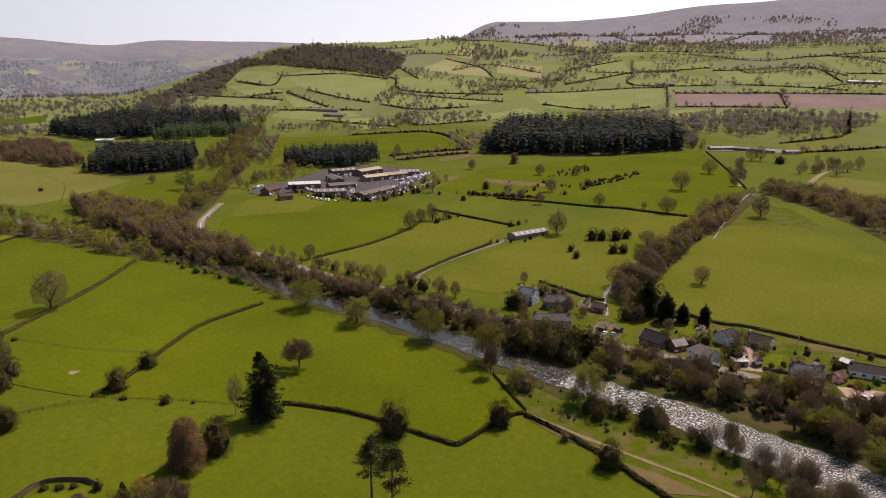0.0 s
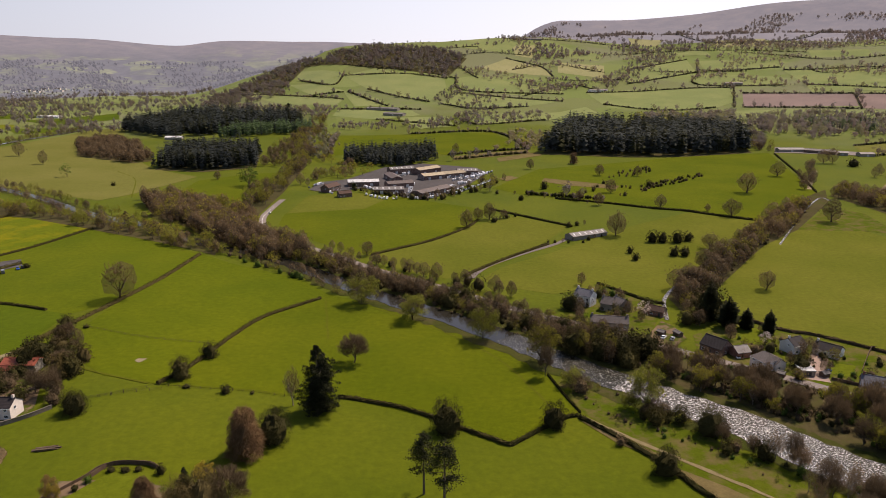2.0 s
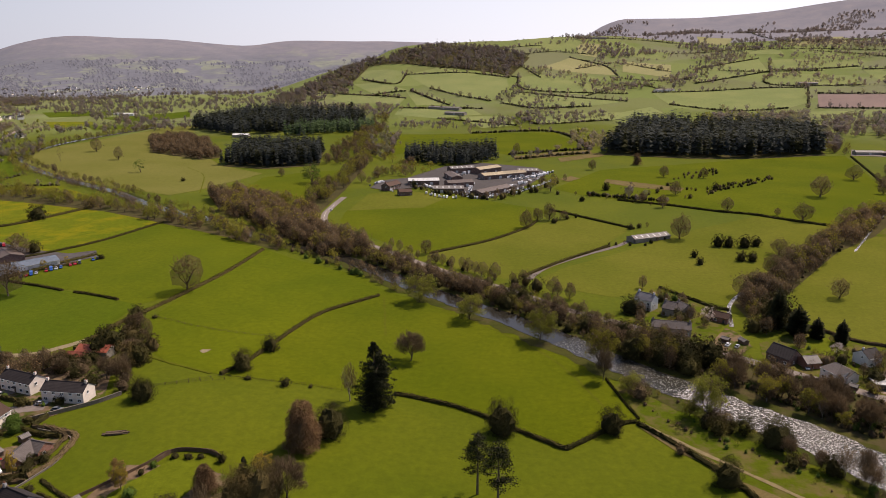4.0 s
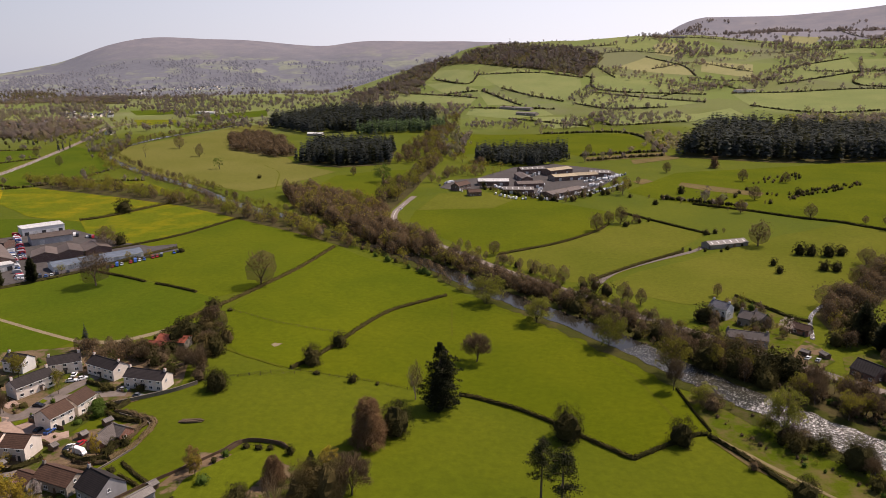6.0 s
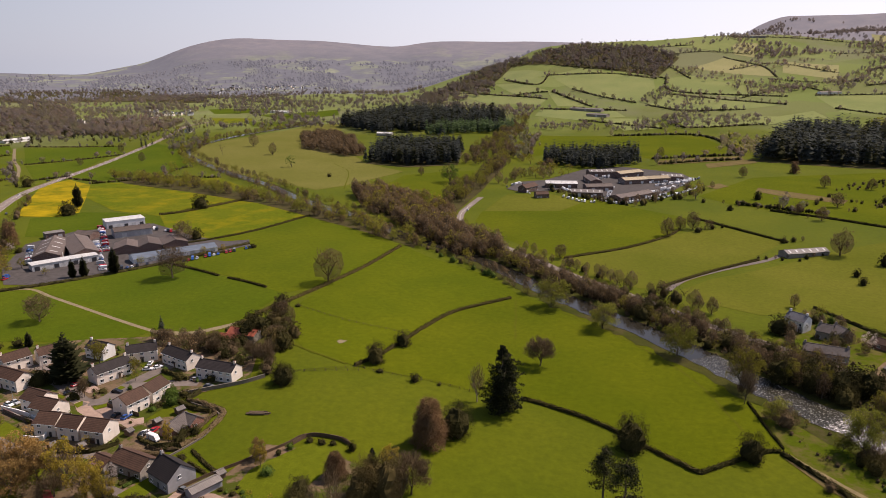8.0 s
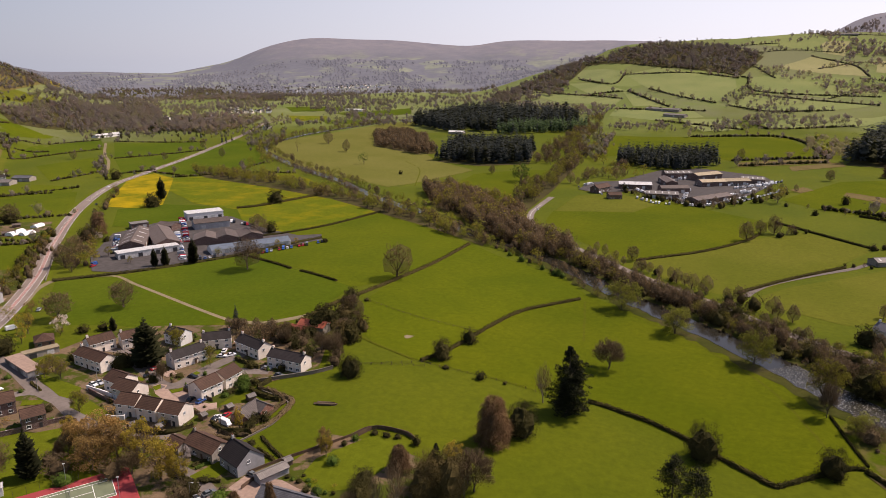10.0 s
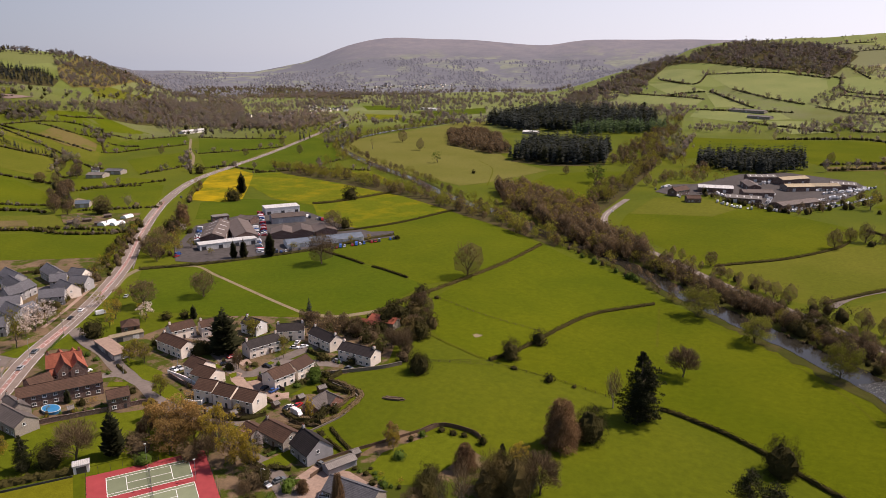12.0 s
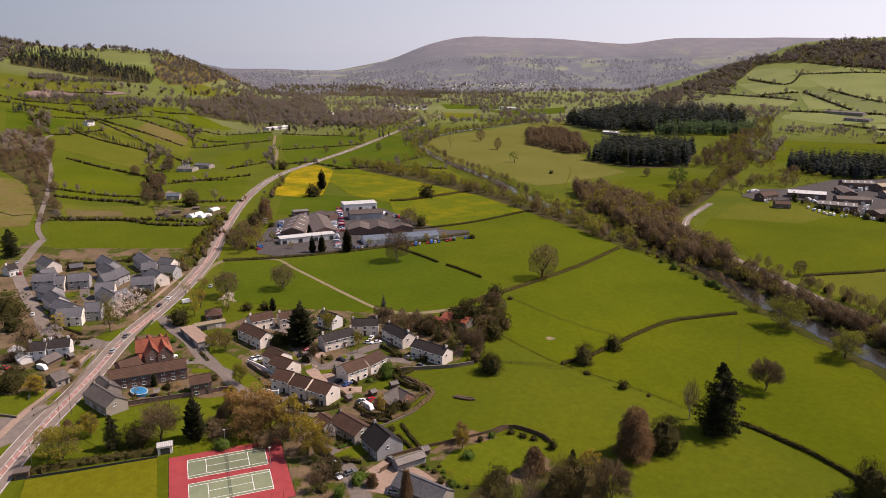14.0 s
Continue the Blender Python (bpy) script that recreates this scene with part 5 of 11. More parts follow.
def polytunnel(x, y, turn, length, width, label):
    """A white film tunnel on hoops."""
    ob = new("polytunnel", None)
    ob.matrix_world = pose(x, y, float(ground_z(x, y)), 0, 0, turn)
    n = 10
    prof = [(math.cos(math.pi * i / n) * width / 2, math.sin(math.pi * i / n) * width * 0.42) for i in range(n + 1)]
    v = [(sx * length / 2, py, pz) for sx in (-1, 1) for py, pz in prof]
    f = [(i, i + 1, n + 2 + i, n + 1 + i) for i in range(n)] + [tuple(range(n + 1)), tuple(range(2 * n + 1, n, -1))]
    child("film", mesh_of("film", v, f, [M["white_paint"]]), ob)
    for k in range(5):
        hx = -length / 2 + length * k / 4
        segs = [((hx, *prof[i]), (hx, *prof[i + 1]), 0.06, 0.06) for i in range(n)]
        child("hoop", mesh_of("hoop", *tubes(segs), [M["steel"]]), ob)
    return tagged(ob, label, "polytunnel")


def sign_board(x, y, turn, label):
    """A blank notice board on two posts."""
    ob = new("sign_board", None)
    ob.matrix_world = pose(x, y, float(ground_z(x, y)) + 0.15, 0, 0, turn)
    for k in (-1.1, 1.1):
        child("post", shared_box("post", (0.12, 0.12, 1.7), M["steel"]), ob).location = (k, 0, 0)
    child("panel", shared_box("panel", (2.8, 0.08, 1.1), M["blue_sheet"]), ob).location = (0, -0.11, 0.7)
    return tagged(ob, label, "sign")


def far_houses(spots, seed, label):
    """Distant small houses, each with gabled roof and walls, in one mesh."""
    rng = np.random.default_rng(seed)
    V, F, I = [], [], []
    for (x, y), z in zip(spots, ground_z(spots[:, 0], spots[:, 1])):
        L, D, E, T = rng.uniform(4, 7), rng.uniform(3.2, 4.2), rng.uniform(3.5, 5.2), rng.uniform(6.2, 8)
        a = rng.uniform(0, 3.14)
        n = len(V)
        for sx in (-1, 1):
            for py, pz in ((-D, -1), (D, -1), (D, E), (0, T), (-D, E)):
                px = sx * L
                V.append((x + px * math.cos(a) - py * math.sin(a), y + px * math.sin(a) + py * math.cos(a), z + pz))
        F += [(n, n + 1, n + 2, n + 3, n + 4), (n + 9, n + 8, n + 7, n + 6, n + 5), (n + 1, n + 6, n + 7, n + 2), (n, n + 4, n + 9, n + 5), (n + 2, n + 7, n + 8, n + 3), (n + 4, n + 3, n + 8, n + 9)]
        w = int(rng.integers(0, 2))
        I += [w] * 4 + [2] * 2
    ob = new("distant_houses", mesh_of("distant_houses", V, F, [M["white_wall"], M["cream"], M["dark_tiles"]], I))
    return tagged(ob, label, "houses", kind="stuff")



# ---- fields ----
field([(-195.8, 280.4), (-199.3, 325.5), (-199.8, 377.2), (-199.1, 447.0), (-172.8, 430.7), (-122.7, 410.4), (-97.3, 382.1), (-113.9, 352.0), (-122.2, 332.7), (-126.1, 305.5), (-127.4, 286.3), (-130.0, 264.4), (-134.0, 249.0), (-159.3, 253.7)], M["meadow"], "bright green grazed pasture within hedges")
field([(-134.0, 249.0), (-130.0, 264.4), (-127.4, 286.3), (-126.1, 305.5), (-122.2, 332.7), (-113.9, 352.0), (-97.3, 382.1), (-69.1, 367.5), (-23.6, 332.7), (9.6, 307.9), (23.4, 280.9), (32.2, 250.5), (26.2, 245.1), (15.9, 234.5), (5.8, 224.1), (-23.9, 241.1), (-55.7, 252.2), (-74.9, 250.0), (-96.9, 250.7)], M["pasture"], "smooth bright green riverside pasture with a lone tree")
field([(-376.6, 253.9), (-351.0, 277.9), (-302.6, 263.0), (-243.3, 250.4), (-244.8, 241.7), (-260.1, 225.1), (-287.8, 219.0), (-309.3, 206.6), (-341.6, 223.7)], M["lush"], "lush dark green paddock")
field([(-351.0, 277.9), (-324.1, 348.9), (-231.4, 325.9), (-214.7, 319.0), (-211.1, 268.1), (-229.2, 250.0), (-243.3, 250.4), (-296.1, 261.5)], M["lush"], "lush green sheep pasture")
field([(-331.5, 351.1), (-331.6, 407.3), (-317.6, 446.3), (-309.7, 504.6), (-268.0, 492.1), (-200.2, 445.1), (-197.5, 386.7), (-200.3, 344.0), (-214.7, 319.0), (-258.9, 334.5)], M["meadow"], "green pasture beside the river")
field([(-435.2, 469.5), (-420.1, 491.4), (-405.0, 578.2), (-309.7, 504.6), (-317.6, 446.3), (-331.6, 407.3), (-380.9, 417.3)], M["dandelion"], "green meadow dotted with yellow dandelions")
field([(-625, 577), (-579, 635), (-520, 660), (-405, 578), (-420, 491), (-429, 463), (-485, 469), (-562, 512)], M["dandelion"], "meadow yellow with dandelions")
field([(-541, 419), (-666, 551), (-679, 599), (-625, 577), (-562, 512), (-505, 451), (-505, 430)], M["dandelion_thick"], "field thick with yellow dandelions")
field([(-520.6, 416.1), (-503.4, 452.7), (-478.6, 462.0), (-429.3, 463.1), (-380.9, 417.3), (-437.5, 383.4), (-465.0, 365.0)], M["lush"], "green corner field behind the sheds")
field([(-745, 722), (-854, 925), (-750, 864), (-616, 721), (-600, 659), (-643, 603), (-687, 605)], M["lush"], "long green field beside the main road")
field([(-685, 802), (-752, 909), (-762, 1067), (-793, 1338), (-738, 1363), (-659, 1196), (-656, 1070), (-548, 997), (-434, 851), (-351, 792), (-363, 662), (-374, 624), (-443, 654), (-546, 705)], M["parkland"], "olive parkland with scattered trees")
field([(-320, 655), (-338, 763), (-304, 811), (-265, 830), (-248, 770), (-244, 672), (-244, 615), (-279, 633)], M["pasture"], "sunlit green field by the wood")
field([(-86.1, 465.9), (-52.0, 510.7), (-27.0, 559.2), (-11.4, 581.2), (12.8, 609.2), (56.2, 570.3), (27.2, 501.9), (-13.8, 428.6), (-32.5, 416.5), (-66.7, 437.2)], M["sheepwalk"], "olive-green sheep field beyond the road")
field([(-13.4, 416.3), (6.0, 451.4), (38.6, 488.7), (77.6, 539.2), (105.2, 571.6), (166.5, 630.6), (215.3, 600.8), (140.7, 452.3), (101.6, 404.4), (89.8, 388.3), (60.0, 408.4), (31.5, 391.1), (5.4, 401.4)], M["sheepwalk"], "broad olive-green field by the white house")
field([(126.3, 374.7), (132.0, 415.9), (209.6, 550.8), (242.7, 577.5), (289.1, 576.0), (305.0, 535.4), (294.5, 454.2), (274.8, 355.7), (221.3, 279.6), (199.8, 296.9), (171.0, 326.3), (140.1, 346.3)], M["sheepwalk"], "broad olive-green sheep field behind the cottages")
field([(-186.9, 590.3), (-189.5, 681.4), (-145.3, 680.8), (-101.6, 683.1), (-44.4, 651.0), (-9.9, 632.7), (-27.0, 559.2), (-52.0, 510.7), (-88.0, 465.9), (-122.3, 488.9), (-154.3, 517.1), (-180.7, 554.5)], M["pasture"], "deep green mown field by the lane")
field([(-186.5, 596.9), (-189.5, 681.4), (-155.4, 702.4), (-108.5, 673.6), (-122.6, 618.8)], M["sheepwalk"], "pale strip at the top of a field")
field([(-9, 743), (46, 880), (132, 941), (262, 1045), (390, 1078), (334, 807), (324, 752), (223, 608), (166, 631), (115, 658), (64, 690), (20, 712)], M["pasture"], "green grazing with clumps of thorn")
field([(-246, 982), (-300, 1290), (-169, 1302), (-15, 1307), (39, 1074), (-76, 1006), (-165, 1127)], M["pasture"], "bright green field before the pines")
field([(-324, 699), (-308, 774), (-263, 833), (-235, 721), (-228, 634), (-277, 641)], M["pasture"], "sunlit green field by the wood's edge")
field([(236.2, 572.8), (303.0, 674.3), (323.6, 648.7), (311.9, 565.5), (289.1, 576.0)], M["rough"], "rough pasture by the stream")
field([(23.3, 279.2), (33.3, 250.5), (44.5, 232.0), (57.0, 215.2), (69.5, 193.1), (89.2, 190.0), (109.2, 195.8), (92.9, 213.8), (76.0, 234.9), (49.1, 260.0), (33.7, 286.6)], M["rough"], "tussocky riverbank with brown bracken")

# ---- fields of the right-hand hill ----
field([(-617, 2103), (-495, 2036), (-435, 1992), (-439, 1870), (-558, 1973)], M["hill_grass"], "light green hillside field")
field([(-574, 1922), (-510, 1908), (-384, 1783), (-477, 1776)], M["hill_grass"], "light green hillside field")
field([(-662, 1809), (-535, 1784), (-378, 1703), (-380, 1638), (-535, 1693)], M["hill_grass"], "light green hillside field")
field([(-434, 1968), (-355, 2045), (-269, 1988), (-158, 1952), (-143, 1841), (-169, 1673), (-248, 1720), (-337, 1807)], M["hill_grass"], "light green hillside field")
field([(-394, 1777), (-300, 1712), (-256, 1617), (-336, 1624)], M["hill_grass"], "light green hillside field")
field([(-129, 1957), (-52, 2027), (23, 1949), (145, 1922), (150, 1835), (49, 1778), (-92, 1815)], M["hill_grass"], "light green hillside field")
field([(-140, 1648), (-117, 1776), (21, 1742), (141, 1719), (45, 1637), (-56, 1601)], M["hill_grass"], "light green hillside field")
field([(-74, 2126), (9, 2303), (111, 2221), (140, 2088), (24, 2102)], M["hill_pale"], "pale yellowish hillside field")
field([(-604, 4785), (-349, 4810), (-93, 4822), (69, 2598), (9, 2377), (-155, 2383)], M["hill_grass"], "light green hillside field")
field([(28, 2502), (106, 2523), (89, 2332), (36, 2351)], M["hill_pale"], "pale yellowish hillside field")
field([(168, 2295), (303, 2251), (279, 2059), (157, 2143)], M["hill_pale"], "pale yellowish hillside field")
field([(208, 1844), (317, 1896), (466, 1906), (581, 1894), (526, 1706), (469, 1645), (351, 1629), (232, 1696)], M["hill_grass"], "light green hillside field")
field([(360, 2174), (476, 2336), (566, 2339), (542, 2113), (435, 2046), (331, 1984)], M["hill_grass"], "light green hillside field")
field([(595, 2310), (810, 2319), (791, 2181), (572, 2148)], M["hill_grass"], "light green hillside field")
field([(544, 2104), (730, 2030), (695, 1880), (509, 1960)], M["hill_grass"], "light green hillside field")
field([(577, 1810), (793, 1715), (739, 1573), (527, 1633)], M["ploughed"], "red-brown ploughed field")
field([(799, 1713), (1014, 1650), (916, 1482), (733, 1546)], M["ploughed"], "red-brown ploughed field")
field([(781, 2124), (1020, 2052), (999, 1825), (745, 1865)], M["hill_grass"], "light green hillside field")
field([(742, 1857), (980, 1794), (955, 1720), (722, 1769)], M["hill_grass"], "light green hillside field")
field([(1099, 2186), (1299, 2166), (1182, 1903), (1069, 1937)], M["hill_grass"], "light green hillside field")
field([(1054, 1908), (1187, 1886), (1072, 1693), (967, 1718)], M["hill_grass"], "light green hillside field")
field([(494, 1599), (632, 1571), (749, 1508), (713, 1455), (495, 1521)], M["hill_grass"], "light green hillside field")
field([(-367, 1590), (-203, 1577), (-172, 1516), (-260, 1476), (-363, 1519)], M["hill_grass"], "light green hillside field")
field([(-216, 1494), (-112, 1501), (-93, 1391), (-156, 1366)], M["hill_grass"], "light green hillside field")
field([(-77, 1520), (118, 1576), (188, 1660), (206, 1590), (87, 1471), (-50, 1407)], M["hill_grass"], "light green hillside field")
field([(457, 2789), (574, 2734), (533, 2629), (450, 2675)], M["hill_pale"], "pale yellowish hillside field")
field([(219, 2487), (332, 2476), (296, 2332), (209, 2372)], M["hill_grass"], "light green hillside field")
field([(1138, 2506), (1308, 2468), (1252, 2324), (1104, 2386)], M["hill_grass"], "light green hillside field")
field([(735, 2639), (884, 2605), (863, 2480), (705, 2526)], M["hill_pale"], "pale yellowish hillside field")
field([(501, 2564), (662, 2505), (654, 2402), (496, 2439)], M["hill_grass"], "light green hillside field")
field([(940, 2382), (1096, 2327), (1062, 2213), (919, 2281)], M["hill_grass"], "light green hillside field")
field([(548, 1163), (685, 1230), (637, 1123), (514, 1051)], M["parkland"], "olive pasture with rushes")
field([(393, 757), (469, 855), (497, 790), (472, 718), (417, 722)], M["parkland"], "olive pasture with rushes")

# ---- fields of the left-hand slopes ----
field([(-965, 403), (-998, 489), (-920, 512), (-822, 461), (-794, 424), (-837, 406), (-900, 384)], M["sheepwalk"], "olive sloping pasture")
field([(-808, 342), (-829, 395), (-689, 379), (-626, 342), (-668, 294), (-718, 299)], M["meadow"], "green sloping pasture")
field([(-648.5, 270.4), (-585.5, 319.0), (-530.3, 297.6), (-589.7, 244.3)], M["sheepwalk"], "olive sloping pasture")
field([(-582.5, 234.8), (-464.9, 308.3), (-409.2, 267.8), (-390.0, 230.6), (-474.8, 190.2)], M["meadow"], "green sloping pasture")
field([(-1057, 511), (-952, 563), (-922, 579), (-852, 526), (-921, 519), (-1012, 496)], M["sheepwalk"], "olive sloping pasture")
field([(-1013, 544), (-1054, 589), (-1025, 604), (-973, 606), (-928, 574), (-952, 547)], M["tan_pasture"], "rough brownish slope pasture", lift=0.4)
field([(-1236, 488), (-1281, 540), (-1265, 557), (-1246, 586), (-1218, 532), (-1211, 489)], M["ploughed"], "red-brown ploughed slope field", lift=0.5)
field([(-1277, 602), (-1275, 646), (-1253, 676), (-1240, 627)], M["ploughed"], "red-brown ploughed strip", lift=0.5)
field([(-710, 249), (-686, 251), (-641, 245), (-612, 237), (-610, 221), (-626, 217)], M["tan_pasture"], "worn brown patch of slope pasture", lift=0.5)
field([(-1038, 696), (-1042, 816), (-927, 730), (-922, 579)], M["lush"], "lush green slope field")
field([(-789, 456), (-752, 470), (-666, 486), (-608, 430), (-686, 401)], M["meadow"], "green sloping pasture")
field([(-668, 391), (-637, 465), (-537, 384), (-586, 341)], M["meadow"], "green sloping pasture")
field([(-846, 565), (-857, 669), (-746, 581), (-726, 499)], M["meadow"], "green sloping pasture")
field([(-990, 799), (-874, 875), (-793, 799), (-830, 668)], M["lush"], "lush green slope field")
field([(-814, 655), (-795, 771), (-706, 623), (-703, 574)], M["lush"], "lush green slope field")
field([(-1173, 464), (-1113, 522), (-1075, 516), (-1080, 436)], M["meadow"], "green sloping pasture")
field([(-1388, 515), (-1354, 602), (-1327, 682), (-1259, 634), (-1264, 516), (-1268, 468)], M["sheepwalk"], "olive sloping pasture")
field([(-1263, 511), (-1290, 572), (-1260, 582), (-1212, 536)], M["ploughed"], "red-brown bare field")
field([(-1157, 638), (-1171, 731), (-1113, 794), (-1062, 670), (-1087, 627)], M["meadow"], "green sloping pasture")
field([(-770, 262), (-743, 281), (-631, 247), (-575, 217), (-577, 191)], M["tan_pasture"], "rough brownish slope pasture")
field([(-1407, 872), (-1410, 984), (-1602, 1187), (-1346, 938), (-1300, 815)], M["sheepwalk"], "olive sloping pasture")
field([(-1126, 419), (-1080, 436), (-1055, 478), (-962, 385), (-972, 357)], M["lush"], "lush green slope field")
field([(-1082, 1362), (-1004, 1406), (-949, 1328), (-980, 1244)], M["dandelion"], "distant yellow field")
field([(-2332, 1620), (-2872, 2167), (-2773, 2060), (-1743, 1210)], M["dandelion_thick"], "distant rapeseed field")
field([(-1264, 1580), (-1130, 1718), (-1050, 1597), (-1153, 1464)], M["lush"], "distant green strip field")
field([(-1054, 1500), (-924, 1671), (-849, 1538), (-931, 1416)], M["lush"], "distant green strip field")
field([(-957, 1318), (-805, 1408), (-796, 1320), (-879, 1231)], M["lush"], "distant green strip field")

# ---- river ----
RIVER = [(142, 186), (130, 202), (118, 214), (104, 229), (90, 246), (72, 260), (52, 277), (30, 297), (4, 322), (-24, 346), (-57, 372), (-88, 397), (-122, 428), (-165, 458), (-207, 473), (-257, 510), (-304, 533), (-367, 576), (-433, 629), (-543, 701), (-650, 779), (-714, 841), (-764, 954), (-795, 1132), (-810, 1344)]
water_m, wnn, wnl, wnp = shader("river_water")
wat = place(wnn)
wnp.inputs["Base Color"].default_value = (0.035, 0.032, 0.022, 1)
wnp.inputs["Roughness"].default_value = 0.26
wnp.inputs["IOR"].default_value = 1.42
wnp.inputs["Specular IOR Level"].default_value = 1.0
stretch = wnn.new("ShaderNodeMapping")
stretch.inputs["Scale"].default_value = (0.75, 1.5, 1)
wnl.new(wat, stretch.inputs["Vector"])
wat = stretch.outputs[0]
ripple = noise_node(wnn, wnl, wat, 0.9, 8, 0.8)
# white specks in the base colour stand in for sun glitter on ripples
glitter = ramp(wnn, wnl, noise_node(wnn, wnl, wat, 1.5, 9, 0.8), [(0.525, (0.032, 0.028, 0.018)), (0.60, (0.78, 0.74, 0.69))])
wnl.new(glitter, wnp.inputs["Base Color"])
bump(wnn, wnl, wnp, ripple, 1.0, 0.5)
M["water"] = water_m
calm_m, wnn, wnl, wnp = shader("calm_water")
wnp.inputs["Base Color"].default_value = (0.022, 0.02, 0.015, 1)
wnp.inputs["Roughness"].default_value = 0.08
wnp.inputs["IOR"].default_value = 1.33
bump(wnn, wnl, wnp, noise_node(wnn, wnl, place(wnn), 0.5, 4, 0.6), 0.18, 0.08)
M["calm_water"] = calm_m
run_m, wnn, wnl, wnp = shader("running_water")
wnp.inputs["Base Color"].default_value = (0.03, 0.028, 0.02, 1)
wnp.inputs["Roughness"].default_value = 0.26
wnp.inputs["IOR"].default_value = 1.4
# sparser pale specks painted into the colour, for glints on running water
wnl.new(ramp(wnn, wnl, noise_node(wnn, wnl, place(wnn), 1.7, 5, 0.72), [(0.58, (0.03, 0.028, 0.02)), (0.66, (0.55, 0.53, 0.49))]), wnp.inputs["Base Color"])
bump(wnn, wnl, wnp, noise_node(wnn, wnl, place(wnn), 0.8, 8, 0.8), 0.6, 0.25)
M["running_water"] = run_m
strip("riverbank", RIVER, [30, 28, 22, 16, 14, 12, 14], M["bank"], 0.16, "brown earth riverbanks with scrub", 5, 3.0)
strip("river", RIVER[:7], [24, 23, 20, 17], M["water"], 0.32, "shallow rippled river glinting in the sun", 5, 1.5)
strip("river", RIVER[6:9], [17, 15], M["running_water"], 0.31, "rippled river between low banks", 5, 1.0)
strip("river", RIVER[8:], [15, 12, 10, 9, 9, 8, 9, 10], M["calm_water"], 0.30, "dark calm river between wooded banks", 5, 1.0)
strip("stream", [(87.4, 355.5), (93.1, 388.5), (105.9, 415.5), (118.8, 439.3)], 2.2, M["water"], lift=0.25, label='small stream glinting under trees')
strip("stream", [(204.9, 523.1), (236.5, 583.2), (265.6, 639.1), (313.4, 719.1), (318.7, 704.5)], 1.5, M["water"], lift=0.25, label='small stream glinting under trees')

# ---- woodland floors ----
field([(-339.0, 640.1), (-245.8, 564.6), (-183.4, 515.4), (-141.2, 484.5), (-96.9, 443.2), (-30.8, 393.0), (34.1, 346.5), (73.5, 324.5), (117.6, 293.4), (142.1, 270.3), (179.2, 244.2), (149.8, 193.1), (135.8, 212.0), (109.4, 241.0), (73.5, 277.2), (30.6, 306.9), (-28.6, 363.6), (-89.7, 408.0), (-129.8, 442.7), (-216.4, 493.4), (-306.1, 584.7)], M["litter"], "brown leaf litter under bare trees", lift=0.1, name='woodland_floor')
field([(95.9, 393.7), (130.2, 454.8), (171.8, 516.0), (225.3, 608.6), (288.5, 707.3), (341.1, 771.0), (313.1, 698.0), (236.2, 572.8), (191.2, 517.1), (151.2, 449.8), (116.9, 392.2), (98.2, 369.3)], M["litter"], "brown leaf litter under bare trees", lift=0.1, name='woodland_floor')
field([(330, 736), (341, 663), (342, 587), (330, 491), (314, 412), (428, 573), (410, 646), (394, 723), (364, 773)], M["litter"], "brown leaf litter under bare trees", lift=0.1, name='woodland_floor')
field([(-590, 945), (-480, 892), (-464, 917), (-586, 1096), (-660, 1150), (-680, 1093)], M["litter"], "brown leaf litter under bare trees", lift=0.1, name='woodland_floor')
field([(55, 1018), (174, 1018), (260, 1038), (367, 1082), (404, 1262), (355, 1342), (121, 1335)], M["litter"], "brown leaf litter under bare trees", lift=0.1, name='woodland_floor')
field([(-426, 840), (-361, 827), (-306, 864), (-343, 992), (-461, 991)], M["litter"], "brown leaf litter under bare trees", lift=0.1, name='woodland_floor')
field([(-290, 552), (-320, 655), (-241, 607), (-249, 747), (-281, 968), (-326, 1186), (-304, 1140), (-246, 872), (-220, 696), (-208, 576), (-181, 505), (-219, 511)], M["litter"], "brown leaf litter under bare trees", lift=0.1, name='woodland_floor')
field([(-662.2, 641.1), (-539.2, 631.1), (-409.4, 574.6), (-286.4, 525.2), (-199.1, 475.6), (-190.6, 446.7), (-286.9, 489.3), (-382.6, 537.1), (-486.3, 569.0), (-598.9, 597.9)], M["litter"], "brown leaf litter under bare trees", lift=0.1, name='woodland_floor')
field([(-1534, 590), (-1600, 640), (-1587, 790), (-1503, 759), (-1460, 811), (-1385, 800), (-1335, 758), (-1346, 718), (-1415, 667), (-1463, 628), (-1476, 570)], M["litter"], "brown woodland floor under conifers", lift=0.3, name='woodland_floor')
field([(-1620, 990), (-1582, 1024), (-1740, 1200), (-1532, 1069), (-1377, 883), (-1336, 796), (-1401, 811), (-1507, 870)], M["tan_pasture"], "brown bracken slope below bare trees", lift=0.3, name='woodland_floor')
field([(-1513, 1135), (-1855, 1561), (-1653, 1496), (-1295, 1182), (-1122, 981)], M["litter"], "brown woodland floor in the valley", lift=0.5, name='woodland_floor')
field([(-1809, 1372), (-2165, 1881), (-1681, 1726), (-1450, 1711), (-1408, 1758), (-1716, 2143), (-2203, 2148), (-2439, 1931)], M["litter"], "brown woodland floor in the far valley", lift=0.5, name='woodland_floor')
field([(-1130, 1036), (-966, 980), (-986, 1101), (-1083, 1271), (-1224, 1324), (-1307, 1299)], M["litter"], "brown woodland floor beside the road", lift=0.5, name='woodland_floor')
field([(-1212, 758), (-1346, 938), (-1691, 1330), (-1424, 1153), (-1324, 1248), (-1051, 1021), (-1217, 954), (-1152, 741)], M["litter"], "brown leaf litter under bare trees", lift=0.1, name='woodland_floor')
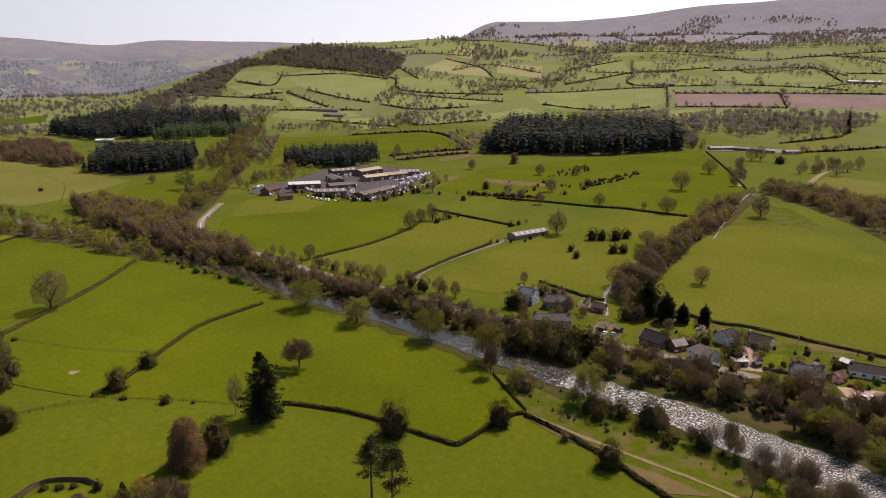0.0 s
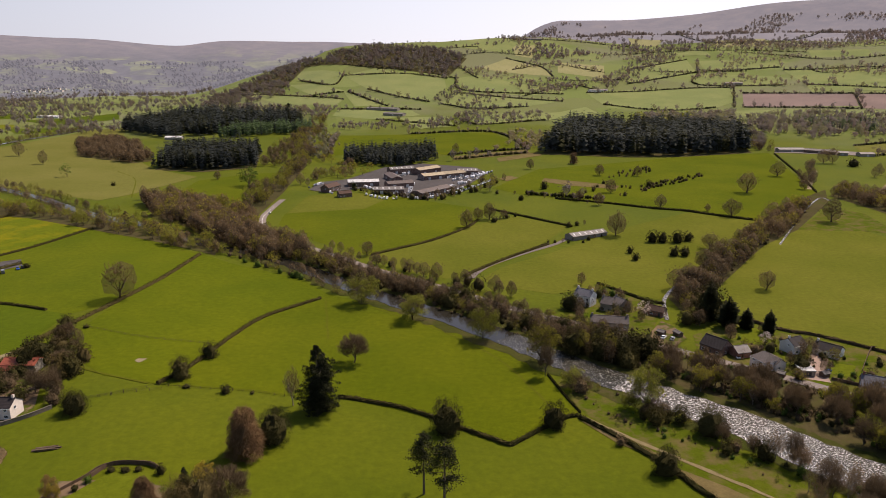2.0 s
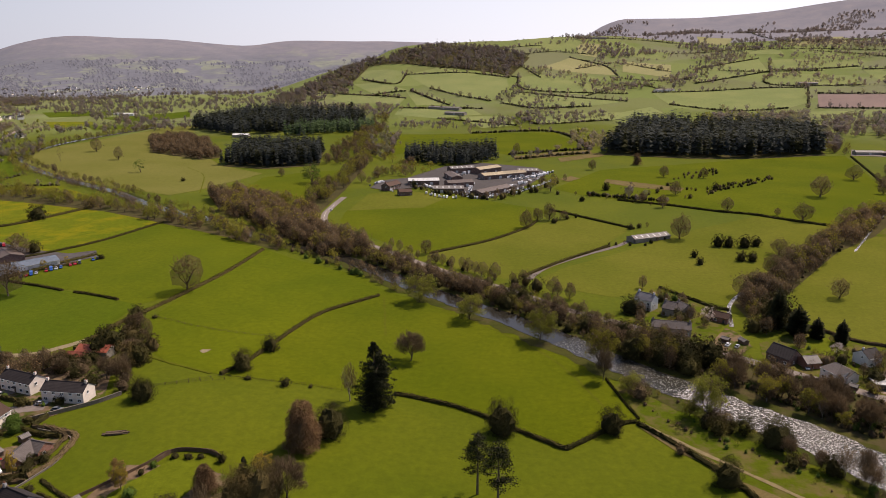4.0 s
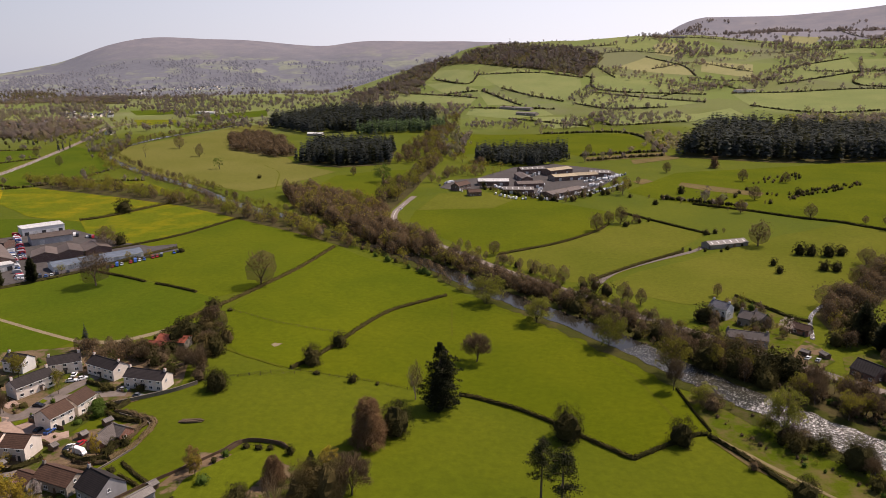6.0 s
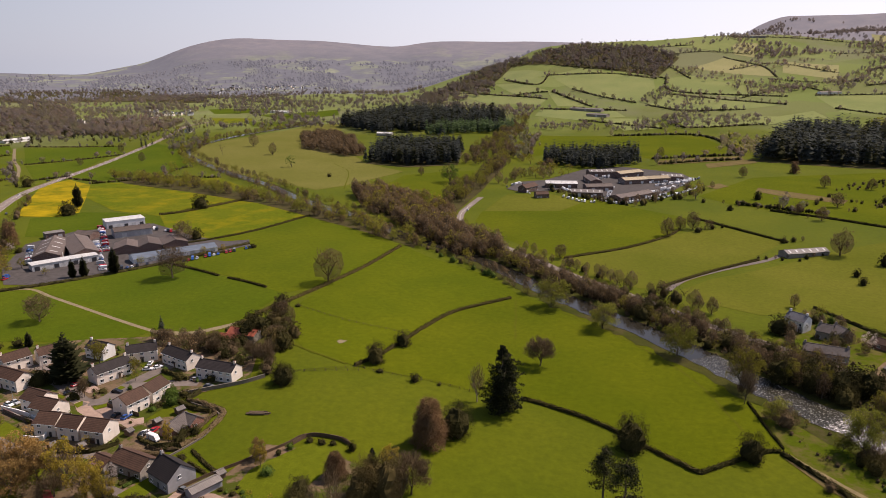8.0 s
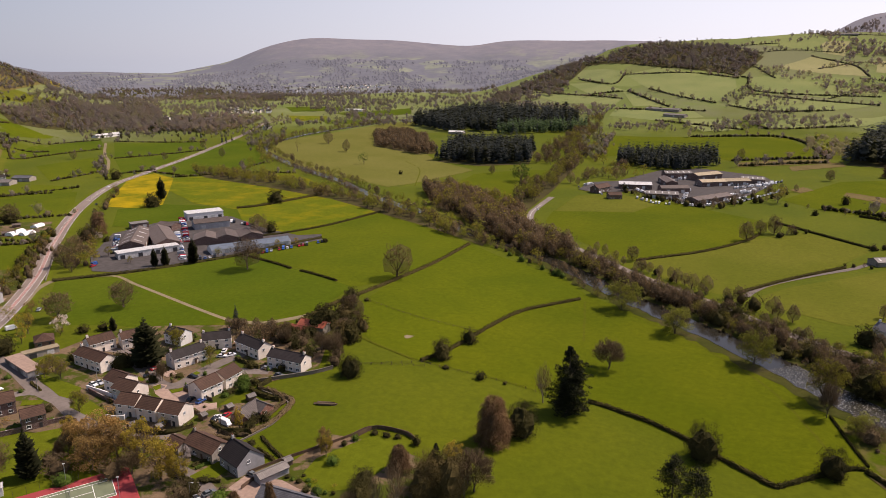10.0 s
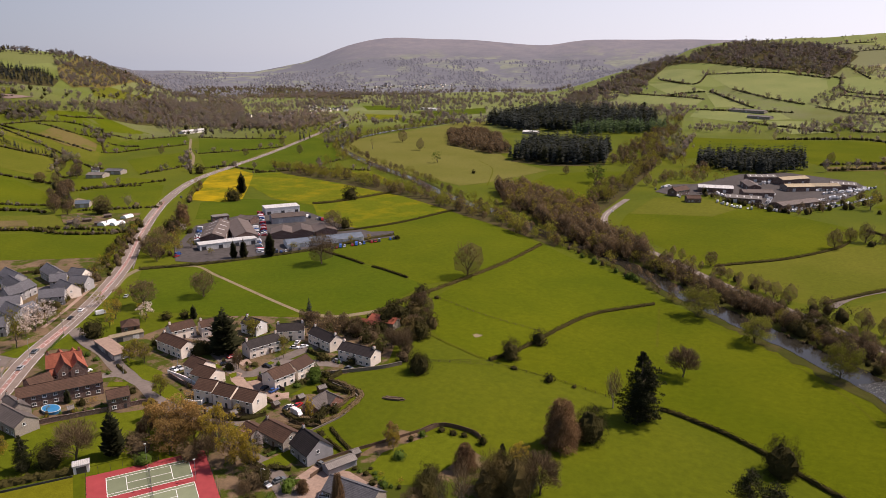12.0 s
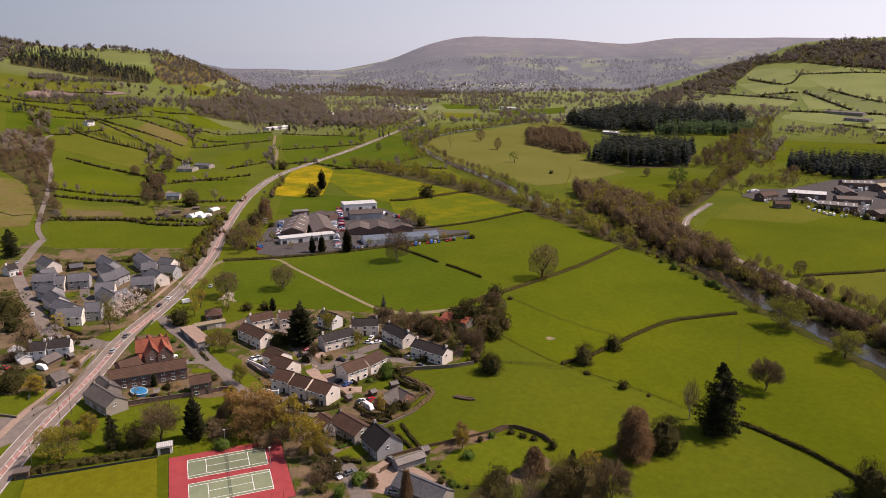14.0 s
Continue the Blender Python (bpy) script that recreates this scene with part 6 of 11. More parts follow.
field([(-957, 345), (-977, 392), (-935, 396), (-794, 330), (-605, 253), (-572, 224), (-719, 277), (-794, 281)], M["litter"], "brown leaf litter under bare trees", lift=0.1, name='woodland_floor')
field([(-774, 1820), (-693, 1964), (-690, 2325), (-558, 2162), (-500, 2287), (-406, 2360), (-186, 2315), (-112, 2240), (-146, 1990), (-290, 2029), (-423, 2071), (-584, 2134), (-578, 1835), (-676, 1830), (-641, 1691)], M["litter"], "brown woodland floor on the steep hillside", lift=0.3, name='woodland_floor')
strip("path", [(32.8, 246.0), (44.9, 234.4), (61.9, 219.5), (77.1, 206.1), (90.4, 192.9), (96.0, 185.8)], 1.6, M["earth_path"], lift=0.2, label='trodden earth path along the riverbank', wobble=0.4)
strip("field_track", [(-96.9, 372.4), (-89.6, 345.6), (-81.4, 314.5)], 1.1, M["trodden"], lift=0.14, label='faint wheel track in the grass', wobble=0.3)
strip("field_track", [(-68.0, 361.1), (-41.4, 340.9), (-17.2, 318.0), (1.7, 295.3), (15.5, 267.5), (21.4, 252.9)], 1.1, M["trodden"], lift=0.14, label='faint wheel track in the grass', wobble=0.3)
strip("field_track", [(-272.3, 485.0), (-228.2, 458.3), (-200.7, 446.5)], 1.1, M["trodden"], lift=0.14, label='faint wheel track in the grass', wobble=0.3)
strip("field_track", [(-196.0, 271.6), (-166.4, 257.3), (-138.3, 249.2)], 1.2, M["trodden"], lift=0.2, label='faint wheel track in the grass', wobble=0.3)
strip("field_track", [(-353, 645), (-414, 768), (-464, 823)], 1.2, M["trodden"], lift=0.2, label='faint wheel track in the grass', wobble=0.3)
strip("field_track", [(-647, 570), (-567, 575), (-486, 588)], 1.2, M["trodden"], lift=0.2, label='faint wheel track in the grass', wobble=0.3)
field([(49, 813), (92, 791), (127, 769), (120, 747), (71, 768), (45, 790)], M["bracken"], "strip of brown dead bracken", lift=0.16, name='bracken_patch')
field([(-3, 804), (10, 827), (20, 812), (7, 789)], M["bracken"], "strip of brown dead bracken", lift=0.16, name='bracken_patch')
field([(-67, 993), (-20, 1028), (38, 1067), (41, 1028), (-19, 981), (-64, 953)], M["bracken"], "strip of brown dead bracken", lift=0.16, name='bracken_patch')
field([(171.9, 316.8), (192.6, 315.3), (194.5, 304.5), (173.1, 308.6)], M["bracken"], "strip of brown dead bracken", lift=0.16, name='bracken_patch')
field([(-7, 974), (54, 1043), (56, 1006), (-3, 937)], M["bracken"], "strip of brown dead bracken", lift=0.16, name='bracken_patch')
field([(31.4, 243.8), (44.6, 232.8), (58.0, 219.5), (54.0, 218.8), (42.0, 229.2)], M["bracken"], "strip of brown dead bracken", lift=0.16, name='bracken_patch')
field([(58.7, 214.1), (72.8, 203.8), (83.4, 192.9), (69.9, 194.5)], M["bracken"], "strip of brown dead bracken", lift=0.16, name='bracken_patch')
field([(-578.6, 320.4), (-570.4, 331.7), (-523.3, 356.8), (-486.7, 328.5), (-516.4, 299.2), (-538.8, 300.0)], M["garden"], "allotment plots with brown soil", lift=0.2, name='allotment')
field([(-624.7, 266.8), (-582.0, 294.1), (-556.3, 282.9), (-595.8, 255.9)], M["bracken"], "bare brown soil strip in a field", lift=0.2, name='soil_strip')
field([(-629, 358), (-643, 375), (-610, 370), (-592, 356), (-599, 346)], M["gravel"], "pale stable yard", lift=0.2, name='yard')

# ---- village ground ----
field([(-258.1, 152.5), (-279.2, 167.3), (-282.2, 187.6), (-282.5, 214.7), (-264.9, 229.5), (-233.7, 246.5), (-207.6, 254.8), (-180.7, 246.2), (-165.9, 218.4), (-182.6, 198.6), (-182.5, 179.0), (-164.4, 193.0), (-159.3, 182.1), (-161.9, 163.8), (-158.1, 154.4), (-158.8, 144.6), (-170.1, 144.9), (-191.7, 142.9), (-208.2, 140.5), (-230.8, 134.0)], M["garden"], "village plots with gardens and yards", lift=0.12, name='garden')
field([(-427.4, 131.4), (-527.6, 194.2), (-494.2, 202.3), (-424.5, 256.2), (-373.2, 243.3), (-317.6, 173.2), (-315.3, 138.4), (-343.0, 125.5), (-356.3, 106.6)], M["garden"], "plots of the new estate", lift=0.12, name='garden')
field([(-360.3, 103.4), (-343.0, 125.5), (-311.2, 141.6), (-265.8, 105.8), (-264.1, 87.3), (-278.7, 76.0)], M["garden"], "gardens behind the roadside wall", lift=0.12, name='garden')
field([(-288.6, 127.9), (-305.5, 154.7), (-281.1, 165.7), (-241.9, 151.2), (-219.3, 143.4), (-233.7, 128.6), (-240.8, 108.4), (-260.8, 109.8)], M["garden"], "back yards of the brick terrace", lift=0.12, name='garden')
field([(-182.0, 121.6), (-176.1, 145.0), (-150.5, 146.7), (-133.1, 160.3), (-131.7, 179.9), (-111.1, 183.5), (-94.9, 181.0), (-82.3, 146.2), (-147.0, 92.7)], M["garden"], "gardens of the near houses", lift=0.12, name='garden')
field([(-125.5, 153.8), (-127.4, 164.8), (-125.1, 171.1), (-119.2, 185.7), (-107.8, 188.9), (-104.5, 185.1), (-105.4, 171.1), (-106.9, 157.8), (-115.9, 150.0)], M["lawn"], "mown garden lawn within a fence", lift=0.18, name='lawn')
field([(-156.4, 139.8), (-154.2, 150.5), (-148.3, 148.4), (-148.3, 142.0), (-152.5, 138.7)], M["lawn"], "small front lawn", lift=0.18, name='lawn')
field([(-240.3, 106.1), (-230.7, 126.9), (-215.9, 146.1), (-204.2, 143.8), (-188.1, 130.5), (-197.9, 113.2), (-201.9, 105.4), (-211.5, 95.4), (-227.4, 93.9)], M["lawn"], "park lawn with scattered trees", lift=0.16, name='lawn')
field([(-282.8, 92.6), (-274.2, 105.4), (-267.5, 104.5), (-266.2, 93.9), (-261.9, 86.4), (-276.3, 75.2), (-296.6, 82.0)], M["lawn"], "mown verge lawn behind a wall", lift=0.18, name='lawn')
field([(-268.0, 168.1), (-240.7, 166.8), (-233.0, 158.4), (-242.2, 158.1), (-259.0, 163.3)], M["lawn"], "grass verge with young trees", lift=0.18, name='lawn')
field([(-237.7, 161.8), (-226.4, 160.4), (-210.7, 156.6), (-210.1, 150.8), (-230.3, 153.8)], M["lawn"], "grass verge beside the estate road", lift=0.18, name='lawn')
field([(-205.3, 64.2), (-217.6, 71.4), (-198.4, 103.0), (-161.2, 81.2), (-190.9, 57.2)], M["bowling"], "smooth bowling green", lift=0.3, name='bowling_green')

# ---- roads ----
strip("verge", [(-210, 52), (-227, 68), (-249, 90), (-275, 119), (-302, 147), (-325, 178), (-351, 210), (-398, 258), (-457, 310), (-552, 402), (-635, 501), (-692, 600), (-755, 731), (-871, 958), (-931, 1060), (-1003, 1185), (-1027, 1304)], 17, M["lawn"], lift=0.14, label='grass verge beside the main road', across=5)
strip("main_road", [(-210, 52), (-227, 68), (-249, 90), (-275, 119), (-302, 147), (-325, 178), (-351, 210), (-398, 258), (-457, 310), (-552, 402), (-635, 501), (-692, 600), (-755, 731), (-871, 958), (-931, 1060), (-1003, 1185), (-1027, 1304)], 9.6, M["main_tarmac"], lift=0.22, label='worn grey main road', across=5)
strip("road_centre", [(-210.5, 51.9), (-226.8, 67.9), (-248.8, 90.4), (-275.1, 118.9), (-299.7, 144.8)], 1.7, M["red_lane"], lift=0.26, label='red hatched centre strip')
strip("road_centre", [(-307.1, 153.4), (-317.2, 167.6), (-321.6, 174.0)], 3.6, M["red_lane"], lift=0.26, label='red turning lane')
strip("road_centre", [(-350.8, 209.8), (-398.1, 258.1), (-456.6, 310.0), (-552.2, 401.8)], 1.8, M["red_lane"], lift=0.26, label='red hatched centre strip')
ROAD = [(-210, 52), (-227, 68), (-249, 90), (-275, 119), (-302, 147), (-325, 178), (-351, 210), (-398, 258), (-457, 310), (-552, 402), (-635, 501), (-692, 600), (-755, 731), (-871, 958), (-931, 1060), (-1003, 1185), (-1027, 1304)]


def road_marking(off, width, t0, t1, dash=0.0, lift=0.28, hatch=False):
    """Painted lines beside the road's middle, from one share of its length to another."""
    p = walk_line(ROAD, 1.5)
    s = sideways(p)
    n = len(p)
    v, f = [], []
    for i in range(int(n * t0), int(n * t1) - 1):
        if dash and (i * 1.5) % (2 * dash) > dash:
            continue
        if hatch:
            if i % 3:
                continue
            d = p[i + 1] - p[i]
            for side, along in ((-1, 0.0), (1, 0.9), (1, 1.1), (-1, 0.2)):
                a = p[i] + s[i] * (off + side * width / 2) + d * along
                v.append((a[0], a[1], float(ground_z(*a)) + lift))
            f.append(tuple(range(len(v) - 4, len(v))))
            continue
        for q, side in ((i, -1), (i, 1), (i + 1, 1), (i + 1, -1)):
            a = p[q] + s[q] * (off + side * width / 2)
            v.append((a[0], a[1], float(ground_z(*a)) + lift))
        f.append(tuple(range(len(v) - 4, len(v))))
    tagged(new("road_marking", mesh_of("road_marking", v, f, [M["marking"]])), "white painted road line", kind="structure")


for side in (-1, 1):
    road_marking(side * 4.4, 0.13, 0, 0.8)
    road_marking(side * 1.15, 0.13, 0, 0.3)
    road_marking(side * 1.1, 0.13, 0.35, 0.62)
road_marking(0.0, 1.4, 0.0, 0.3, 0.0, hatch=True)
road_marking(0.0, 1.4, 0.36, 0.62, 0.0, hatch=True)
road_marking(0.0, 0.14, 0.62, 0.95, 3.0)

strip("side_road", [(-254.3, 67.9), (-255.6, 78.6), (-254.9, 89.2), (-253.8, 95.4)], 22, M["old_tarmac"], lift=0.2, label='wide worn junction of tarmac')
strip("side_road", [(-299.8, 142.3), (-303.5, 137.7), (-314.0, 135.3)], 9, M["old_tarmac"], lift=0.21, label='estate junction')
strip("side_road", [(-302.5, 138.5), (-318.1, 132.1), (-329.0, 129.5), (-342.5, 130.3), (-364.3, 137.0), (-407.3, 147.7), (-457.4, 163.0), (-474.6, 173.1), (-505.8, 192.7), (-526.0, 206.6)], 6, M["old_tarmac"], lift=0.2, label='lane past the new estate')
strip("lane", [(-526, 207), (-563, 219), (-610, 241), (-694, 283), (-794, 330), (-849, 351), (-898, 367), (-949, 393), (-973, 417)], 3.6, M["old_tarmac"], lift=0.3, label='narrow lane climbing the hill')
strip("estate_road", [(-316.5, 174.1), (-294.4, 168.2), (-279.0, 165.8), (-257.6, 158.9), (-244.0, 156.6), (-236.6, 155.5), (-219.2, 149.7), (-203.6, 147.1)], 6.5, M["tarmac"], lift=0.2, label='smooth dark estate road')
strip("estate_road", [(-260.3, 144.7), (-256.2, 154.0), (-246.4, 158.3)], 5, M["tarmac"], lift=0.2, label='short access road')
strip("estate_road", [(-245.7, 182.5), (-247.7, 193.6), (-231.6, 189.9), (-216.3, 182.9), (-208.6, 185.4), (-209.7, 199.5), (-208.6, 212.3), (-207.1, 221.8)], 6, M["tarmac"], lift=0.2, label='estate close')
strip("estate_road", [(-231.6, 189.9), (-233.7, 196.5), (-249.0, 201.3), (-264.8, 197.4)], 5, M["tarmac"], lift=0.2, label='estate close')
strip("estate_road", [(-208.9, 198.6), (-196.1, 206.3), (-184.6, 211.4)], 6, M["tarmac"], lift=0.2, label='estate close')
strip("estate_road", [(-216.3, 182.9), (-206.0, 176.8), (-185.9, 176.3), (-182.5, 179.0)], 5, M["pavement"], lift=0.2, label='paved parking court')
strip("estate_road", [(-201.8, 145.7), (-188.8, 153.3), (-178.2, 154.7)], 5, M["tarmac"], lift=0.2, label='drive behind a hedge')
strip("estate_road", [(-163.9, 140.5), (-152.5, 138.7), (-141.2, 133.7), (-132.7, 128.8), (-122.7, 121.0)], 6, M["tarmac"], lift=0.2, label='close between the near houses')
field([(-141.3, 137.5), (-141.2, 147.6), (-129.6, 150.6), (-121.6, 149.1), (-115.9, 150.0), (-111.7, 139.4), (-125.3, 135.3), (-133.7, 132.2)], M["pavement"], "paved forecourt of pink slabs", lift=0.2, name='forecourt')
strip("estate_road", [(-403.6, 150.5), (-412.7, 169.5), (-408.7, 183.8), (-392.2, 199.0), (-389.9, 222.9)], 5, M["tarmac"], lift=0.2, label='road of the new estate')
strip("estate_road", [(-410.0, 182.7), (-381.6, 167.5), (-359.5, 161.4)], 5, M["tarmac"], lift=0.2, label='road of the new estate')
strip("estate_road", [(-359.4, 209.8), (-351.7, 215.7), (-370.5, 237.5), (-378.0, 252.8)], 4, M["gravel"], lift=0.2, label='lay-by beside the road')
strip("track", [(-378.0, 252.8), (-367.7, 264.4), (-353.8, 275.6), (-330.5, 269.8), (-296.1, 261.5), (-266.0, 254.5), (-241.7, 249.5)], 2.3, M["gravel"], lift=0.15, label='pale gravel farm track')
strip("track", [(-241.7, 249.5), (-224.8, 253.5), (-215.6, 264.6), (-210.8, 272.4)], 4, M["gravel"], lift=0.15, label='farm track by the old barn')
strip("track", [(-742, 585), (-809, 641), (-877, 690), (-998, 789)], 4, M["gravel"], lift=0.3, label='pale farm track')
field([(-405.6, 299.8), (-445.0, 348.9), (-445.9, 390.9), (-411.0, 436.1), (-353.1, 412.8), (-320.2, 406.6), (-306.7, 416.6), (-296.3, 402.5), (-322.1, 352.5), (-339.0, 315.4), (-356.4, 282.3), (-374.8, 276.3)], M["yard_floor"], "worn concrete and tarmac yard round the sheds", lift=0.14, name='yard')
strip("lane", [(184.3, 242.1), (171.5, 249.9), (152.2, 262.6), (141.0, 273.0), (122.8, 287.3), (106.6, 298.3), (91.4, 308.7), (70.5, 323.0), (50.3, 336.6), (34.2, 348.2), (5.0, 366.0), (-20.7, 388.7), (-49.2, 410.9), (-80.7, 434.6), (-117.1, 466.9), (-147.4, 492.3), (-173.3, 516.7), (-191.1, 547.8), (-202.3, 581.5), (-207.2, 624.0), (-209.5, 660.1)], 6, M["old_tarmac"], lift=0.22, label='grey country road along the river')
strip("lane_line", [(-173.3, 516.7), (-191.1, 547.8), (-202.3, 581.5), (-207.2, 624.0)], 0.25, M["marking"], lift=0.3, label='white centre line')
strip("farm_drive", [(-17.0, 418.7), (-13.9, 431.1), (-5.2, 451.2), (18.4, 484.1), (40.2, 510.1), (52.6, 531.1)], 4, M["tarmac"], lift=0.15, label='grey farm drive curving to the barn')
strip("track", [(324, 769), (358, 849), (385, 904)], 5, M["gravel"], lift=0.3, label='pale farm track')
strip("track", [(402, 775), (432, 821), (477, 878), (507, 887)], 6, M["gravel"], lift=0.3, label='pale curving track')
field([(-198, 712), (-198, 761), (-173, 785), (-148, 886), (-107, 926), (-31, 884), (-16, 844), (-34, 766), (-54, 708), (-71, 680), (-103, 695), (-143, 726), (-177, 699)], M["yard_floor"], "dark tarmac yard full of vehicles", lift=0.3, name='yard')
field([(424, 1151), (456, 1115), (532, 1090), (514, 1051), (398, 1077)], M["old_tarmac"], "farm yard", lift=0.3, name='yard')
field([(71.6, 328.9), (76.0, 323.1), (83.5, 319.7), (91.4, 329.6), (88.4, 347.0), (84.0, 353.6)], M["garden"], "cluttered yard by the stream", lift=0.2, name='yard')
field([(128.9, 296.6), (145.0, 317.0), (148.7, 310.0), (141.7, 296.7), (138.9, 284.4), (130.3, 287.3)], M["pavement"], "paved drive", lift=0.2, name='drive')
field([(163.4, 270.6), (173.7, 268.1), (186.9, 263.3), (180.7, 253.4), (162.3, 260.3)], M["pavement"], "forecourt", lift=0.2, name='drive')
field([(90.7, 306.0), (95.6, 335.1), (119.1, 356.4), (141.5, 343.8), (169.9, 324.1), (206.1, 293.9), (180.7, 253.4), (153.0, 264.1), (123.5, 289.1)], M["rough"], "gardens of the roadside houses", lift=0.12, name='garden')
field([(36.2, 353.3), (57.3, 414.0), (82.3, 383.0), (92.5, 378.6), (82.8, 355.3), (70.9, 325.2), (50.6, 339.0)], M["rough"], "cottage gardens beside the lane", lift=0.12, name='garden')
field([(125.2, 356.5), (134.2, 339.8), (123.1, 324.2), (114.4, 331.7)], M["lawn"], "small mown garden lawn", lift=0.18, name='lawn')
field([(147.2, 306.6), (157.5, 303.2), (150.3, 290.5), (142.9, 293.6)], M["lawn"], "small mown garden lawn", lift=0.18, name='lawn')
field([(172.0, 277.9), (183.9, 273.6), (176.0, 268.2), (169.0, 272.3)], M["lawn"], "small mown garden lawn", lift=0.18, name='lawn')
field([(134.2, 324.3), (136.9, 317.0), (130.2, 306.5), (128.0, 313.4)], M["lawn"], "small mown garden lawn", lift=0.18, name='lawn')

# ---- houses of the village ----
house(-180.0, 218.4, 1.1, 17.1, 7.2, 4.9, 2.3, "cream", "dark_tiles", "cream-rendered house with dark tiled roof and chimneys", chimneys=2, porch=True)
house(-203.6, 223.8, -12.9, 16.3, 7.2, 4.9, 2.3, "cream", "dark_tiles", "cream-rendered house with dark tiled roof and chimneys", chimneys=2, porch=True)
house(-223.3, 222.4, 41.8, 12.3, 7.2, 4.9, 2.3, "cream", "dark_tiles", "cream-rendered house with dark tiled roof and chimneys", chimneys=2, porch=True)
house(-222.2, 203.5, 74.4, 15.1, 7.2, 4.9, 2.3, "cream", "dark_tiles", "cream-rendered house with dark tiled roof and chimneys", chimneys=2, porch=True)
house(-242.5, 218.2, 0.1, 9.8, 7.0, 4.9, 2.3, "white_wall", "dark_tiles", "white house with dark roof behind a tree")
house(-192.9, 184.2, 81.7, 9.7, 8.0, 4.9, 2.4, "cream", "brown_tiles", "cream-rendered house with brown tiled roof on the estate", chimneys=0)
house(-192.2, 194.6, 91.4, 9.5, 8.0, 4.9, 2.4, "cream", "brown_tiles", "cream-rendered house with brown tiled roof on the estate", chimneys=0)
house(-206.8, 162.2, 12.1, 8.2, 8.2, 4.9, 2.5, "cream", "brown_tiles", "cream-rendered terraced house with brown tiled roof", chimneys=0)
house(-197.1, 163.0, 8.5, 8.1, 8.2, 4.9, 2.5, "cream", "brown_tiles", "cream-rendered terraced house with brown tiled roof", chimneys=0)
house(-187.3, 164.2, 8.0, 8.6, 8.2, 4.9, 2.5, "cream", "brown_tiles", "cream-rendered terraced house with brown tiled roof", chimneys=0)
house(-226.0, 173.4, -4.1, 9.6, 8.2, 4.9, 2.5, "cream", "brown_tiles", "cream-rendered terraced house with brown tiled roof", chimneys=0)
house(-216.7, 169.7, 1.3, 10.2, 8.2, 4.9, 2.5, "cream", "brown_tiles", "cream-rendered terraced house with brown tiled roof", chimneys=0)
house(-253.8, 183.7, -4.0, 17.9, 7.5, 4.9, 2.2, "cream", "brown_tiles", "cream-rendered house with brown tiled roof on the estate")
house(-266.8, 196.3, 73.3, 11.1, 7.5, 4.9, 2.2, "cream", "brown_tiles", "cream-rendered house with brown tiled roof on the estate")
house(-259.3, 205.6, 63.9, 7.6, 7.5, 4.9, 2.2, "cream", "brown_tiles", "cream-rendered house with brown tiled roof on the estate")
terrace = "long dark brick terrace with brown tiled roof"
house(-253.3, 131.6, 62.5, 28.4, 8.5, 5, 2.3, "dark_brick", "brown_tiles", "long dark brick terrace with brown tiled roof", chimneys=0)
house(-229.3, 139.3, 63.6, 7.4, 7.0, 5, 2.0, "dark_brick", "brown_tiles", "dark brick house with white window frames", chimneys=0)
house(-273.1, 145.2, 56.3, 12.7, 9.0, 5, 4, "dark_brick", "red_tiles", "tall brick house with steep red tiled roofs", chimneys=2)
house(-271.5, 143.5, -23.5, 16.1, 6.0, 5, 3.6, "dark_brick", "red_tiles", "gabled wing with red tiled roof", chimneys=0)
house(-269.0, 147.5, -24.0, 15.4, 6.0, 5, 3.6, "dark_brick", "red_tiles", "gabled wing with red tiled roof", chimneys=0)
house(-269.3, 132.0, 82.8, 8.2, 8.0, 3, 2, "brick", "brown_tiles", "low brick range with brown roof", chimneys=0, storeys=1)
house(-269.1, 143.3, 60.4, 11.5, 5.0, 3, 1.4, "brick", "red_tiles", "low brick wing with red roof", chimneys=0, storeys=1)
house(-245.5, 110.5, -1.2, 17.3, 8.0, 4, 2.6, "stone", "old_slate", "old stone house with grey slate roof by the road", chimneys=1)
house(-252.6, 114.4, -6.5, 11.1, 7.0, 4.5, 2.6, "stone", "old_slate", "old stone house with worn slate roof", chimneys=2)
house(-294.4, 189.2, 57.3, 7.9, 9.0, 2.8, 2.2, "brick", "brown_tiles", "hipped brick bungalow with brown roof", storeys=1, hip=4, chimneys=0)
flat_block(-277.5, 168.2, -13.1, 23.0, 6.0, 2.6, "grey_wall", "pavement", "low flat-roofed garages of grey block")
flat_block(-284.4, 180.5, 68.1, 13.8, 4.0, 2.6, "stone", "tan_sheet", "long low garage row with pale roof")
house(-161.2, 152.8, -7.2, 13.8, 8.0, 3.6, 2.4, "stone", "brown_tiles", "stone-gabled house with ribbed brown roof", chimneys=1)
house(-171.6, 150.6, -7.6, 6.7, 6.0, 2.6, 1.6, "stone", "brown_tiles", "garage with brown tiled roof", chimneys=0, storeys=1)
house(-146.0, 151.7, -16.9, 10.6, 9.5, 4, 3.8, "grey_wall", "dark_tiles", "grey pebbledashed house with steep dark tiled roof", chimneys=1)
house(-133.5, 150.7, 70.0, 9.9, 4.0, 2.4, 0.9, "grey_wall", "grey_sheet", "low garage with grey sheet roof", glazed=False, chimneys=0, storeys=1)
house(-119.2, 140.4, 3.5, 16.7, 8.0, 3, 2.6, "stone", "slate", "bungalow with blue-grey slate roof", storeys=1, chimneys=0)
house(-165.8, 177.3, 94.9, 10.5, 7.0, 2.7, 2, "brick", "old_slate", "bungalow with weathered tan roof in a garden", storeys=1, chimneys=0)
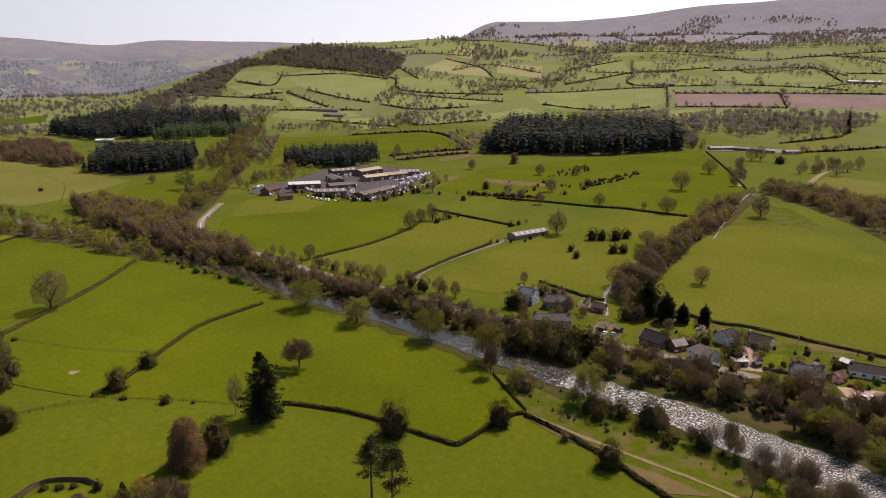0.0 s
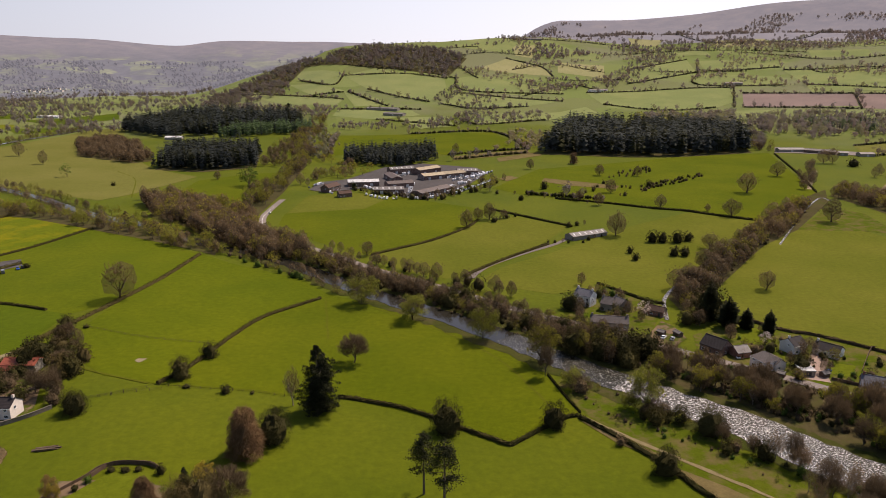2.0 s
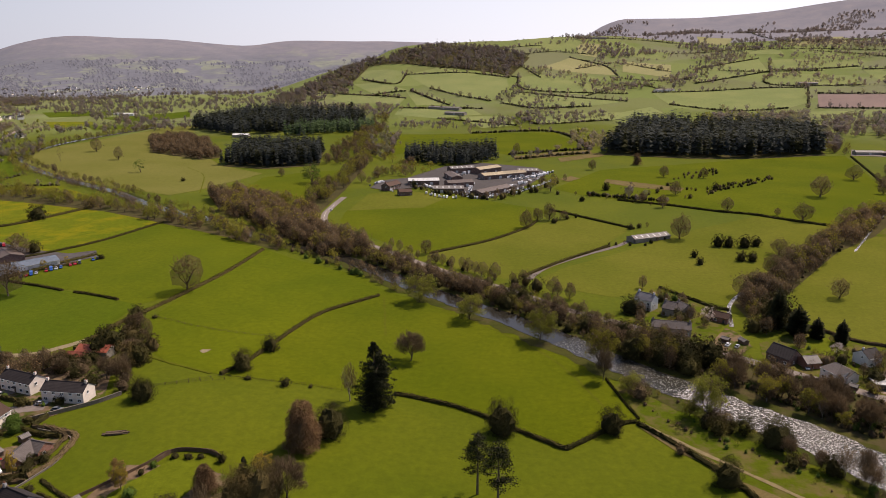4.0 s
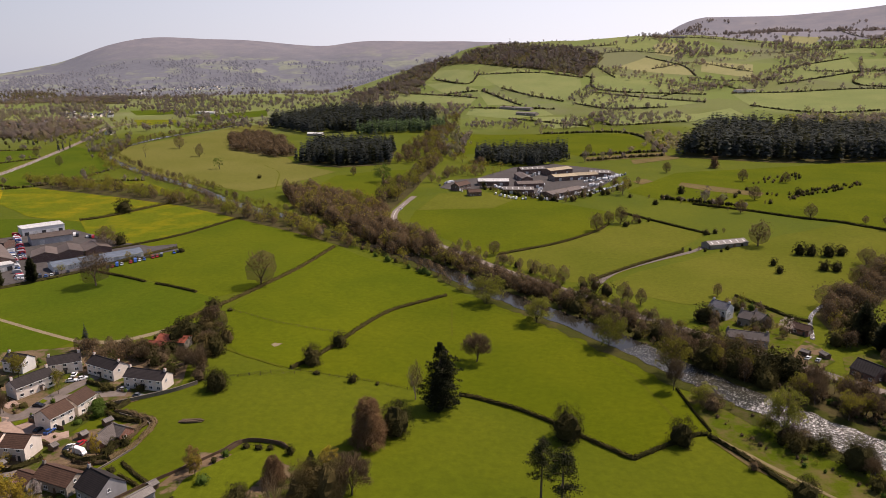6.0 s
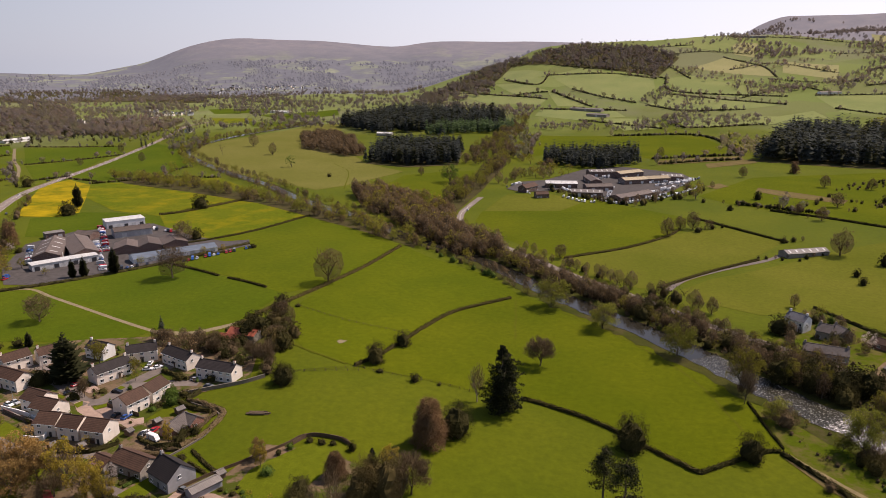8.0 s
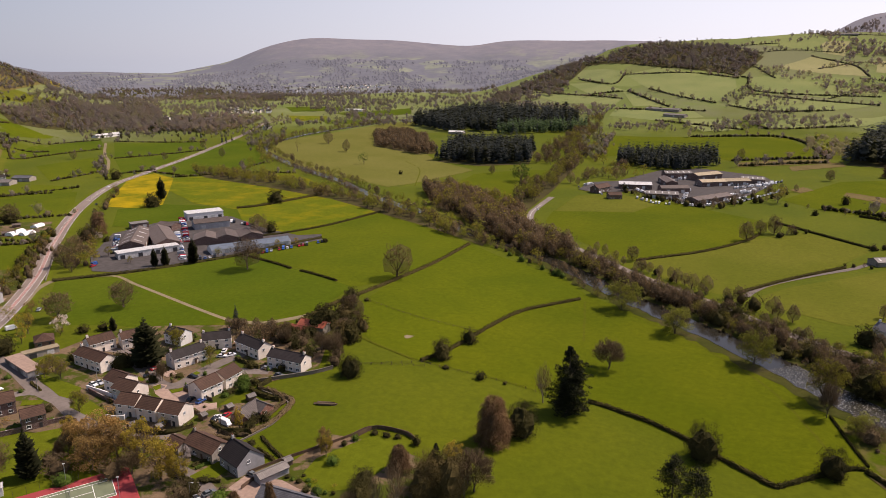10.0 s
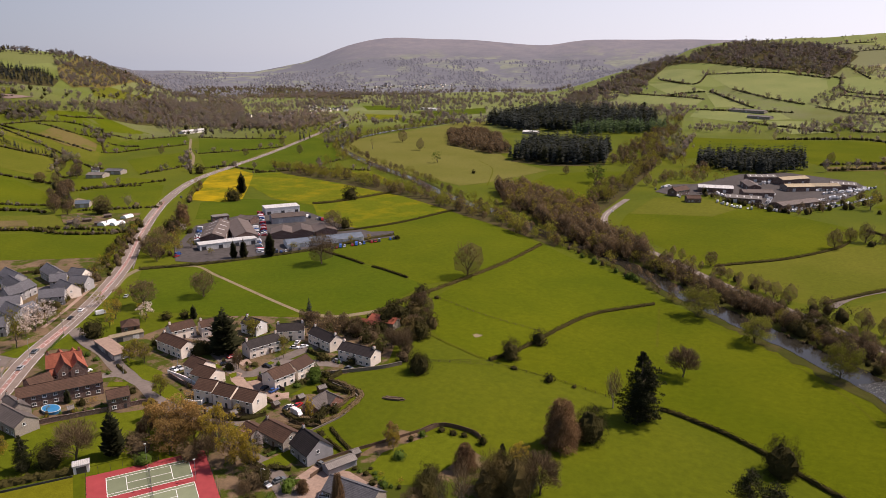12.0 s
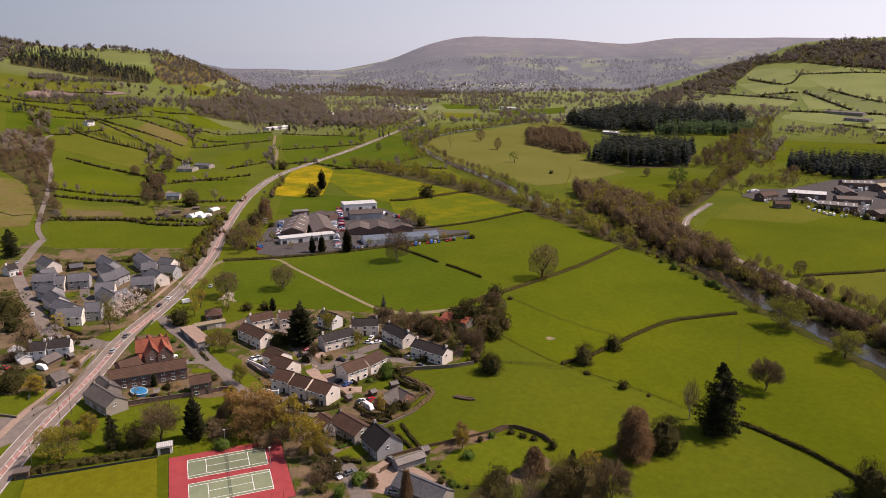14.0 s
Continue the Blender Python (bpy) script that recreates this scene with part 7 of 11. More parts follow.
house(-163.7, 181.5, -8.5, 6.5, 6.0, 2.7, 2, "brick", "old_slate", "wing of a bungalow with tan roof", storeys=1, chimneys=0)

# ---- new estate of slate-roofed houses ----
house(-442.3, 175.3, -3.0, 17.3, 8.5, 5, 3.2, "cream", "slate", "new house with steep blue-grey slate roof", chimneys=0)
house(-418.4, 164.6, 87.8, 7.6, 8.5, 5, 3.2, "grey_wall", "slate", "new house with steep blue-grey slate roof", chimneys=0)
house(-409.7, 159.3, 49.5, 11.0, 8.5, 5, 3.2, "grey_wall", "slate", "new house with steep blue-grey slate roof", chimneys=0)
house(-398.6, 163.1, 49.4, 5.2, 8.5, 5, 3.2, "cream", "slate", "new house with steep blue-grey slate roof", chimneys=0)
house(-394.7, 171.5, 54.7, 10.8, 8.5, 5, 3.2, "grey_wall", "slate", "new house with steep blue-grey slate roof", chimneys=0)
house(-414.4, 197.7, -7.4, 18.5, 8.5, 5, 3.2, "grey_wall", "slate", "new house with steep blue-grey slate roof", chimneys=0)
house(-395.6, 189.5, -10.6, 20.9, 8.5, 5, 3.2, "cream", "slate", "new house with steep blue-grey slate roof", chimneys=0)
house(-382.7, 181.2, 91.0, 8.1, 8.5, 5, 3.2, "grey_wall", "slate", "new house with steep blue-grey slate roof", chimneys=0)
house(-385.4, 187.7, 115.3, 11.6, 8.5, 5, 3.2, "grey_wall", "slate", "new house with steep blue-grey slate roof", chimneys=0)
house(-366.5, 172.0, 55.5, 9.4, 8.5, 5, 3.2, "cream", "slate", "new house with steep blue-grey slate roof", chimneys=0)
house(-401.3, 214.0, -12.6, 20.9, 8.5, 5, 3.2, "grey_wall", "slate", "new house with steep blue-grey slate roof", chimneys=0)
house(-384.4, 207.3, 53.6, 8.3, 8.5, 5, 3.2, "grey_wall", "slate", "new house with steep blue-grey slate roof", chimneys=0)
house(-384.3, 219.1, 14.5, 10.2, 8.5, 5, 3.2, "cream", "slate", "new house with steep blue-grey slate roof", chimneys=0)
house(-369.6, 210.9, 23.9, 10.4, 8.5, 5, 3.2, "grey_wall", "slate", "new house with steep blue-grey slate roof", chimneys=0)
house(-359.8, 189.7, 52.5, 11.8, 8.5, 5, 3.2, "grey_wall", "slate", "new house with steep blue-grey slate roof", chimneys=0)
house(-365.7, 200.9, -6.1, 13.1, 8.5, 5, 3.2, "cream", "slate", "new house with steep blue-grey slate roof", chimneys=0)
house(-351.4, 166.3, -4.3, 16.4, 8.5, 5, 3.2, "grey_wall", "slate", "new house with steep blue-grey slate roof", chimneys=0)
house(-347.4, 170.0, 109.4, 8.6, 8.5, 5, 3.2, "grey_wall", "slate", "new house with steep blue-grey slate roof", chimneys=0)
house(-369.3, 147.6, -5.2, 14.4, 8.5, 5, 3.2, "cream", "slate", "new house with steep blue-grey slate roof", chimneys=0)
house(-386.9, 152.2, 8.5, 12.0, 8.5, 5, 3.2, "grey_wall", "slate", "new house with steep blue-grey slate roof", chimneys=0)
house(-352.1, 145.1, 5.8, 15.7, 8.5, 5, 3.2, "grey_wall", "slate", "new house with steep blue-grey slate roof", chimneys=0)
house(-340.9, 142.0, 49.3, 11.5, 8.5, 5, 3.2, "cream", "slate", "new house with steep blue-grey slate roof", chimneys=0)
house(-339.5, 152.7, 49.8, 7.7, 8.5, 5, 3.2, "grey_wall", "slate", "new house with steep blue-grey slate roof", chimneys=0)
house(-431.8, 186.6, 68.9, 7.3, 5.0, 2.4, 1.6, "timber", "slate", "timber garage with slate roof", chimneys=0, glazed=False, storeys=1)
house(-310.8, 114.7, 53.1, 6.9, 8.0, 5, 2.6, "white_wall", "dark_tiles", "white rendered house with dark slate roof", chimneys=2)
house(-306.9, 122.0, 55.4, 8.3, 8.0, 5, 2.6, "white_wall", "dark_tiles", "white rendered house with dark slate roof", chimneys=2)
house(-301.4, 114.5, 113.1, 7.8, 6.0, 2.4, 1.6, "timber", "old_slate", "dark garage with slate roof", glazed=False, chimneys=0, storeys=1)
house(-278.9, 108.2, 97.3, 5.5, 7.0, 3, 2.2, "stone", "old_slate", "small stone lodge with slate roof", storeys=1, chimneys=0)
house(-316.5, 109.4, -6.1, 15.6, 5.0, 2.5, 1.2, "white_wall", "pale_sheet", "small white flat garden building", glazed=False, chimneys=0, storeys=1)
house(-451.0, 157.4, 99.4, 5.6, 7.0, 4, 2.5, "white_wall", "dark_tiles", "white house among trees", chimneys=1)

# ---- works beside the main road ----
shed(-406.6, 337.1, -48.2, 47.7, 16.0, 4.5, 3, "dark_brick", "dark_sheet", "dark gabled workshop with brown sheet roof", lights=4)
shed(-394.9, 349.8, -34.9, 49.9, 16.0, 4.5, 3, "dark_brick", "dark_sheet", "dark gabled workshop with brown sheet roof", lights=0)
flat_block(-377.2, 320.8, 62.9, 38.5, 9.0, 4, "pale_sheet", "pale_sheet", "low white workshop with roller doors")
shed(-398.6, 400.4, 54.8, 26.1, 13.0, 5, 2, "grey_wall", "dark_sheet", "grey industrial shed with dark roof")
shed(-366.8, 362.9, -47.6, 18.8, 16.0, 4, 2.4, "dark_brick", "dark_sheet", "dark gabled workshop in a row")
shed(-358.5, 373.5, -44.2, 21.0, 16.0, 4, 2.4, "dark_brick", "dark_sheet", "dark gabled workshop in a row")
shed(-348.0, 385.5, -35.9, 19.9, 16.0, 4, 2.4, "dark_brick", "dark_sheet", "dark gabled workshop in a row")
shed(-328.2, 363.7, 56.4, 53.7, 13.0, 3.4, 1.8, "white_wall", "blue_sheet", "long low building with blue-grey roof", lights=0, doors=8)
flat_block(-428.1, 423.1, 56.6, 28.3, 14.0, 5.5, "white_wall", "pale_sheet", "white two-storey works office with flat roof")
flat_block(-444.6, 372.7, 62.4, 12.5, 8.0, 4, "dark_brick", "grey_sheet", "small flat-roofed brick store")
shed(-421.0, 379.7, 4.7, 14.6, 10.0, 4, 1.6, "dark_brick", "dark_sheet", "dark gabled store beside workshops")
house(-195.6, 257.2, 4.3, 14.2, 8.0, 3.5, 1.6, "stone", "rust_sheet", "old stone barn with rust-red sheet roof", glazed=False, chimneys=0, storeys=1)
house(-200.1, 252.0, 0.9, 10.2, 5.0, 2.6, 1.0, "stone", "rust_sheet", "lean-to with rust-red roof", glazed=False, chimneys=0, storeys=1)

# ---- yard across the river ----
shed(-147.0, 744.2, 15.7, 33.0, 13.0, 5, 2, "dark_brick", "pale_sheet", "industrial shed with pale green-grey roof in a busy yard", lights=5)
shed(-107.7, 740.5, 26.5, 28.5, 14.0, 5, 2, "dark_brick", "dark_sheet", "industrial shed with dark roof in a busy yard", lights=0)
shed(-112.8, 704.0, 10.2, 30.2, 14.0, 4.5, 2, "dark_brick", "grey_sheet", "industrial shed with grey roof in a busy yard", lights=5)
shed(-69.6, 705.9, 57.5, 49.6, 15.0, 4.5, 2, "dark_brick", "dark_sheet", "industrial shed with dark roof in a busy yard", lights=0)
shed(-119.9, 839.8, 28.2, 30.5, 14.0, 6, 2, "dark_brick", "grey_sheet", "industrial shed with grey roof in a busy yard", lights=5)
shed(-89.5, 841.8, 50.5, 35.7, 15.0, 6, 2, "dark_brick", "tan_sheet", "industrial shed with tan roof in a busy yard", lights=0)
shed(-78.8, 799.3, 36.8, 28.3, 15.0, 5, 2, "dark_brick", "tan_sheet", "industrial shed with tan roof in a busy yard", lights=0)
shed(-56.6, 816.2, 34.6, 29.5, 15.0, 5, 2, "dark_brick", "tan_sheet", "industrial shed with tan roof in a busy yard", lights=0)
shed(-40.3, 835.4, 8.9, 24.1, 15.0, 5, 2, "dark_brick", "grey_sheet", "industrial shed with grey roof in a busy yard", lights=5)
shed(-120.9, 786.1, -66.7, 36.4, 12.0, 5, 2, "dark_brick", "dark_sheet", "industrial shed with dark roof in a busy yard", lights=0)
house(-173.8, 708.5, 69.5, 21.9, 10.0, 5, 3, "dark_brick", "brown_tiles", "brick house with brown roof at the yard", chimneys=1)
house(-152.7, 677.5, 29.3, 12.8, 9.0, 4, 2, "dark_brick", "brown_tiles", "low brown-roofed building at the yard", chimneys=0, storeys=1)
shed(65.6, 534.2, 33.2, 32.7, 10.0, 3, 1.8, "stone", "grey_sheet", "long grey-roofed barn in a field", lights=6, doors=0)

# ---- houses along the country road ----
house(47.4, 376.1, -35.5, 10.0, 7.5, 6, 2.6, "white_wall", "slate", "tall white house with slate roof", chimneys=2, storeys=2)
house(58.9, 368.2, -24.5, 6.3, 8.0, 4.5, 2.8, "stone", "old_slate", "stone cottage with brown slate roof", chimneys=1)
house(65.1, 367.5, -57.6, 7.8, 8.0, 4.5, 2.8, "stone", "old_slate", "stone cottage with brown slate roof", chimneys=1)
house(55.6, 340.8, -5.5, 18.5, 7.0, 4, 2.4, "stone", "old_slate", "long stone cottage row among trees", chimneys=2)
house(83.9, 363.4, -31.7, 8.3, 6.0, 3, 1.8, "brick", "brown_tiles", "low outbuilding by the stream", chimneys=0, storeys=1)
house(100.7, 315.6, -47.6, 10.9, 9.0, 3.6, 3.4, "dark_brick", "dark_tiles", "dark house with steep dark roof and dormer", chimneys=0, storeys=1)
house(110.0, 311.3, 19.0, 6.9, 7.0, 3, 2, "brick", "grey_sheet", "garage with grey roof", chimneys=0, storeys=1, glazed=False)
house(117.1, 298.3, -64.8, 8.2, 10.0, 4.8, 2.4, "cream", "old_slate", "hip-roofed house with tan slate roof", hip=2.5, chimneys=0)
house(120.6, 298.6, -62.7, 7.5, 6.0, 3.5, 1.8, "cream", "old_slate", "lower wing with tan slate roof", chimneys=0, storeys=1)
flat_block(131.8, 293.1, 0.4, 6.0, 6.0, 2.6, "stone", "pale_sheet", "garage with pale flat roof")
house(136.3, 318.7, 29.0, 7.9, 8.0, 4.5, 2.6, "white_wall", "dark_tiles", "white house with dark roof", chimneys=1)
house(151.0, 316.1, -41.5, 11.1, 8.0, 3, 2.4, "white_wall", "dark_tiles", "white bungalow with dark hipped roof", chimneys=1, storeys=1)
house(152.8, 275.1, -20.6, 12.8, 9.0, 4.5, 3.2, "dark_brick", "slate", "large slate-roofed house with gabled dormers", chimneys=2)
house(182.7, 281.2, -28.0, 14.6, 8.0, 3, 2.2, "white_wall", "dark_tiles", "white bungalow with dark tiled roof", chimneys=1, storeys=1)
house(178.7, 291.9, -53.4, 3.9, 5.0, 2.5, 1, "timber", "pale_sheet", "small shed with pale roof", glazed=False, chimneys=0, storeys=1)
house(167.2, 276.7, 30.8, 5.7, 5.0, 2.5, 1.6, "brick", "brown_tiles", "small brown-roofed brick garage", glazed=False, chimneys=0, storeys=1)

# ---- farms on the slopes ----
shed(425.2, 1091.6, 5.4, 38.7, 12.0, 4, 2, "stone", "grey_sheet", "farm buildings with sheeted roofs on the slope", doors=1)
shed(461.2, 1075.7, -30.1, 41.3, 14.0, 4, 2, "dark_brick", "dark_sheet", "farm buildings with sheeted roofs on the slope", doors=1)
shed(484.5, 1055.9, -25.9, 13.0, 12.0, 4, 2, "stone", "grey_sheet", "farm buildings with sheeted roofs on the slope", doors=1)
shed(511.7, 1048.6, 5.4, 21.0, 12.0, 4, 2, "stone", "dark_sheet", "farm buildings with sheeted roofs on the slope", doors=1)
shed(-751.6, 464.1, 29.8, 19.1, 16.0, 4, 2, "stone", "grey_sheet", "farm buildings with sheeted roofs on the slope", doors=1)
shed(-758.4, 490.9, 21.4, 20.6, 12.0, 4, 2, "stone", "slate", "farm buildings with sheeted roofs on the slope", doors=1)
shed(-595.0, 350.8, 46.7, 11.4, 10.0, 4, 2, "stone", "blue_sheet", "farm buildings with sheeted roofs on the slope", doors=1)
shed(240.2, 1872.6, 32.5, 56.1, 12.0, 4, 2, "white_wall", "dark_sheet", "farm buildings with sheeted roofs on the slope", doors=1)
shed(591.6, 1933.9, -7.5, 43.4, 14.0, 4, 2, "stone", "dark_sheet", "farm buildings with sheeted roofs on the slope", doors=1)
shed(1039.7, 1804.5, -38.7, 74.1, 16.0, 4, 2, "stone", "pale_sheet", "farm buildings with sheeted roofs on the slope", doors=1)
shed(-262.3, 1578.7, -19.8, 76.6, 14.0, 4, 2, "stone", "grey_sheet", "farm buildings with sheeted roofs on the slope", doors=1)
shed(-228.7, 1517.7, -21.3, 47.3, 14.0, 4, 2, "stone", "grey_sheet", "farm buildings with sheeted roofs on the slope", doors=1)
shed(-549.8, 1162.1, 10.4, 27.6, 12.0, 4, 2, "stone", "pale_sheet", "farm buildings with sheeted roofs on the slope", doors=1)
shed(-1086.7, 863.5, 97.4, 56.7, 14.0, 4, 2, "white_wall", "pale_sheet", "farm buildings with sheeted roofs on the slope", doors=1)
shed(-1037.8, 1577.7, -6.0, 56.7, 16.0, 4, 2, "white_wall", "pale_sheet", "farm buildings with sheeted roofs on the slope", doors=1)
shed(89.4, 2608.9, 20.3, 86.0, 10.0, 4, 2, "stone", "dark_sheet", "farm buildings with sheeted roofs on the slope", doors=1)
house(-780.0, 479.5, 67.9, 7.9, 7.0, 4.8, 2.2, "white_wall", "dark_tiles", "white farmhouse with dark roof", chimneys=2)
house(-1031.8, 488.4, 119.4, 16.5, 7.0, 4.8, 2.2, "white_wall", "dark_tiles", "pale farmhouse on the hill lane", chimneys=1)
house(-912.1, 1080.8, 85.7, 15.8, 8.0, 4.8, 2.4, "white_wall", "dark_tiles", "white house at the bend", chimneys=1)
far_houses(scatter([(-1407, 1502), (-1245, 1506), (-1162, 1406), (-1228, 1330)], 26, np.random.default_rng(24)), 24, "brown-roofed houses of a distant village")
far_houses(scatter([(-1955, 2154), (-1770, 2283), (-1673, 2157), (-1808, 1992)], 45, np.random.default_rng(25)), 25, "pale houses of a distant town")
far_houses(scatter([(-1978, 2550), (-1773, 2692), (-1538, 2587), (-1634, 2481), (-1898, 2448)], 50, np.random.default_rng(26)), 26, "pale houses of a distant town")
far_houses(scatter([(-1346, 938), (-1787, 1406), (-1723, 1355), (-1345, 951)], 5, np.random.default_rng(27)), 27, "distant farms on the slope")
far_houses(scatter([(-1376, 1220), (-1237, 1362), (-1125, 1238), (-1224, 1153)], 14, np.random.default_rng(28)), 28, "distant houses among bare trees")
polytunnel(-508.8, 317.2, 107, 14, 7, "white film polytunnel on an allotment")
polytunnel(-516.8, 340.0, 107, 9, 6, "white film polytunnel on an allotment")
polytunnel(-500.6, 320.6, 98, 10, 6, "white film polytunnel on an allotment")
house(-531.9, 315.3, 54.3, 6.6, 4.0, 2.2, 0.8, "timber", "dark_sheet", "low dark allotment shed", glazed=False, chimneys=0, storeys=1, category='shed')
house(-510.0, 313.1, 49.8, 8.7, 4.0, 2.2, 0.8, "timber", "dark_sheet", "low dark allotment shed", glazed=False, chimneys=0, storeys=1, category='shed')
house(-531.8, 332.9, 60.8, 5.4, 4.0, 2.2, 0.8, "timber", "dark_sheet", "low dark allotment shed", glazed=False, chimneys=0, storeys=1, category='shed')
house(-534.1, 302.6, 65.7, 4.3, 4.0, 2.2, 0.8, "timber", "dark_sheet", "low dark allotment shed", glazed=False, chimneys=0, storeys=1, category='shed')
sign_board(-273.9, 95.4, 150, "blue-grey notice board on two posts")
house(-196.3, 152.7, 76.2, 2.3, 2.6, 2.0, 0.6, "timber", "grey_sheet", "small timber garden shed with felt roof", glazed=False, chimneys=0, storeys=1, category='shed')
house(-187.2, 155.9, 82.3, 1.9, 2.6, 2.0, 0.6, "timber", "grey_sheet", "small timber garden shed with felt roof", glazed=False, chimneys=0, storeys=1, category='shed')
house(-174.1, 188.0, 68.9, 2.9, 2.6, 2.0, 0.6, "timber", "grey_sheet", "small timber garden shed with felt roof", glazed=False, chimneys=0, storeys=1, category='shed')
house(-187.1, 161.3, 2.5, 2.4, 2.6, 2.0, 0.6, "timber", "grey_sheet", "small timber garden shed with felt roof", glazed=False, chimneys=0, storeys=1, category='shed')
house(-175.6, 178.0, 77.1, 2.3, 2.6, 2.0, 0.6, "timber", "grey_sheet", "small timber garden shed with felt roof", glazed=False, chimneys=0, storeys=1, category='shed')
house(-179.5, 169.0, 81.2, 2.0, 2.6, 2.0, 0.6, "timber", "grey_sheet", "small timber garden shed with felt roof", glazed=False, chimneys=0, storeys=1, category='shed')
house(-230.6, 138.7, 74.4, 1.7, 2.6, 2.0, 0.6, "timber", "grey_sheet", "small timber garden shed with felt roof", glazed=False, chimneys=0, storeys=1, category='shed')
house(-239.1, 126.8, 67.7, 2.0, 2.6, 2.0, 0.6, "timber", "grey_sheet", "small timber garden shed with felt roof", glazed=False, chimneys=0, storeys=1, category='shed')
house(-133.6, 158.4, 70.8, 2.5, 2.6, 2.0, 0.6, "timber", "grey_sheet", "small timber garden shed with felt roof", glazed=False, chimneys=0, storeys=1, category='shed')
house(-299.3, 122.4, 98.6, 2.0, 2.6, 2.0, 0.6, "timber", "grey_sheet", "small timber garden shed with felt roof", glazed=False, chimneys=0, storeys=1, category='shed')
house(138.9, 290.9, 22.8, 3.3, 2.6, 2.0, 0.6, "timber", "grey_sheet", "small timber garden shed with felt roof", glazed=False, chimneys=0, storeys=1, category='shed')
house(164.6, 289.9, -33.1, 2.2, 2.6, 2.0, 0.6, "timber", "grey_sheet", "small timber garden shed with felt roof", glazed=False, chimneys=0, storeys=1, category='shed')
house(120.4, 289.2, -36.0, 3.1, 2.6, 2.0, 0.6, "timber", "grey_sheet", "small timber garden shed with felt roof", glazed=False, chimneys=0, storeys=1, category='shed')
house(79.9, 334.1, -38.0, 3.7, 2.6, 2.0, 0.6, "timber", "grey_sheet", "small timber garden shed with felt roof", glazed=False, chimneys=0, storeys=1, category='shed')
house(87.9, 333.6, -64.0, 4.3, 2.6, 2.0, 0.6, "timber", "grey_sheet", "small timber garden shed with felt roof", glazed=False, chimneys=0, storeys=1, category='shed')

# ---- garden walls and fences ----
wall_run([(-195.2, 184.7), (-189.9, 192.9), (-177.1, 206.3), (-167.4, 216.5), (-162.4, 224.6)], 1.5, 0.3, M["old_stone"], "stone boundary wall below the white houses")
wall_run([(-158.6, 154.9), (-155.6, 168.7), (-154.7, 178.4), (-157.7, 187.4), (-160.0, 192.1), (-166.8, 194.2), (-175.6, 195.8)], 0.5, 0.3, M["old_stone"], "low stone field wall round a garden")
wall_run([(-141.2, 148.8), (-136.4, 159.9), (-131.0, 169.5), (-125.4, 181.2), (-121.9, 189.8), (-110.3, 193.0), (-104.2, 190.0)], 1.15, 0.12, M["fence_wood"], "close-boarded brown garden fence on grass", name='garden_fence', coping=False)
wall_run([(-237.8, 166.9), (-225.0, 166.4), (-213.9, 163.7)], 1.8, 0.25, M["white_wall"], "white rendered wall round a yard")
wall_run([(-210.4, 153.7), (-204.3, 155.5), (-206.5, 160.0)], 1.8, 0.25, M["white_wall"], "white rendered wall round a yard")
wall_run([(-242.6, 111.5), (-235.6, 122.9), (-228.4, 134.8), (-222.5, 145.7), (-217.1, 147.0)], 1.8, 0.3, M["dark_brick"], "long dark wall behind the park")
wall_run([(-218.8, 71.9), (-209.8, 85.5), (-198.7, 103.2)], 0.8, 0.2, M["dark_paint"], "dark board round the bowling green", name='edging_board', coping=False)
wall_run([(-258.0, 90.5), (-265.1, 103.4), (-287.6, 125.0), (-305.0, 139.8)], 0.9, 0.35, M["old_stone"], "low stone wall beside the road")
wall_run([(-261.4, 86.2), (-268.0, 83.2), (-279.6, 76.4)], 0.9, 0.35, M["old_stone"], "low stone wall by the junction")
wall_run([(-137.3, 141.4), (-136.9, 148.1), (-133.5, 156.5)], 1.5, 0.12, M["timber"], "dark red board fence", name='garden_fence', coping=False)
wall_run([(-380.9, 250.6), (-405.2, 270.8), (-436.9, 296.2)], 1.0, 0.3, M["old_stone"], "stone wall at the lay-by")
hedge([(59.0, 414.1), (71.9, 398.0), (82.7, 385.0), (91.3, 380.5)], 1.5, 1.8, material='dark_leaves', label='dark clipped hedge behind the cottages')
hedge([(124.4, 363.6), (142.1, 345.5), (154.3, 339.7), (171.0, 326.3), (178.3, 318.9), (194.9, 305.2), (207.2, 295.7)], 1.6, 1.7, material='beech_hedge', label='brown field hedge along the gardens')
wall_run([(157.0, 296.8), (171.5, 320.4), (175.4, 324.0)], 1.8, 0.15, M["fence_wood"], "weathered wooden garden fence panels", name='garden_fence', coping=False)
wall_run([(140.2, 287.4), (149.8, 281.6), (152.7, 277.6)], 1.5, 0.2, M["timber"], "dark boarded roadside fence", name='garden_fence', coping=False)
wall_run([(-123.2, 183.1), (-120.5, 190.3), (-111.2, 192.2), (-106.2, 190.8)], 1.5, 0.12, M["fence_wood"], "close-boarded brown garden fence on grass", name='garden_fence', coping=False)

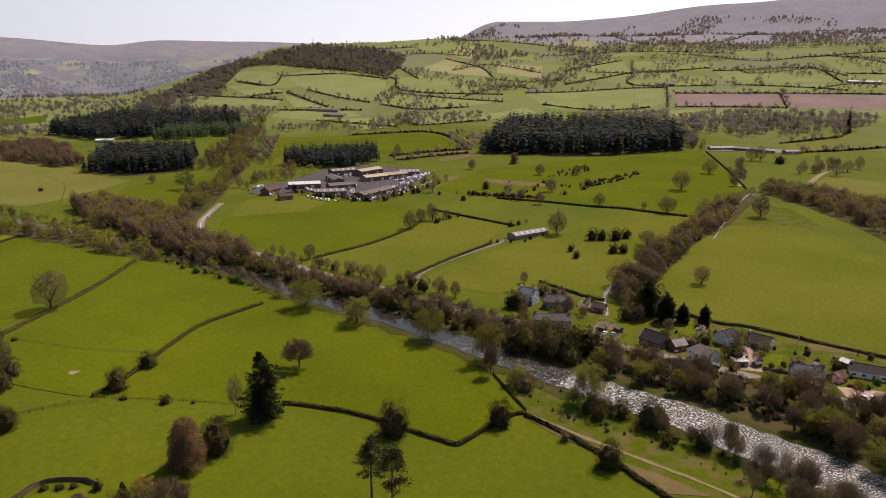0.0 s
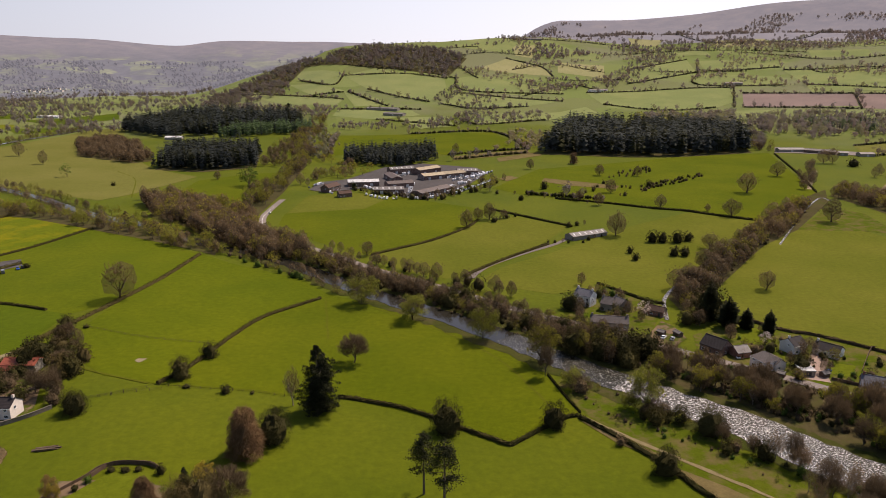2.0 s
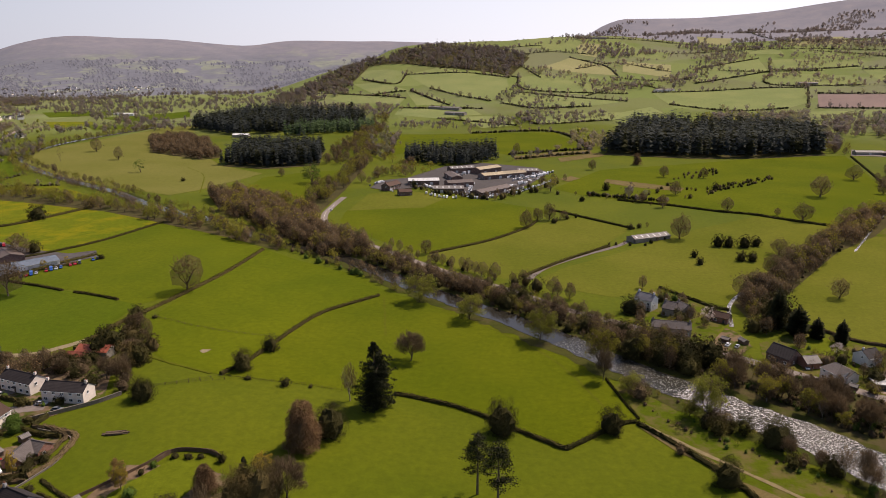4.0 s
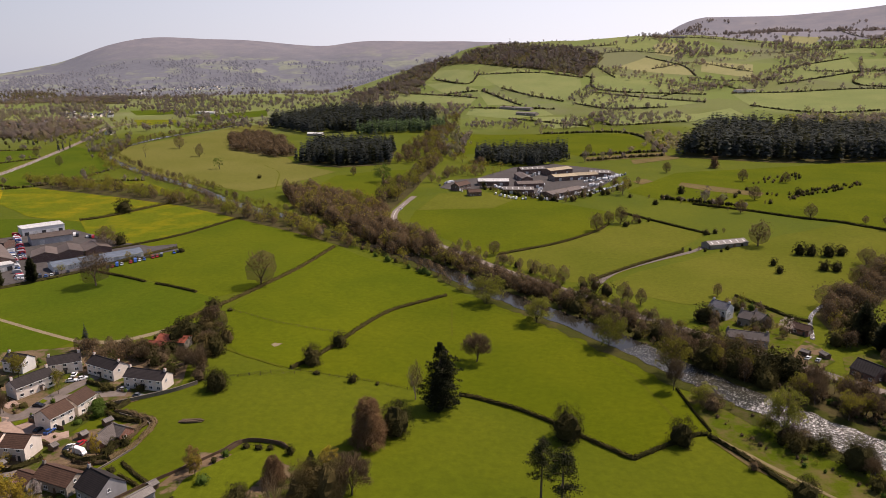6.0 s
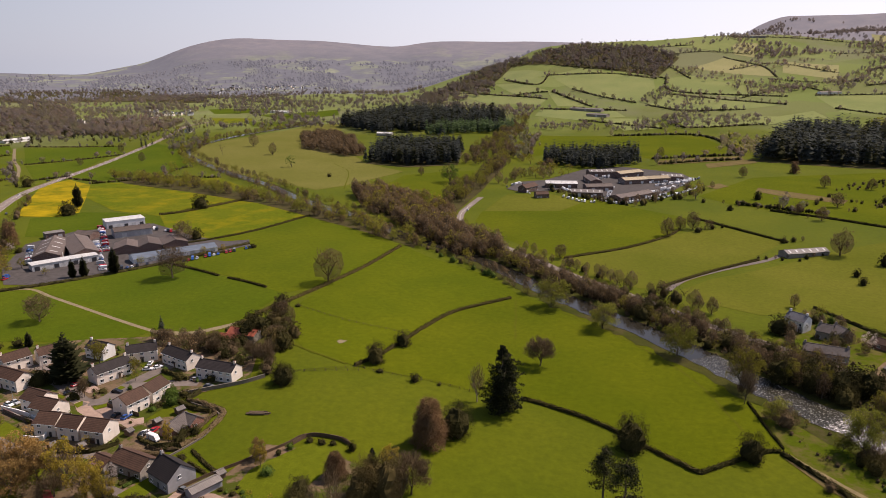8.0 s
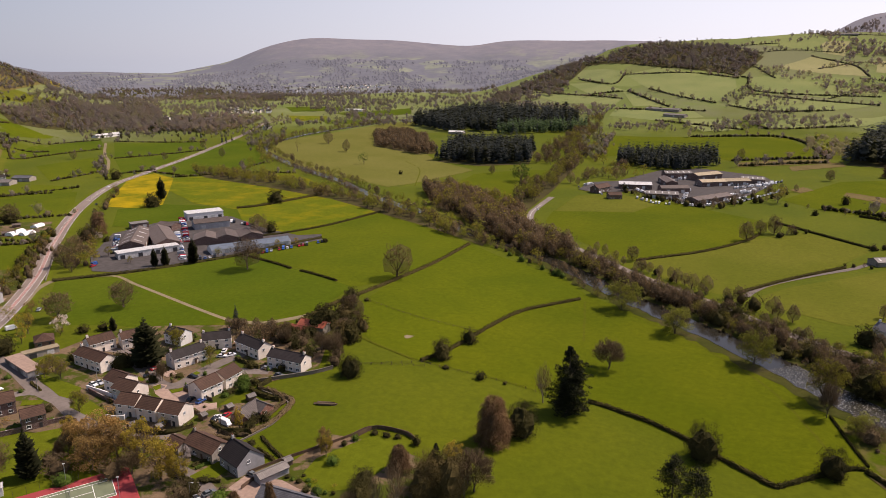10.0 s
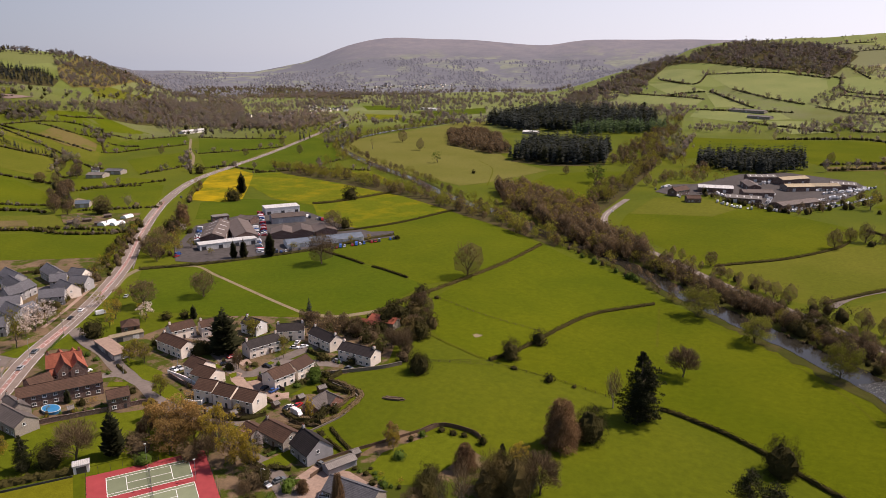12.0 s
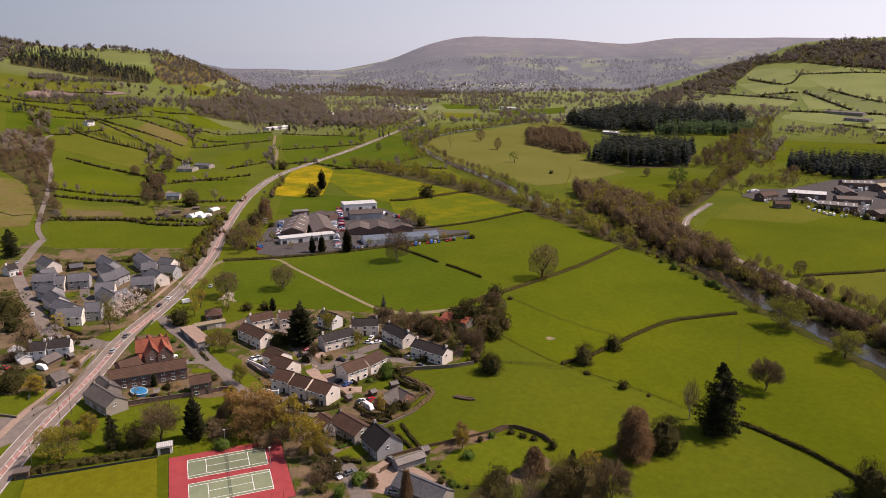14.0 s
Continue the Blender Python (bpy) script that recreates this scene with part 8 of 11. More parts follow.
# ---- hedges and fences ----
hedge([(-134.0, 249.0), (-130.0, 264.4), (-127.4, 286.3), (-126.1, 305.5), (-122.2, 332.7), (-113.9, 352.0), (-100.1, 374.2)], 2.0, 1.7)
hedge([(-62.4, 252.5), (-55.7, 252.2), (-37.5, 247.5), (-23.9, 241.1), (-13.0, 234.2), (3.4, 224.5), (6.0, 224.1)], 1.8, 1.6)
hedge([(6.0, 224.1), (16.0, 234.9), (26.2, 245.1), (30.8, 247.4)], 1.8, 1.6)
hedge([(31.3, 246.0), (44.3, 231.2), (56.8, 214.1), (63.2, 202.3), (69.3, 192.5), (75.1, 179.2)], 2.2, 1.6)
hedge([(21.6, 282.6), (26.9, 265.0), (32.1, 249.6)], 1.0, 1.0, label='low weathered field bank of brown bracken')
hedge([(-209.3, 261.4), (-208.4, 293.8), (-204.3, 314.6), (-200.3, 344.0), (-197.5, 386.7), (-200.2, 445.1)], 2.2, 1.8)
row([(-206.5, 469.4), (-169.1, 440.3), (-141.7, 422.1), (-120.4, 408.4)], 4.2, "willow shrub willow scrub bud", 3.5, 6, 29, 1.2)
row([(29.4, 279.3), (41.2, 268.6), (49.5, 262.5), (68.5, 246.7), (85.0, 230.7), (97.7, 216.2), (109.2, 203.6)], 6, "scrub willow thorn shrub scrub bud", 1.8, 4.5, 30, 2.0)
row([(81.4, 232.4), (91.7, 221.0), (102.4, 209.2), (111.4, 200.4), (121.8, 192.8)], 7.5, "bare bare pale bare", 7, 12, 31, 1.5)
hedge([(-323.2, 353.6), (-308.6, 372.8), (-298.9, 386.0)], 1.6, 1.5)
hedge([(-323.1, 347.7), (-291.3, 340.3), (-269.9, 334.2)], 1.6, 1.4)
hedge([(-261.7, 332.4), (-248.9, 329.9), (-229.7, 324.6)], 1.6, 1.4)
hedge([(-376.9, 252.0), (-354.3, 280.5), (-335.9, 312.3), (-319.0, 349.0), (-311.7, 376.5), (-299.3, 406.7)], 2.0, 1.8, material='dark_leaves', label='clipped dark green hedge before the sheds')
hedge([(-350.5, 383.7), (-332.8, 408.7), (-317.6, 446.3), (-308.5, 502.6)], 2.0, 1.6)
hedge([(-431.3, 465.3), (-418.2, 489.1), (-401.0, 572.5)], 2.2, 2.2)
hedge([(-88.0, 465.9), (-51.8, 509.1), (-26.9, 557.2), (-18.7, 587.3)], 2.0, 1.8)
hedge([(-21.7, 422.4), (6.2, 468.7), (36.0, 510.2)], 2.0, 1.8)
hedge([(-9.9, 635.3), (22.5, 604.5), (58.3, 568.1)], 2.0, 1.8)
hedge([(162.6, 635.7), (188.1, 616.9), (217.8, 601.0)], 2.2, 2.2)
hedge([(53.3, 690.3), (95.3, 670.9), (133.9, 646.6), (162.6, 635.7)], 2.2, 2.0)
hedge([(393, 1064), (352, 870), (324, 752)], 2.0, 2.0)
fence([(-193.5, 303.5), (-162.5, 295.5), (-128.4, 295.0)])
fence([(-159.0, 230.9), (-138.8, 240.9), (-130.6, 245.2)])
fence([(-133.5, 248.0), (-115.6, 248.8), (-96.7, 250.3), (-74.7, 249.1)])
fence([(-153.8, 232.8), (-133.5, 248.0)])

# ---- single trees ----
tree("cedar", -66.7, 239.7, 27.6, 1.1, "large ragged dark evergreen conifer in a pasture")
tree("pale", -77.5, 242.4, 17.3, 0.8)
tree("dense", -63.2, 287.5, 14.3, 1.1, "round-crowned twiggy tree alone in a pasture")
tree("red", -82.1, 203.5, 17.7, 1.25, "broad russet tree densely twigged to the ground")
tree("bush", -76.3, 214.4, 13.7, 1.0)
tree("bush", -17.6, 231.7, 13.9, 1.0)
tree("bush", 21.4, 238.7, 10.3, 1.0)
tree("bush", 55.5, 210.3, 10.0, 1.0)
tree("bush", -128.0, 256.5, 10.1, 1.0)
tree("bush", -125.7, 280.2, 7.8, 1.0)
tree("bush", -105.8, 247.3, 4.0, 1.3)
tree("bush", -95.8, 248.9, 1.7, 1.3)
tree("bush", -122.3, 248.4, 1.9, 2.5)
tree("bush", -151.6, 221.8, 9.7, 1.0)
tree("oak", -201.6, 345.9, 22.7, 1.0, "bare spreading oak beside a field hedge")
tree("bush", -204.3, 301.6, 7.9, 1.0)
tree("bush", -195.9, 303.6, 2.2, 2.0)
tree("bush", -154.2, 223.1, 8.5, 0.95)
tree("pine", -21.7, 192.2, 21.7, 0.95)
tree("pine", -14.9, 186.6, 22.3, 1.1)
tree("willow", -75.3, 367.6, 17.8, 1.2)
tree("willow", -44.0, 343.4, 15.3, 1.2)
tree("willow", -93.1, 385.0, 5.1, 1.6)
tree("willow", -7.2, 320.1, 17.8)
tree("bud", 19.4, 295.4, 18.9, 0.9)
tree("bare", 20.5, 280.9, 15.6, 0.6)
tree("willow", 57.2, 255.1, 18.2, 0.9)
tree("bud", 83.1, 272.8, 11.5)
tree("bush", 76.6, 237.0, 11.4, 1.0)
tree("oak", 156.8, 412.5, 12.9, 1.1)
tree("bush", 110.1, 360.6, 19.7, 1.0)
tree("cypress", 108.6, 356.2, 23.5, 0.8)
tree("cypress", 115.9, 347.8, 17.0, 1.4)
tree("cypress", 124.2, 346.3, 11.7, 1.4)
tree("cypress", 133.6, 341.4, 12.8, 1.2)
tree("bare", 49.1, 411.5, 8.9, 0.9)
tree("bush", 39.0, 366.7, 10.4, 1.1)
tree("bush", 112.4, 519.8, 9.6)
tree("bush", 119.7, 519.7, 8.7)
tree("bush", 130.3, 519.7, 9.6)
tree("bush", 139.3, 525.0, 7.9)
tree("bush", 119.7, 482.7, 7.4)
tree("bush", 126.8, 482.7, 7.4)
tree("bush", 90.7, 487.4, 5.8)
tree("bush", 91.5, 469.7, 5.6)
tree("oak", 149.2, 503.4, 12.7, 1.2)
tree("oak", 144.8, 648.9, 13.3, 1.2)
tree("oak", 198.4, 617.7, 16.3, 1.2)
tree("oak", 249.8, 738.0, 22.7, 1.2)
tree("oak", 321.7, 854.7, 19.1, 1.2)
tree("bare", 88.5, 538.6, 20.2, 1.2)
tree("bare", 74.6, 680.7, 11.1, 1.2)
tree("bare", 91.2, 659.9, 13.5, 1.2)
tree("red", 93.5, 934.3, 14.9, 1.2)
tree("bare", 35.5, 879.6, 14.1, 1.2)
tree("bare", -65.9, 1016.8, 17.7, 1.2)
tree("bare", -90.7, 465.8, 11.1, 1.2)
tree("bare", -27.0, 559.2, 16.3, 1.2)
tree("bare", -18.7, 587.3, 12.2, 1.2)
tree("bare", -9.2, 592.3, 15.7, 1.2)
tree("bare", 2.8, 597.4, 8.9, 1.2)
tree("bare", 114.9, 841.5, 14.8, 1.2)
tree("bare", 111.5, 726.1, 15.3, 1.2)
tree("green", -271.4, 738.9, 20.3, 1.2)
tree("bare", -319.9, 774.2, 11.3, 1.2)
tree("bud", -11.3, 726.4, 18.8, 1.2)
tree("bare", 159.1, 843.8, 13.5, 1.2)
tree("bush", 156.3, 760.7, 8.6)
tree("bush", 19.7, 681.8, 5.6)
tree("bush", 45.3, 743.8, 9.1)
tree("bare", 183.4, 636.4, 7.3, 1.2)
tree("dense", -303.4, 239.4, 15.0, 1.1)
tree("dense", -293.2, 321.6, 21.3, 1.1)
tree("dense", -316.4, 212.3, 15.1, 1.1)
tree("cypress", -530.6, 473.8, 21.5, 0.9)
tree("bush", -504.1, 439.2, 12.8, 1.2)
tree("bush", -417.5, 500.5, 13.8, 1.2)
tree("bare", -710.5, 744.6, 14.5, 1.2)
tree("bare", -762.0, 691.6, 12.0, 1.2)
tree("bare", -663.9, 930.2, 23.2, 1.2)
tree("bare", -583.8, 860.5, 19.6, 1.2)
tree("green", -494.6, 768.1, 15.9, 1.2)
tree("poplar", -645.3, 828.6, 23.1, 0.9)
tree("thorn", -410.3, 715.5, 5.2, 1.2)
tree("green", -268.0, 733.9, 21.5, 1.2)
tree("bare", -813.1, 813.5, 16.1, 1.2)
tree("bare", -863.7, 630.8, 13.0, 1.2)
tree("bare", -550.7, 341.3, 16.9, 1.2)
tree("bush", -675.4, 542.0, 12.1, 1.2)
tree("bare", -345.8, 394.3, 17.4, 1.2)
tree("bush", -345.1, 406.7, 8.8, 1.2)

# ---- trees by the river, lanes and stream ----
grove([(-339.0, 640.1), (-245.8, 564.6), (-183.4, 515.4), (-141.2, 484.5), (-127.9, 449.3), (-162.3, 452.2), (-217.8, 496.8), (-308.7, 589.9)], 250, "bare bare bud bare oak bare dense", 10, 17, 32)
grove([(-139.2, 474.0), (-104, 440), (-68, 407), (-38, 388), (-29.2, 368), (-59.5, 386.5), (-90.9, 413.5), (-129.8, 442.7)], 105, "bare bare bare bud dense dense", 6.5, 11, 33)
grove([(-36, 384), (1, 358), (30, 337), (57, 323), (57, 308), (31.6, 316), (4.7, 334), (-28.8, 364)], 70, "bare bare bare bud bush dense", 6, 9.5, 34)
grove([(31.9, 321.9), (57.7, 312.0), (76.1, 299.2), (76.1, 278.3), (54.5, 292.7), (30.7, 308.2)], 30, "bare bud bare bush", 9, 15, 35)
grove([(76.8, 302.4), (103.0, 287.1), (121.0, 270.1), (138.4, 262.4), (129.5, 243.3), (111.2, 245.5), (94.2, 259.7), (73.7, 278.3)], 44, "bare bud pale bare pale dense", 7, 12, 36)
grove([(138.4, 262.4), (153.8, 252.8), (169.4, 235.4), (148.2, 196.0), (136.7, 213.8), (126.6, 232.6)], 36, "bare bud bare bare willow", 8, 14, 37)
grove([(93.6, 215.5), (109.9, 197.3), (124.9, 192.3), (121.0, 179.1), (102.5, 181.7), (89.2, 198.9)], 15, "bare bare pale", 8, 13, 38)
grove([(49.1, 260.0), (65.0, 250.4), (80.9, 230.8), (94.2, 217.3), (89.8, 210.3), (73.7, 226.9), (49.7, 250.5)], 18, "scrub thorn bare willow", 3, 8, 39)
grove([(99.9, 404.3), (129.5, 452.1), (170.7, 512.5), (193.0, 522.3), (152.0, 452.5), (117.4, 394.3), (99.4, 374.1)], 90, "bare bare oak bud dense dense", 7, 16, 40)
grove([(170.7, 512.5), (223.7, 603.9), (286.0, 701.1), (285.9, 672.7), (231.4, 572.4), (187.9, 513.5)], 90, "bare bare dense bud oak", 7, 16, 41)
grove([(98.9, 378.8), (112.0, 374.4), (101.7, 347.5), (93.9, 351.4)], 10, "bud bush bare", 8, 13, 42)
row([(-83.3, 449.8), (-50.8, 424.9), (-21.5, 403.7), (5.3, 385.4)], 5.2, "bare bare oak dense bare thorn", 5, 12, 43, 2.2)
row([(-122, 462), (-86, 430), (-54, 406), (-26, 384), (1, 361), (31, 342), (50, 330)], 4.2, "bare bare bare dense bud thorn", 4.5, 10.5, 606, 1.6)
row([(-119.5, 476.9), (-82.9, 447.2), (-58.3, 428.6)], 10, "bare", 6, 9, 44, 1.2)
grove([(-203.9, 476.7), (-163.8, 459.1), (-123.9, 437.9), (-116.0, 423.2), (-153.9, 432.8), (-196.4, 450.3)], 1, "bare", 10, 15, 45)
grove([(-655, 634), (-533, 624), (-405, 569), (-319, 524), (-284, 521), (-266, 480), (-313, 505), (-386, 542), (-491, 575), (-606, 605)], 150, "bud willow bare bud", 8, 13, 46)
grove([(-319.9, 655.4), (-238.6, 602.3), (-210.7, 582.6), (-184.6, 513.7), (-223.2, 519.9), (-289.9, 551.7)], 170, "bare bare bare bud dense", 10, 16, 47)
grove([(-297.3, 525.3), (-226.2, 486.1), (-195.1, 476.1), (-190.6, 446.7), (-233.2, 463.3), (-283.4, 492.3)], 40, "willow bud bare", 7, 13, 48)
grove([(-253, 664), (-249, 747), (-279, 936), (-347, 1216), (-312, 1151), (-253, 896), (-223, 705), (-215, 594)], 150, "bud bare willow bare", 10, 16, 49)
grove([(-685, 802), (-589, 647), (-554, 639), (-620, 750)], 17, "bud willow", 7, 12, 50)
for k in (-1, 1):
    side_line = walk_line(RIVER[11:], 30)
    row([tuple(q) for q in side_line + sideways(side_line) * k * 9.5], 9.5, "bud willow bare bare", 6, 11, 300 + k, 1.5)

thicket([(-129.8, 442.7), (-70, 405), (-40, 387), (0, 357), (29, 336), (56, 318), (75, 290), (75, 281), (33, 312), (4.7, 336.4), (-28.8, 366.4), (-90.9, 413.5)], 190, "bush scrub thorn bush scrub", 1.5, 3.6, 501)
thicket([(76, 296), (100, 281), (118, 265), (129.5, 247.3), (111.2, 249.0), (78, 282)], 170, "scrub thorn scrub shrub scrub", 1.4, 3.4, 505)
thicket([(78, 312), (98, 300), (118, 286), (136, 270), (134, 262), (116, 278), (94, 292)], 70, "scrub thorn scrub shrub", 1.2, 3.0, 608)
thicket([(-339.0, 640.1), (-245.8, 564.6), (-183.4, 515.4), (-141.2, 484.5), (-127.9, 449.3), (-162.3, 458), (-217.8, 496.8), (-308.7, 589.9)], 260, "scrub thorn bush bush", 3, 7, 502)
thicket([(99.9, 404.3), (129.5, 452.1), (223.7, 603.9), (286.0, 701.1), (285.9, 672.7), (231.4, 572.4), (187.9, 513.5), (117.4, 394.3)], 130, "scrub thorn bush scrub", 2, 5, 503)
thicket([(138.4, 262.4), (153.8, 252.8), (169.4, 235.4), (148.2, 196.0), (136.7, 213.8), (126.6, 232.6)], 70, "scrub thorn scrub shrub", 1.6, 4.0, 504)

grove([(38, 352), (52, 338), (72, 326), (80, 345), (86, 372), (70, 390), (56, 402), (44, 385)], 16, "bare bud bush bare", 6, 10, 360)
grove([(92, 305), (100, 300), (150, 262), (178, 250), (184, 262), (160, 300), (120, 345), (100, 335)], 22, "bare bud scrub bush", 4, 9, 361)
far_bank = walk_line(RIVER[7:13], 20)
row([tuple(q) for q in far_bank - sideways(far_bank) * 12.0], 5.5, "bare bush bare thorn bud bush", 3.5, 8, 311, 1.4)

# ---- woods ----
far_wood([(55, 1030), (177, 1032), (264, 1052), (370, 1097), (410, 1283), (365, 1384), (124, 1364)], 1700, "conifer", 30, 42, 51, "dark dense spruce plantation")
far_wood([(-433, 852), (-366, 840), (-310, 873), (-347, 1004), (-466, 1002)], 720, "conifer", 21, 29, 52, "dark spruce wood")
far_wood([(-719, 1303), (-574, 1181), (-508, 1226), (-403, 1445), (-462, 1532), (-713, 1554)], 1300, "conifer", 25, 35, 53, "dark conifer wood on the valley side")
far_wood([(-477, 1160), (-356, 1310), (-375, 1400), (-484, 1265)], 300, "larch", 21, 27, 54, "green larch wood")
far_wood([(-208, 916), (-131, 891), (-85, 950), (-99, 1043), (-210, 1000)], 420, "conifer", 18, 26, 55, "dark conifer block behind the yard")
far_wood([(-4, 1123), (54, 1043), (86, 1283), (16, 1314)], 60, "light", 10, 15, 56, "pale bare wood edge")
far_wood([(256, 1444), (335, 1445), (462, 1488), (486, 1571), (288, 1565)], 90, "wood", 14, 18, 57, "russet bare wood")
far_wood([(436, 1401), (502, 1234), (703, 1246), (838, 1377), (808, 1443), (592, 1526), (451, 1492)], 420, "wood", 12, 18, 58, "bare brown hillside wood")
far_wood([(532, 1365), (640, 1279), (695, 1394), (572, 1444)], 120, "larch", 14, 18, 59, "green larch plantation")
grove([(330, 736), (345, 671), (348, 598), (335, 500), (318, 417), (428, 573), (410, 646), (394, 723), (364, 773)], 420, "bare bare bare bud dense dense", 10, 15, 60)
grove([(-590, 945), (-480, 892), (-464, 917), (-586, 1096), (-660, 1150), (-680, 1093)], 300, "bare bare dense dense", 11, 17, 61)
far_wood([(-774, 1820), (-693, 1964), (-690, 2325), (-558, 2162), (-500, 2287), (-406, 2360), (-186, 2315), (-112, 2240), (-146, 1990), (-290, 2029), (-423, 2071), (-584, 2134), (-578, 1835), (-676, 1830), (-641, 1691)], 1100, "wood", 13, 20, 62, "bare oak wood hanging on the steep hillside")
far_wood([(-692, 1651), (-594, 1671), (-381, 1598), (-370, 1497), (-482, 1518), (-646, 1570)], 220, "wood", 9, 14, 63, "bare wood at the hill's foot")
grove([(-313, 1112), (-340, 1369), (-380, 1540), (-403, 1488), (-346, 1136)], 110, "bud bare bud bare", 11, 17, 64)
grove([(-194, 792), (-207, 910), (-155, 861), (-156, 794)], 14, "bare bud", 10, 15, 65)
row([(-154, 726), (-135, 700), (-101, 680), (-73, 671)], 6, "bush bush cypress bare", 5, 9, 66, 1.5)
row([(-70, 674), (-53, 699), (-33, 752), (-12, 804)], 13, "bare bare thorn", 6, 11, 67, 2)
row([(-210, 772), (-202, 800), (-184, 809)], 9, "bare bud", 9, 13, 68, 2)
far_wood([(-166, 1712), (-136, 1849), (-92, 1822), (-124, 1682), (-145, 1616)], 60, "wood", 7, 11, 69, "bare dingle wood")
grove([(-305, 868), (-241, 825), (-261, 1026), (-326, 1196), (-347, 1030)], 70, "bare bud dense bare", 11, 16, 70)
grove([(350, 1117), (395, 1092), (422, 1119), (406, 1238)], 26, "bare bud", 11, 16, 71)
grove([(376, 943), (406, 970), (350, 808), (318, 769)], 18, "bare dense", 9, 13, 72)
grove([(442, 899), (510, 977), (529, 926), (451, 846)], 14, "bare dense", 10, 14, 73)
far_wood([(-328, 1368), (-195, 1339), (-27, 1386), (77, 1498), (93, 1572), (-77, 1520), (-184, 1418), (-323, 1443)], 230, "wood", 8, 13, 74, "tree belts along the valley side")
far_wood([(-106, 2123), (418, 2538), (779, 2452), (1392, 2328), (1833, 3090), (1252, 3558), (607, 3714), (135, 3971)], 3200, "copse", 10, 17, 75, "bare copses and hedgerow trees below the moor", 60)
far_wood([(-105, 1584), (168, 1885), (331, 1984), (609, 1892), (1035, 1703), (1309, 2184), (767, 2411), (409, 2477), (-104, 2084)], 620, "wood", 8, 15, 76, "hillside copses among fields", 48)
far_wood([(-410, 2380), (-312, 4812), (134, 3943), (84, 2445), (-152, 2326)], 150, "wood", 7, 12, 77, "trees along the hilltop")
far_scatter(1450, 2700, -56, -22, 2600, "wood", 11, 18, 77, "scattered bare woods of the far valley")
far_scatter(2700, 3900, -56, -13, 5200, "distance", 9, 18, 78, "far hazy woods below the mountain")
far_scatter(2700, 3400, -13, 34, 1000, "copse", 10, 18, 79, "far hazy trees below the moor")
far_wood([(-1212, 758), (-1346, 938), (-1691, 1330), (-1424, 1153), (-1324, 1248), (-1051, 1021), (-1217, 954), (-1152, 741)], 420, "wood", 10, 15, 78, "bare brown wood below the hill")
far_wood([(-1534, 590), (-1651, 668), (-1677, 758), (-1587, 790), (-1503, 759), (-1460, 811), (-1385, 800), (-1335, 758), (-1346, 718), (-1391, 707), (-1415, 667), (-1463, 628), (-1476, 570)], 640, "conifer", 11, 17, 79, "dark conifer plantation across the hillside")
far_wood([(-1634, 931), (-1620, 990), (-1582, 1024), (-1740, 1200), (-1532, 1069), (-1377, 883), (-1336, 796), (-1401, 811), (-1507, 870)], 520, "wood", 7, 12, 312, "bare brown wood on the nose of the hill")
far_wood([(-1604, 983), (-1582, 1024), (-1740, 1190), (-1579, 1099), (-1522, 999)], 90, "conifer", 8, 13, 313, "dark conifers along the hill's edge")
far_wood([(-1750, 659), (-1731, 730), (-1654, 672), (-1512, 578), (-1487, 554), (-1560, 520), (-1700, 560)], 320, "brownwood", 8, 13, 314, "bare brown wood high on the hill")
far_wood([(-1401, 590), (-1370, 644), (-1356, 689), (-1322, 700), (-1340, 680), (-1344, 625), (-1341, 570)], 110, "wood", 7, 11, 315, "bare belt below the plantation")
far_wood([(-1350, 539), (-1366, 601), (-1391, 609), (-1389, 562)], 50, "wood", 7, 11, 316, "bare copse below the plantation")
far_wood([(-1180, 451), (-1233, 539), (-1223, 591), (-1209, 659), (-1167, 631), (-1172, 565), (-1172, 505)], 130, "wood", 6, 11, 317, "bare trees along the field banks")
far_wood([(-1123, 537), (-1164, 574), (-1144, 595), (-1154, 634), (-1100, 597), (-1091, 548)], 70, "mixed", 7, 13, 318, "mixed copse among the slope fields")
far_wood([(-1021, 410), (-1093, 435), (-1075, 453), (-1017, 437), (-989, 403)], 40, "mixed", 8, 13, 319, "trees round a hillside farm")
far_wood([(-1087, 410), (-1128, 437), (-1092, 433)], 9, "conifer", 14, 18, 320, "dark conifers by a hillside farm")
far_wood([(-865, 309), (-971, 350), (-952, 364), (-905, 370), (-840, 346)], 80, "wood", 8, 14, 321, "bare trees along the lane")
far_wood([(-1203, 703), (-1247, 781), (-1319, 918), (-1190, 826), (-1194, 765)], 170, "wood", 8, 13, 322, "bare wood edge on the slope")
far_wood([(-1042, 611), (-1066, 663), (-1040, 678), (-986, 624), (-1017, 612)], 46, "mixed", 5, 10, 323, "hedgerow trees on the slope")
far_wood([(-853, 477), (-908, 523), (-853, 499), (-842, 503)], 18, "wood", 9, 14, 324, "bare trees by a hedge end")
far_wood([(-1334, 902), (-1513, 1135), (-1855, 1561), (-1653, 1496), (-1295, 1182), (-1122, 981), (-1152, 945), (-1147, 856), (-1191, 827), (-1195, 804)], 620, "wood", 9, 14, 325, "bare brown wood on the valley floor")
far_wood([(-1383, 936), (-1809, 1372), (-2165, 1881), (-1681, 1726), (-1450, 1711), (-1408, 1758), (-1716, 2143), (-2203, 2148), (-2439, 1931), (-1457, 1018)], 800, "wood", 9, 14, 326, "bare woods of the far valley floor")
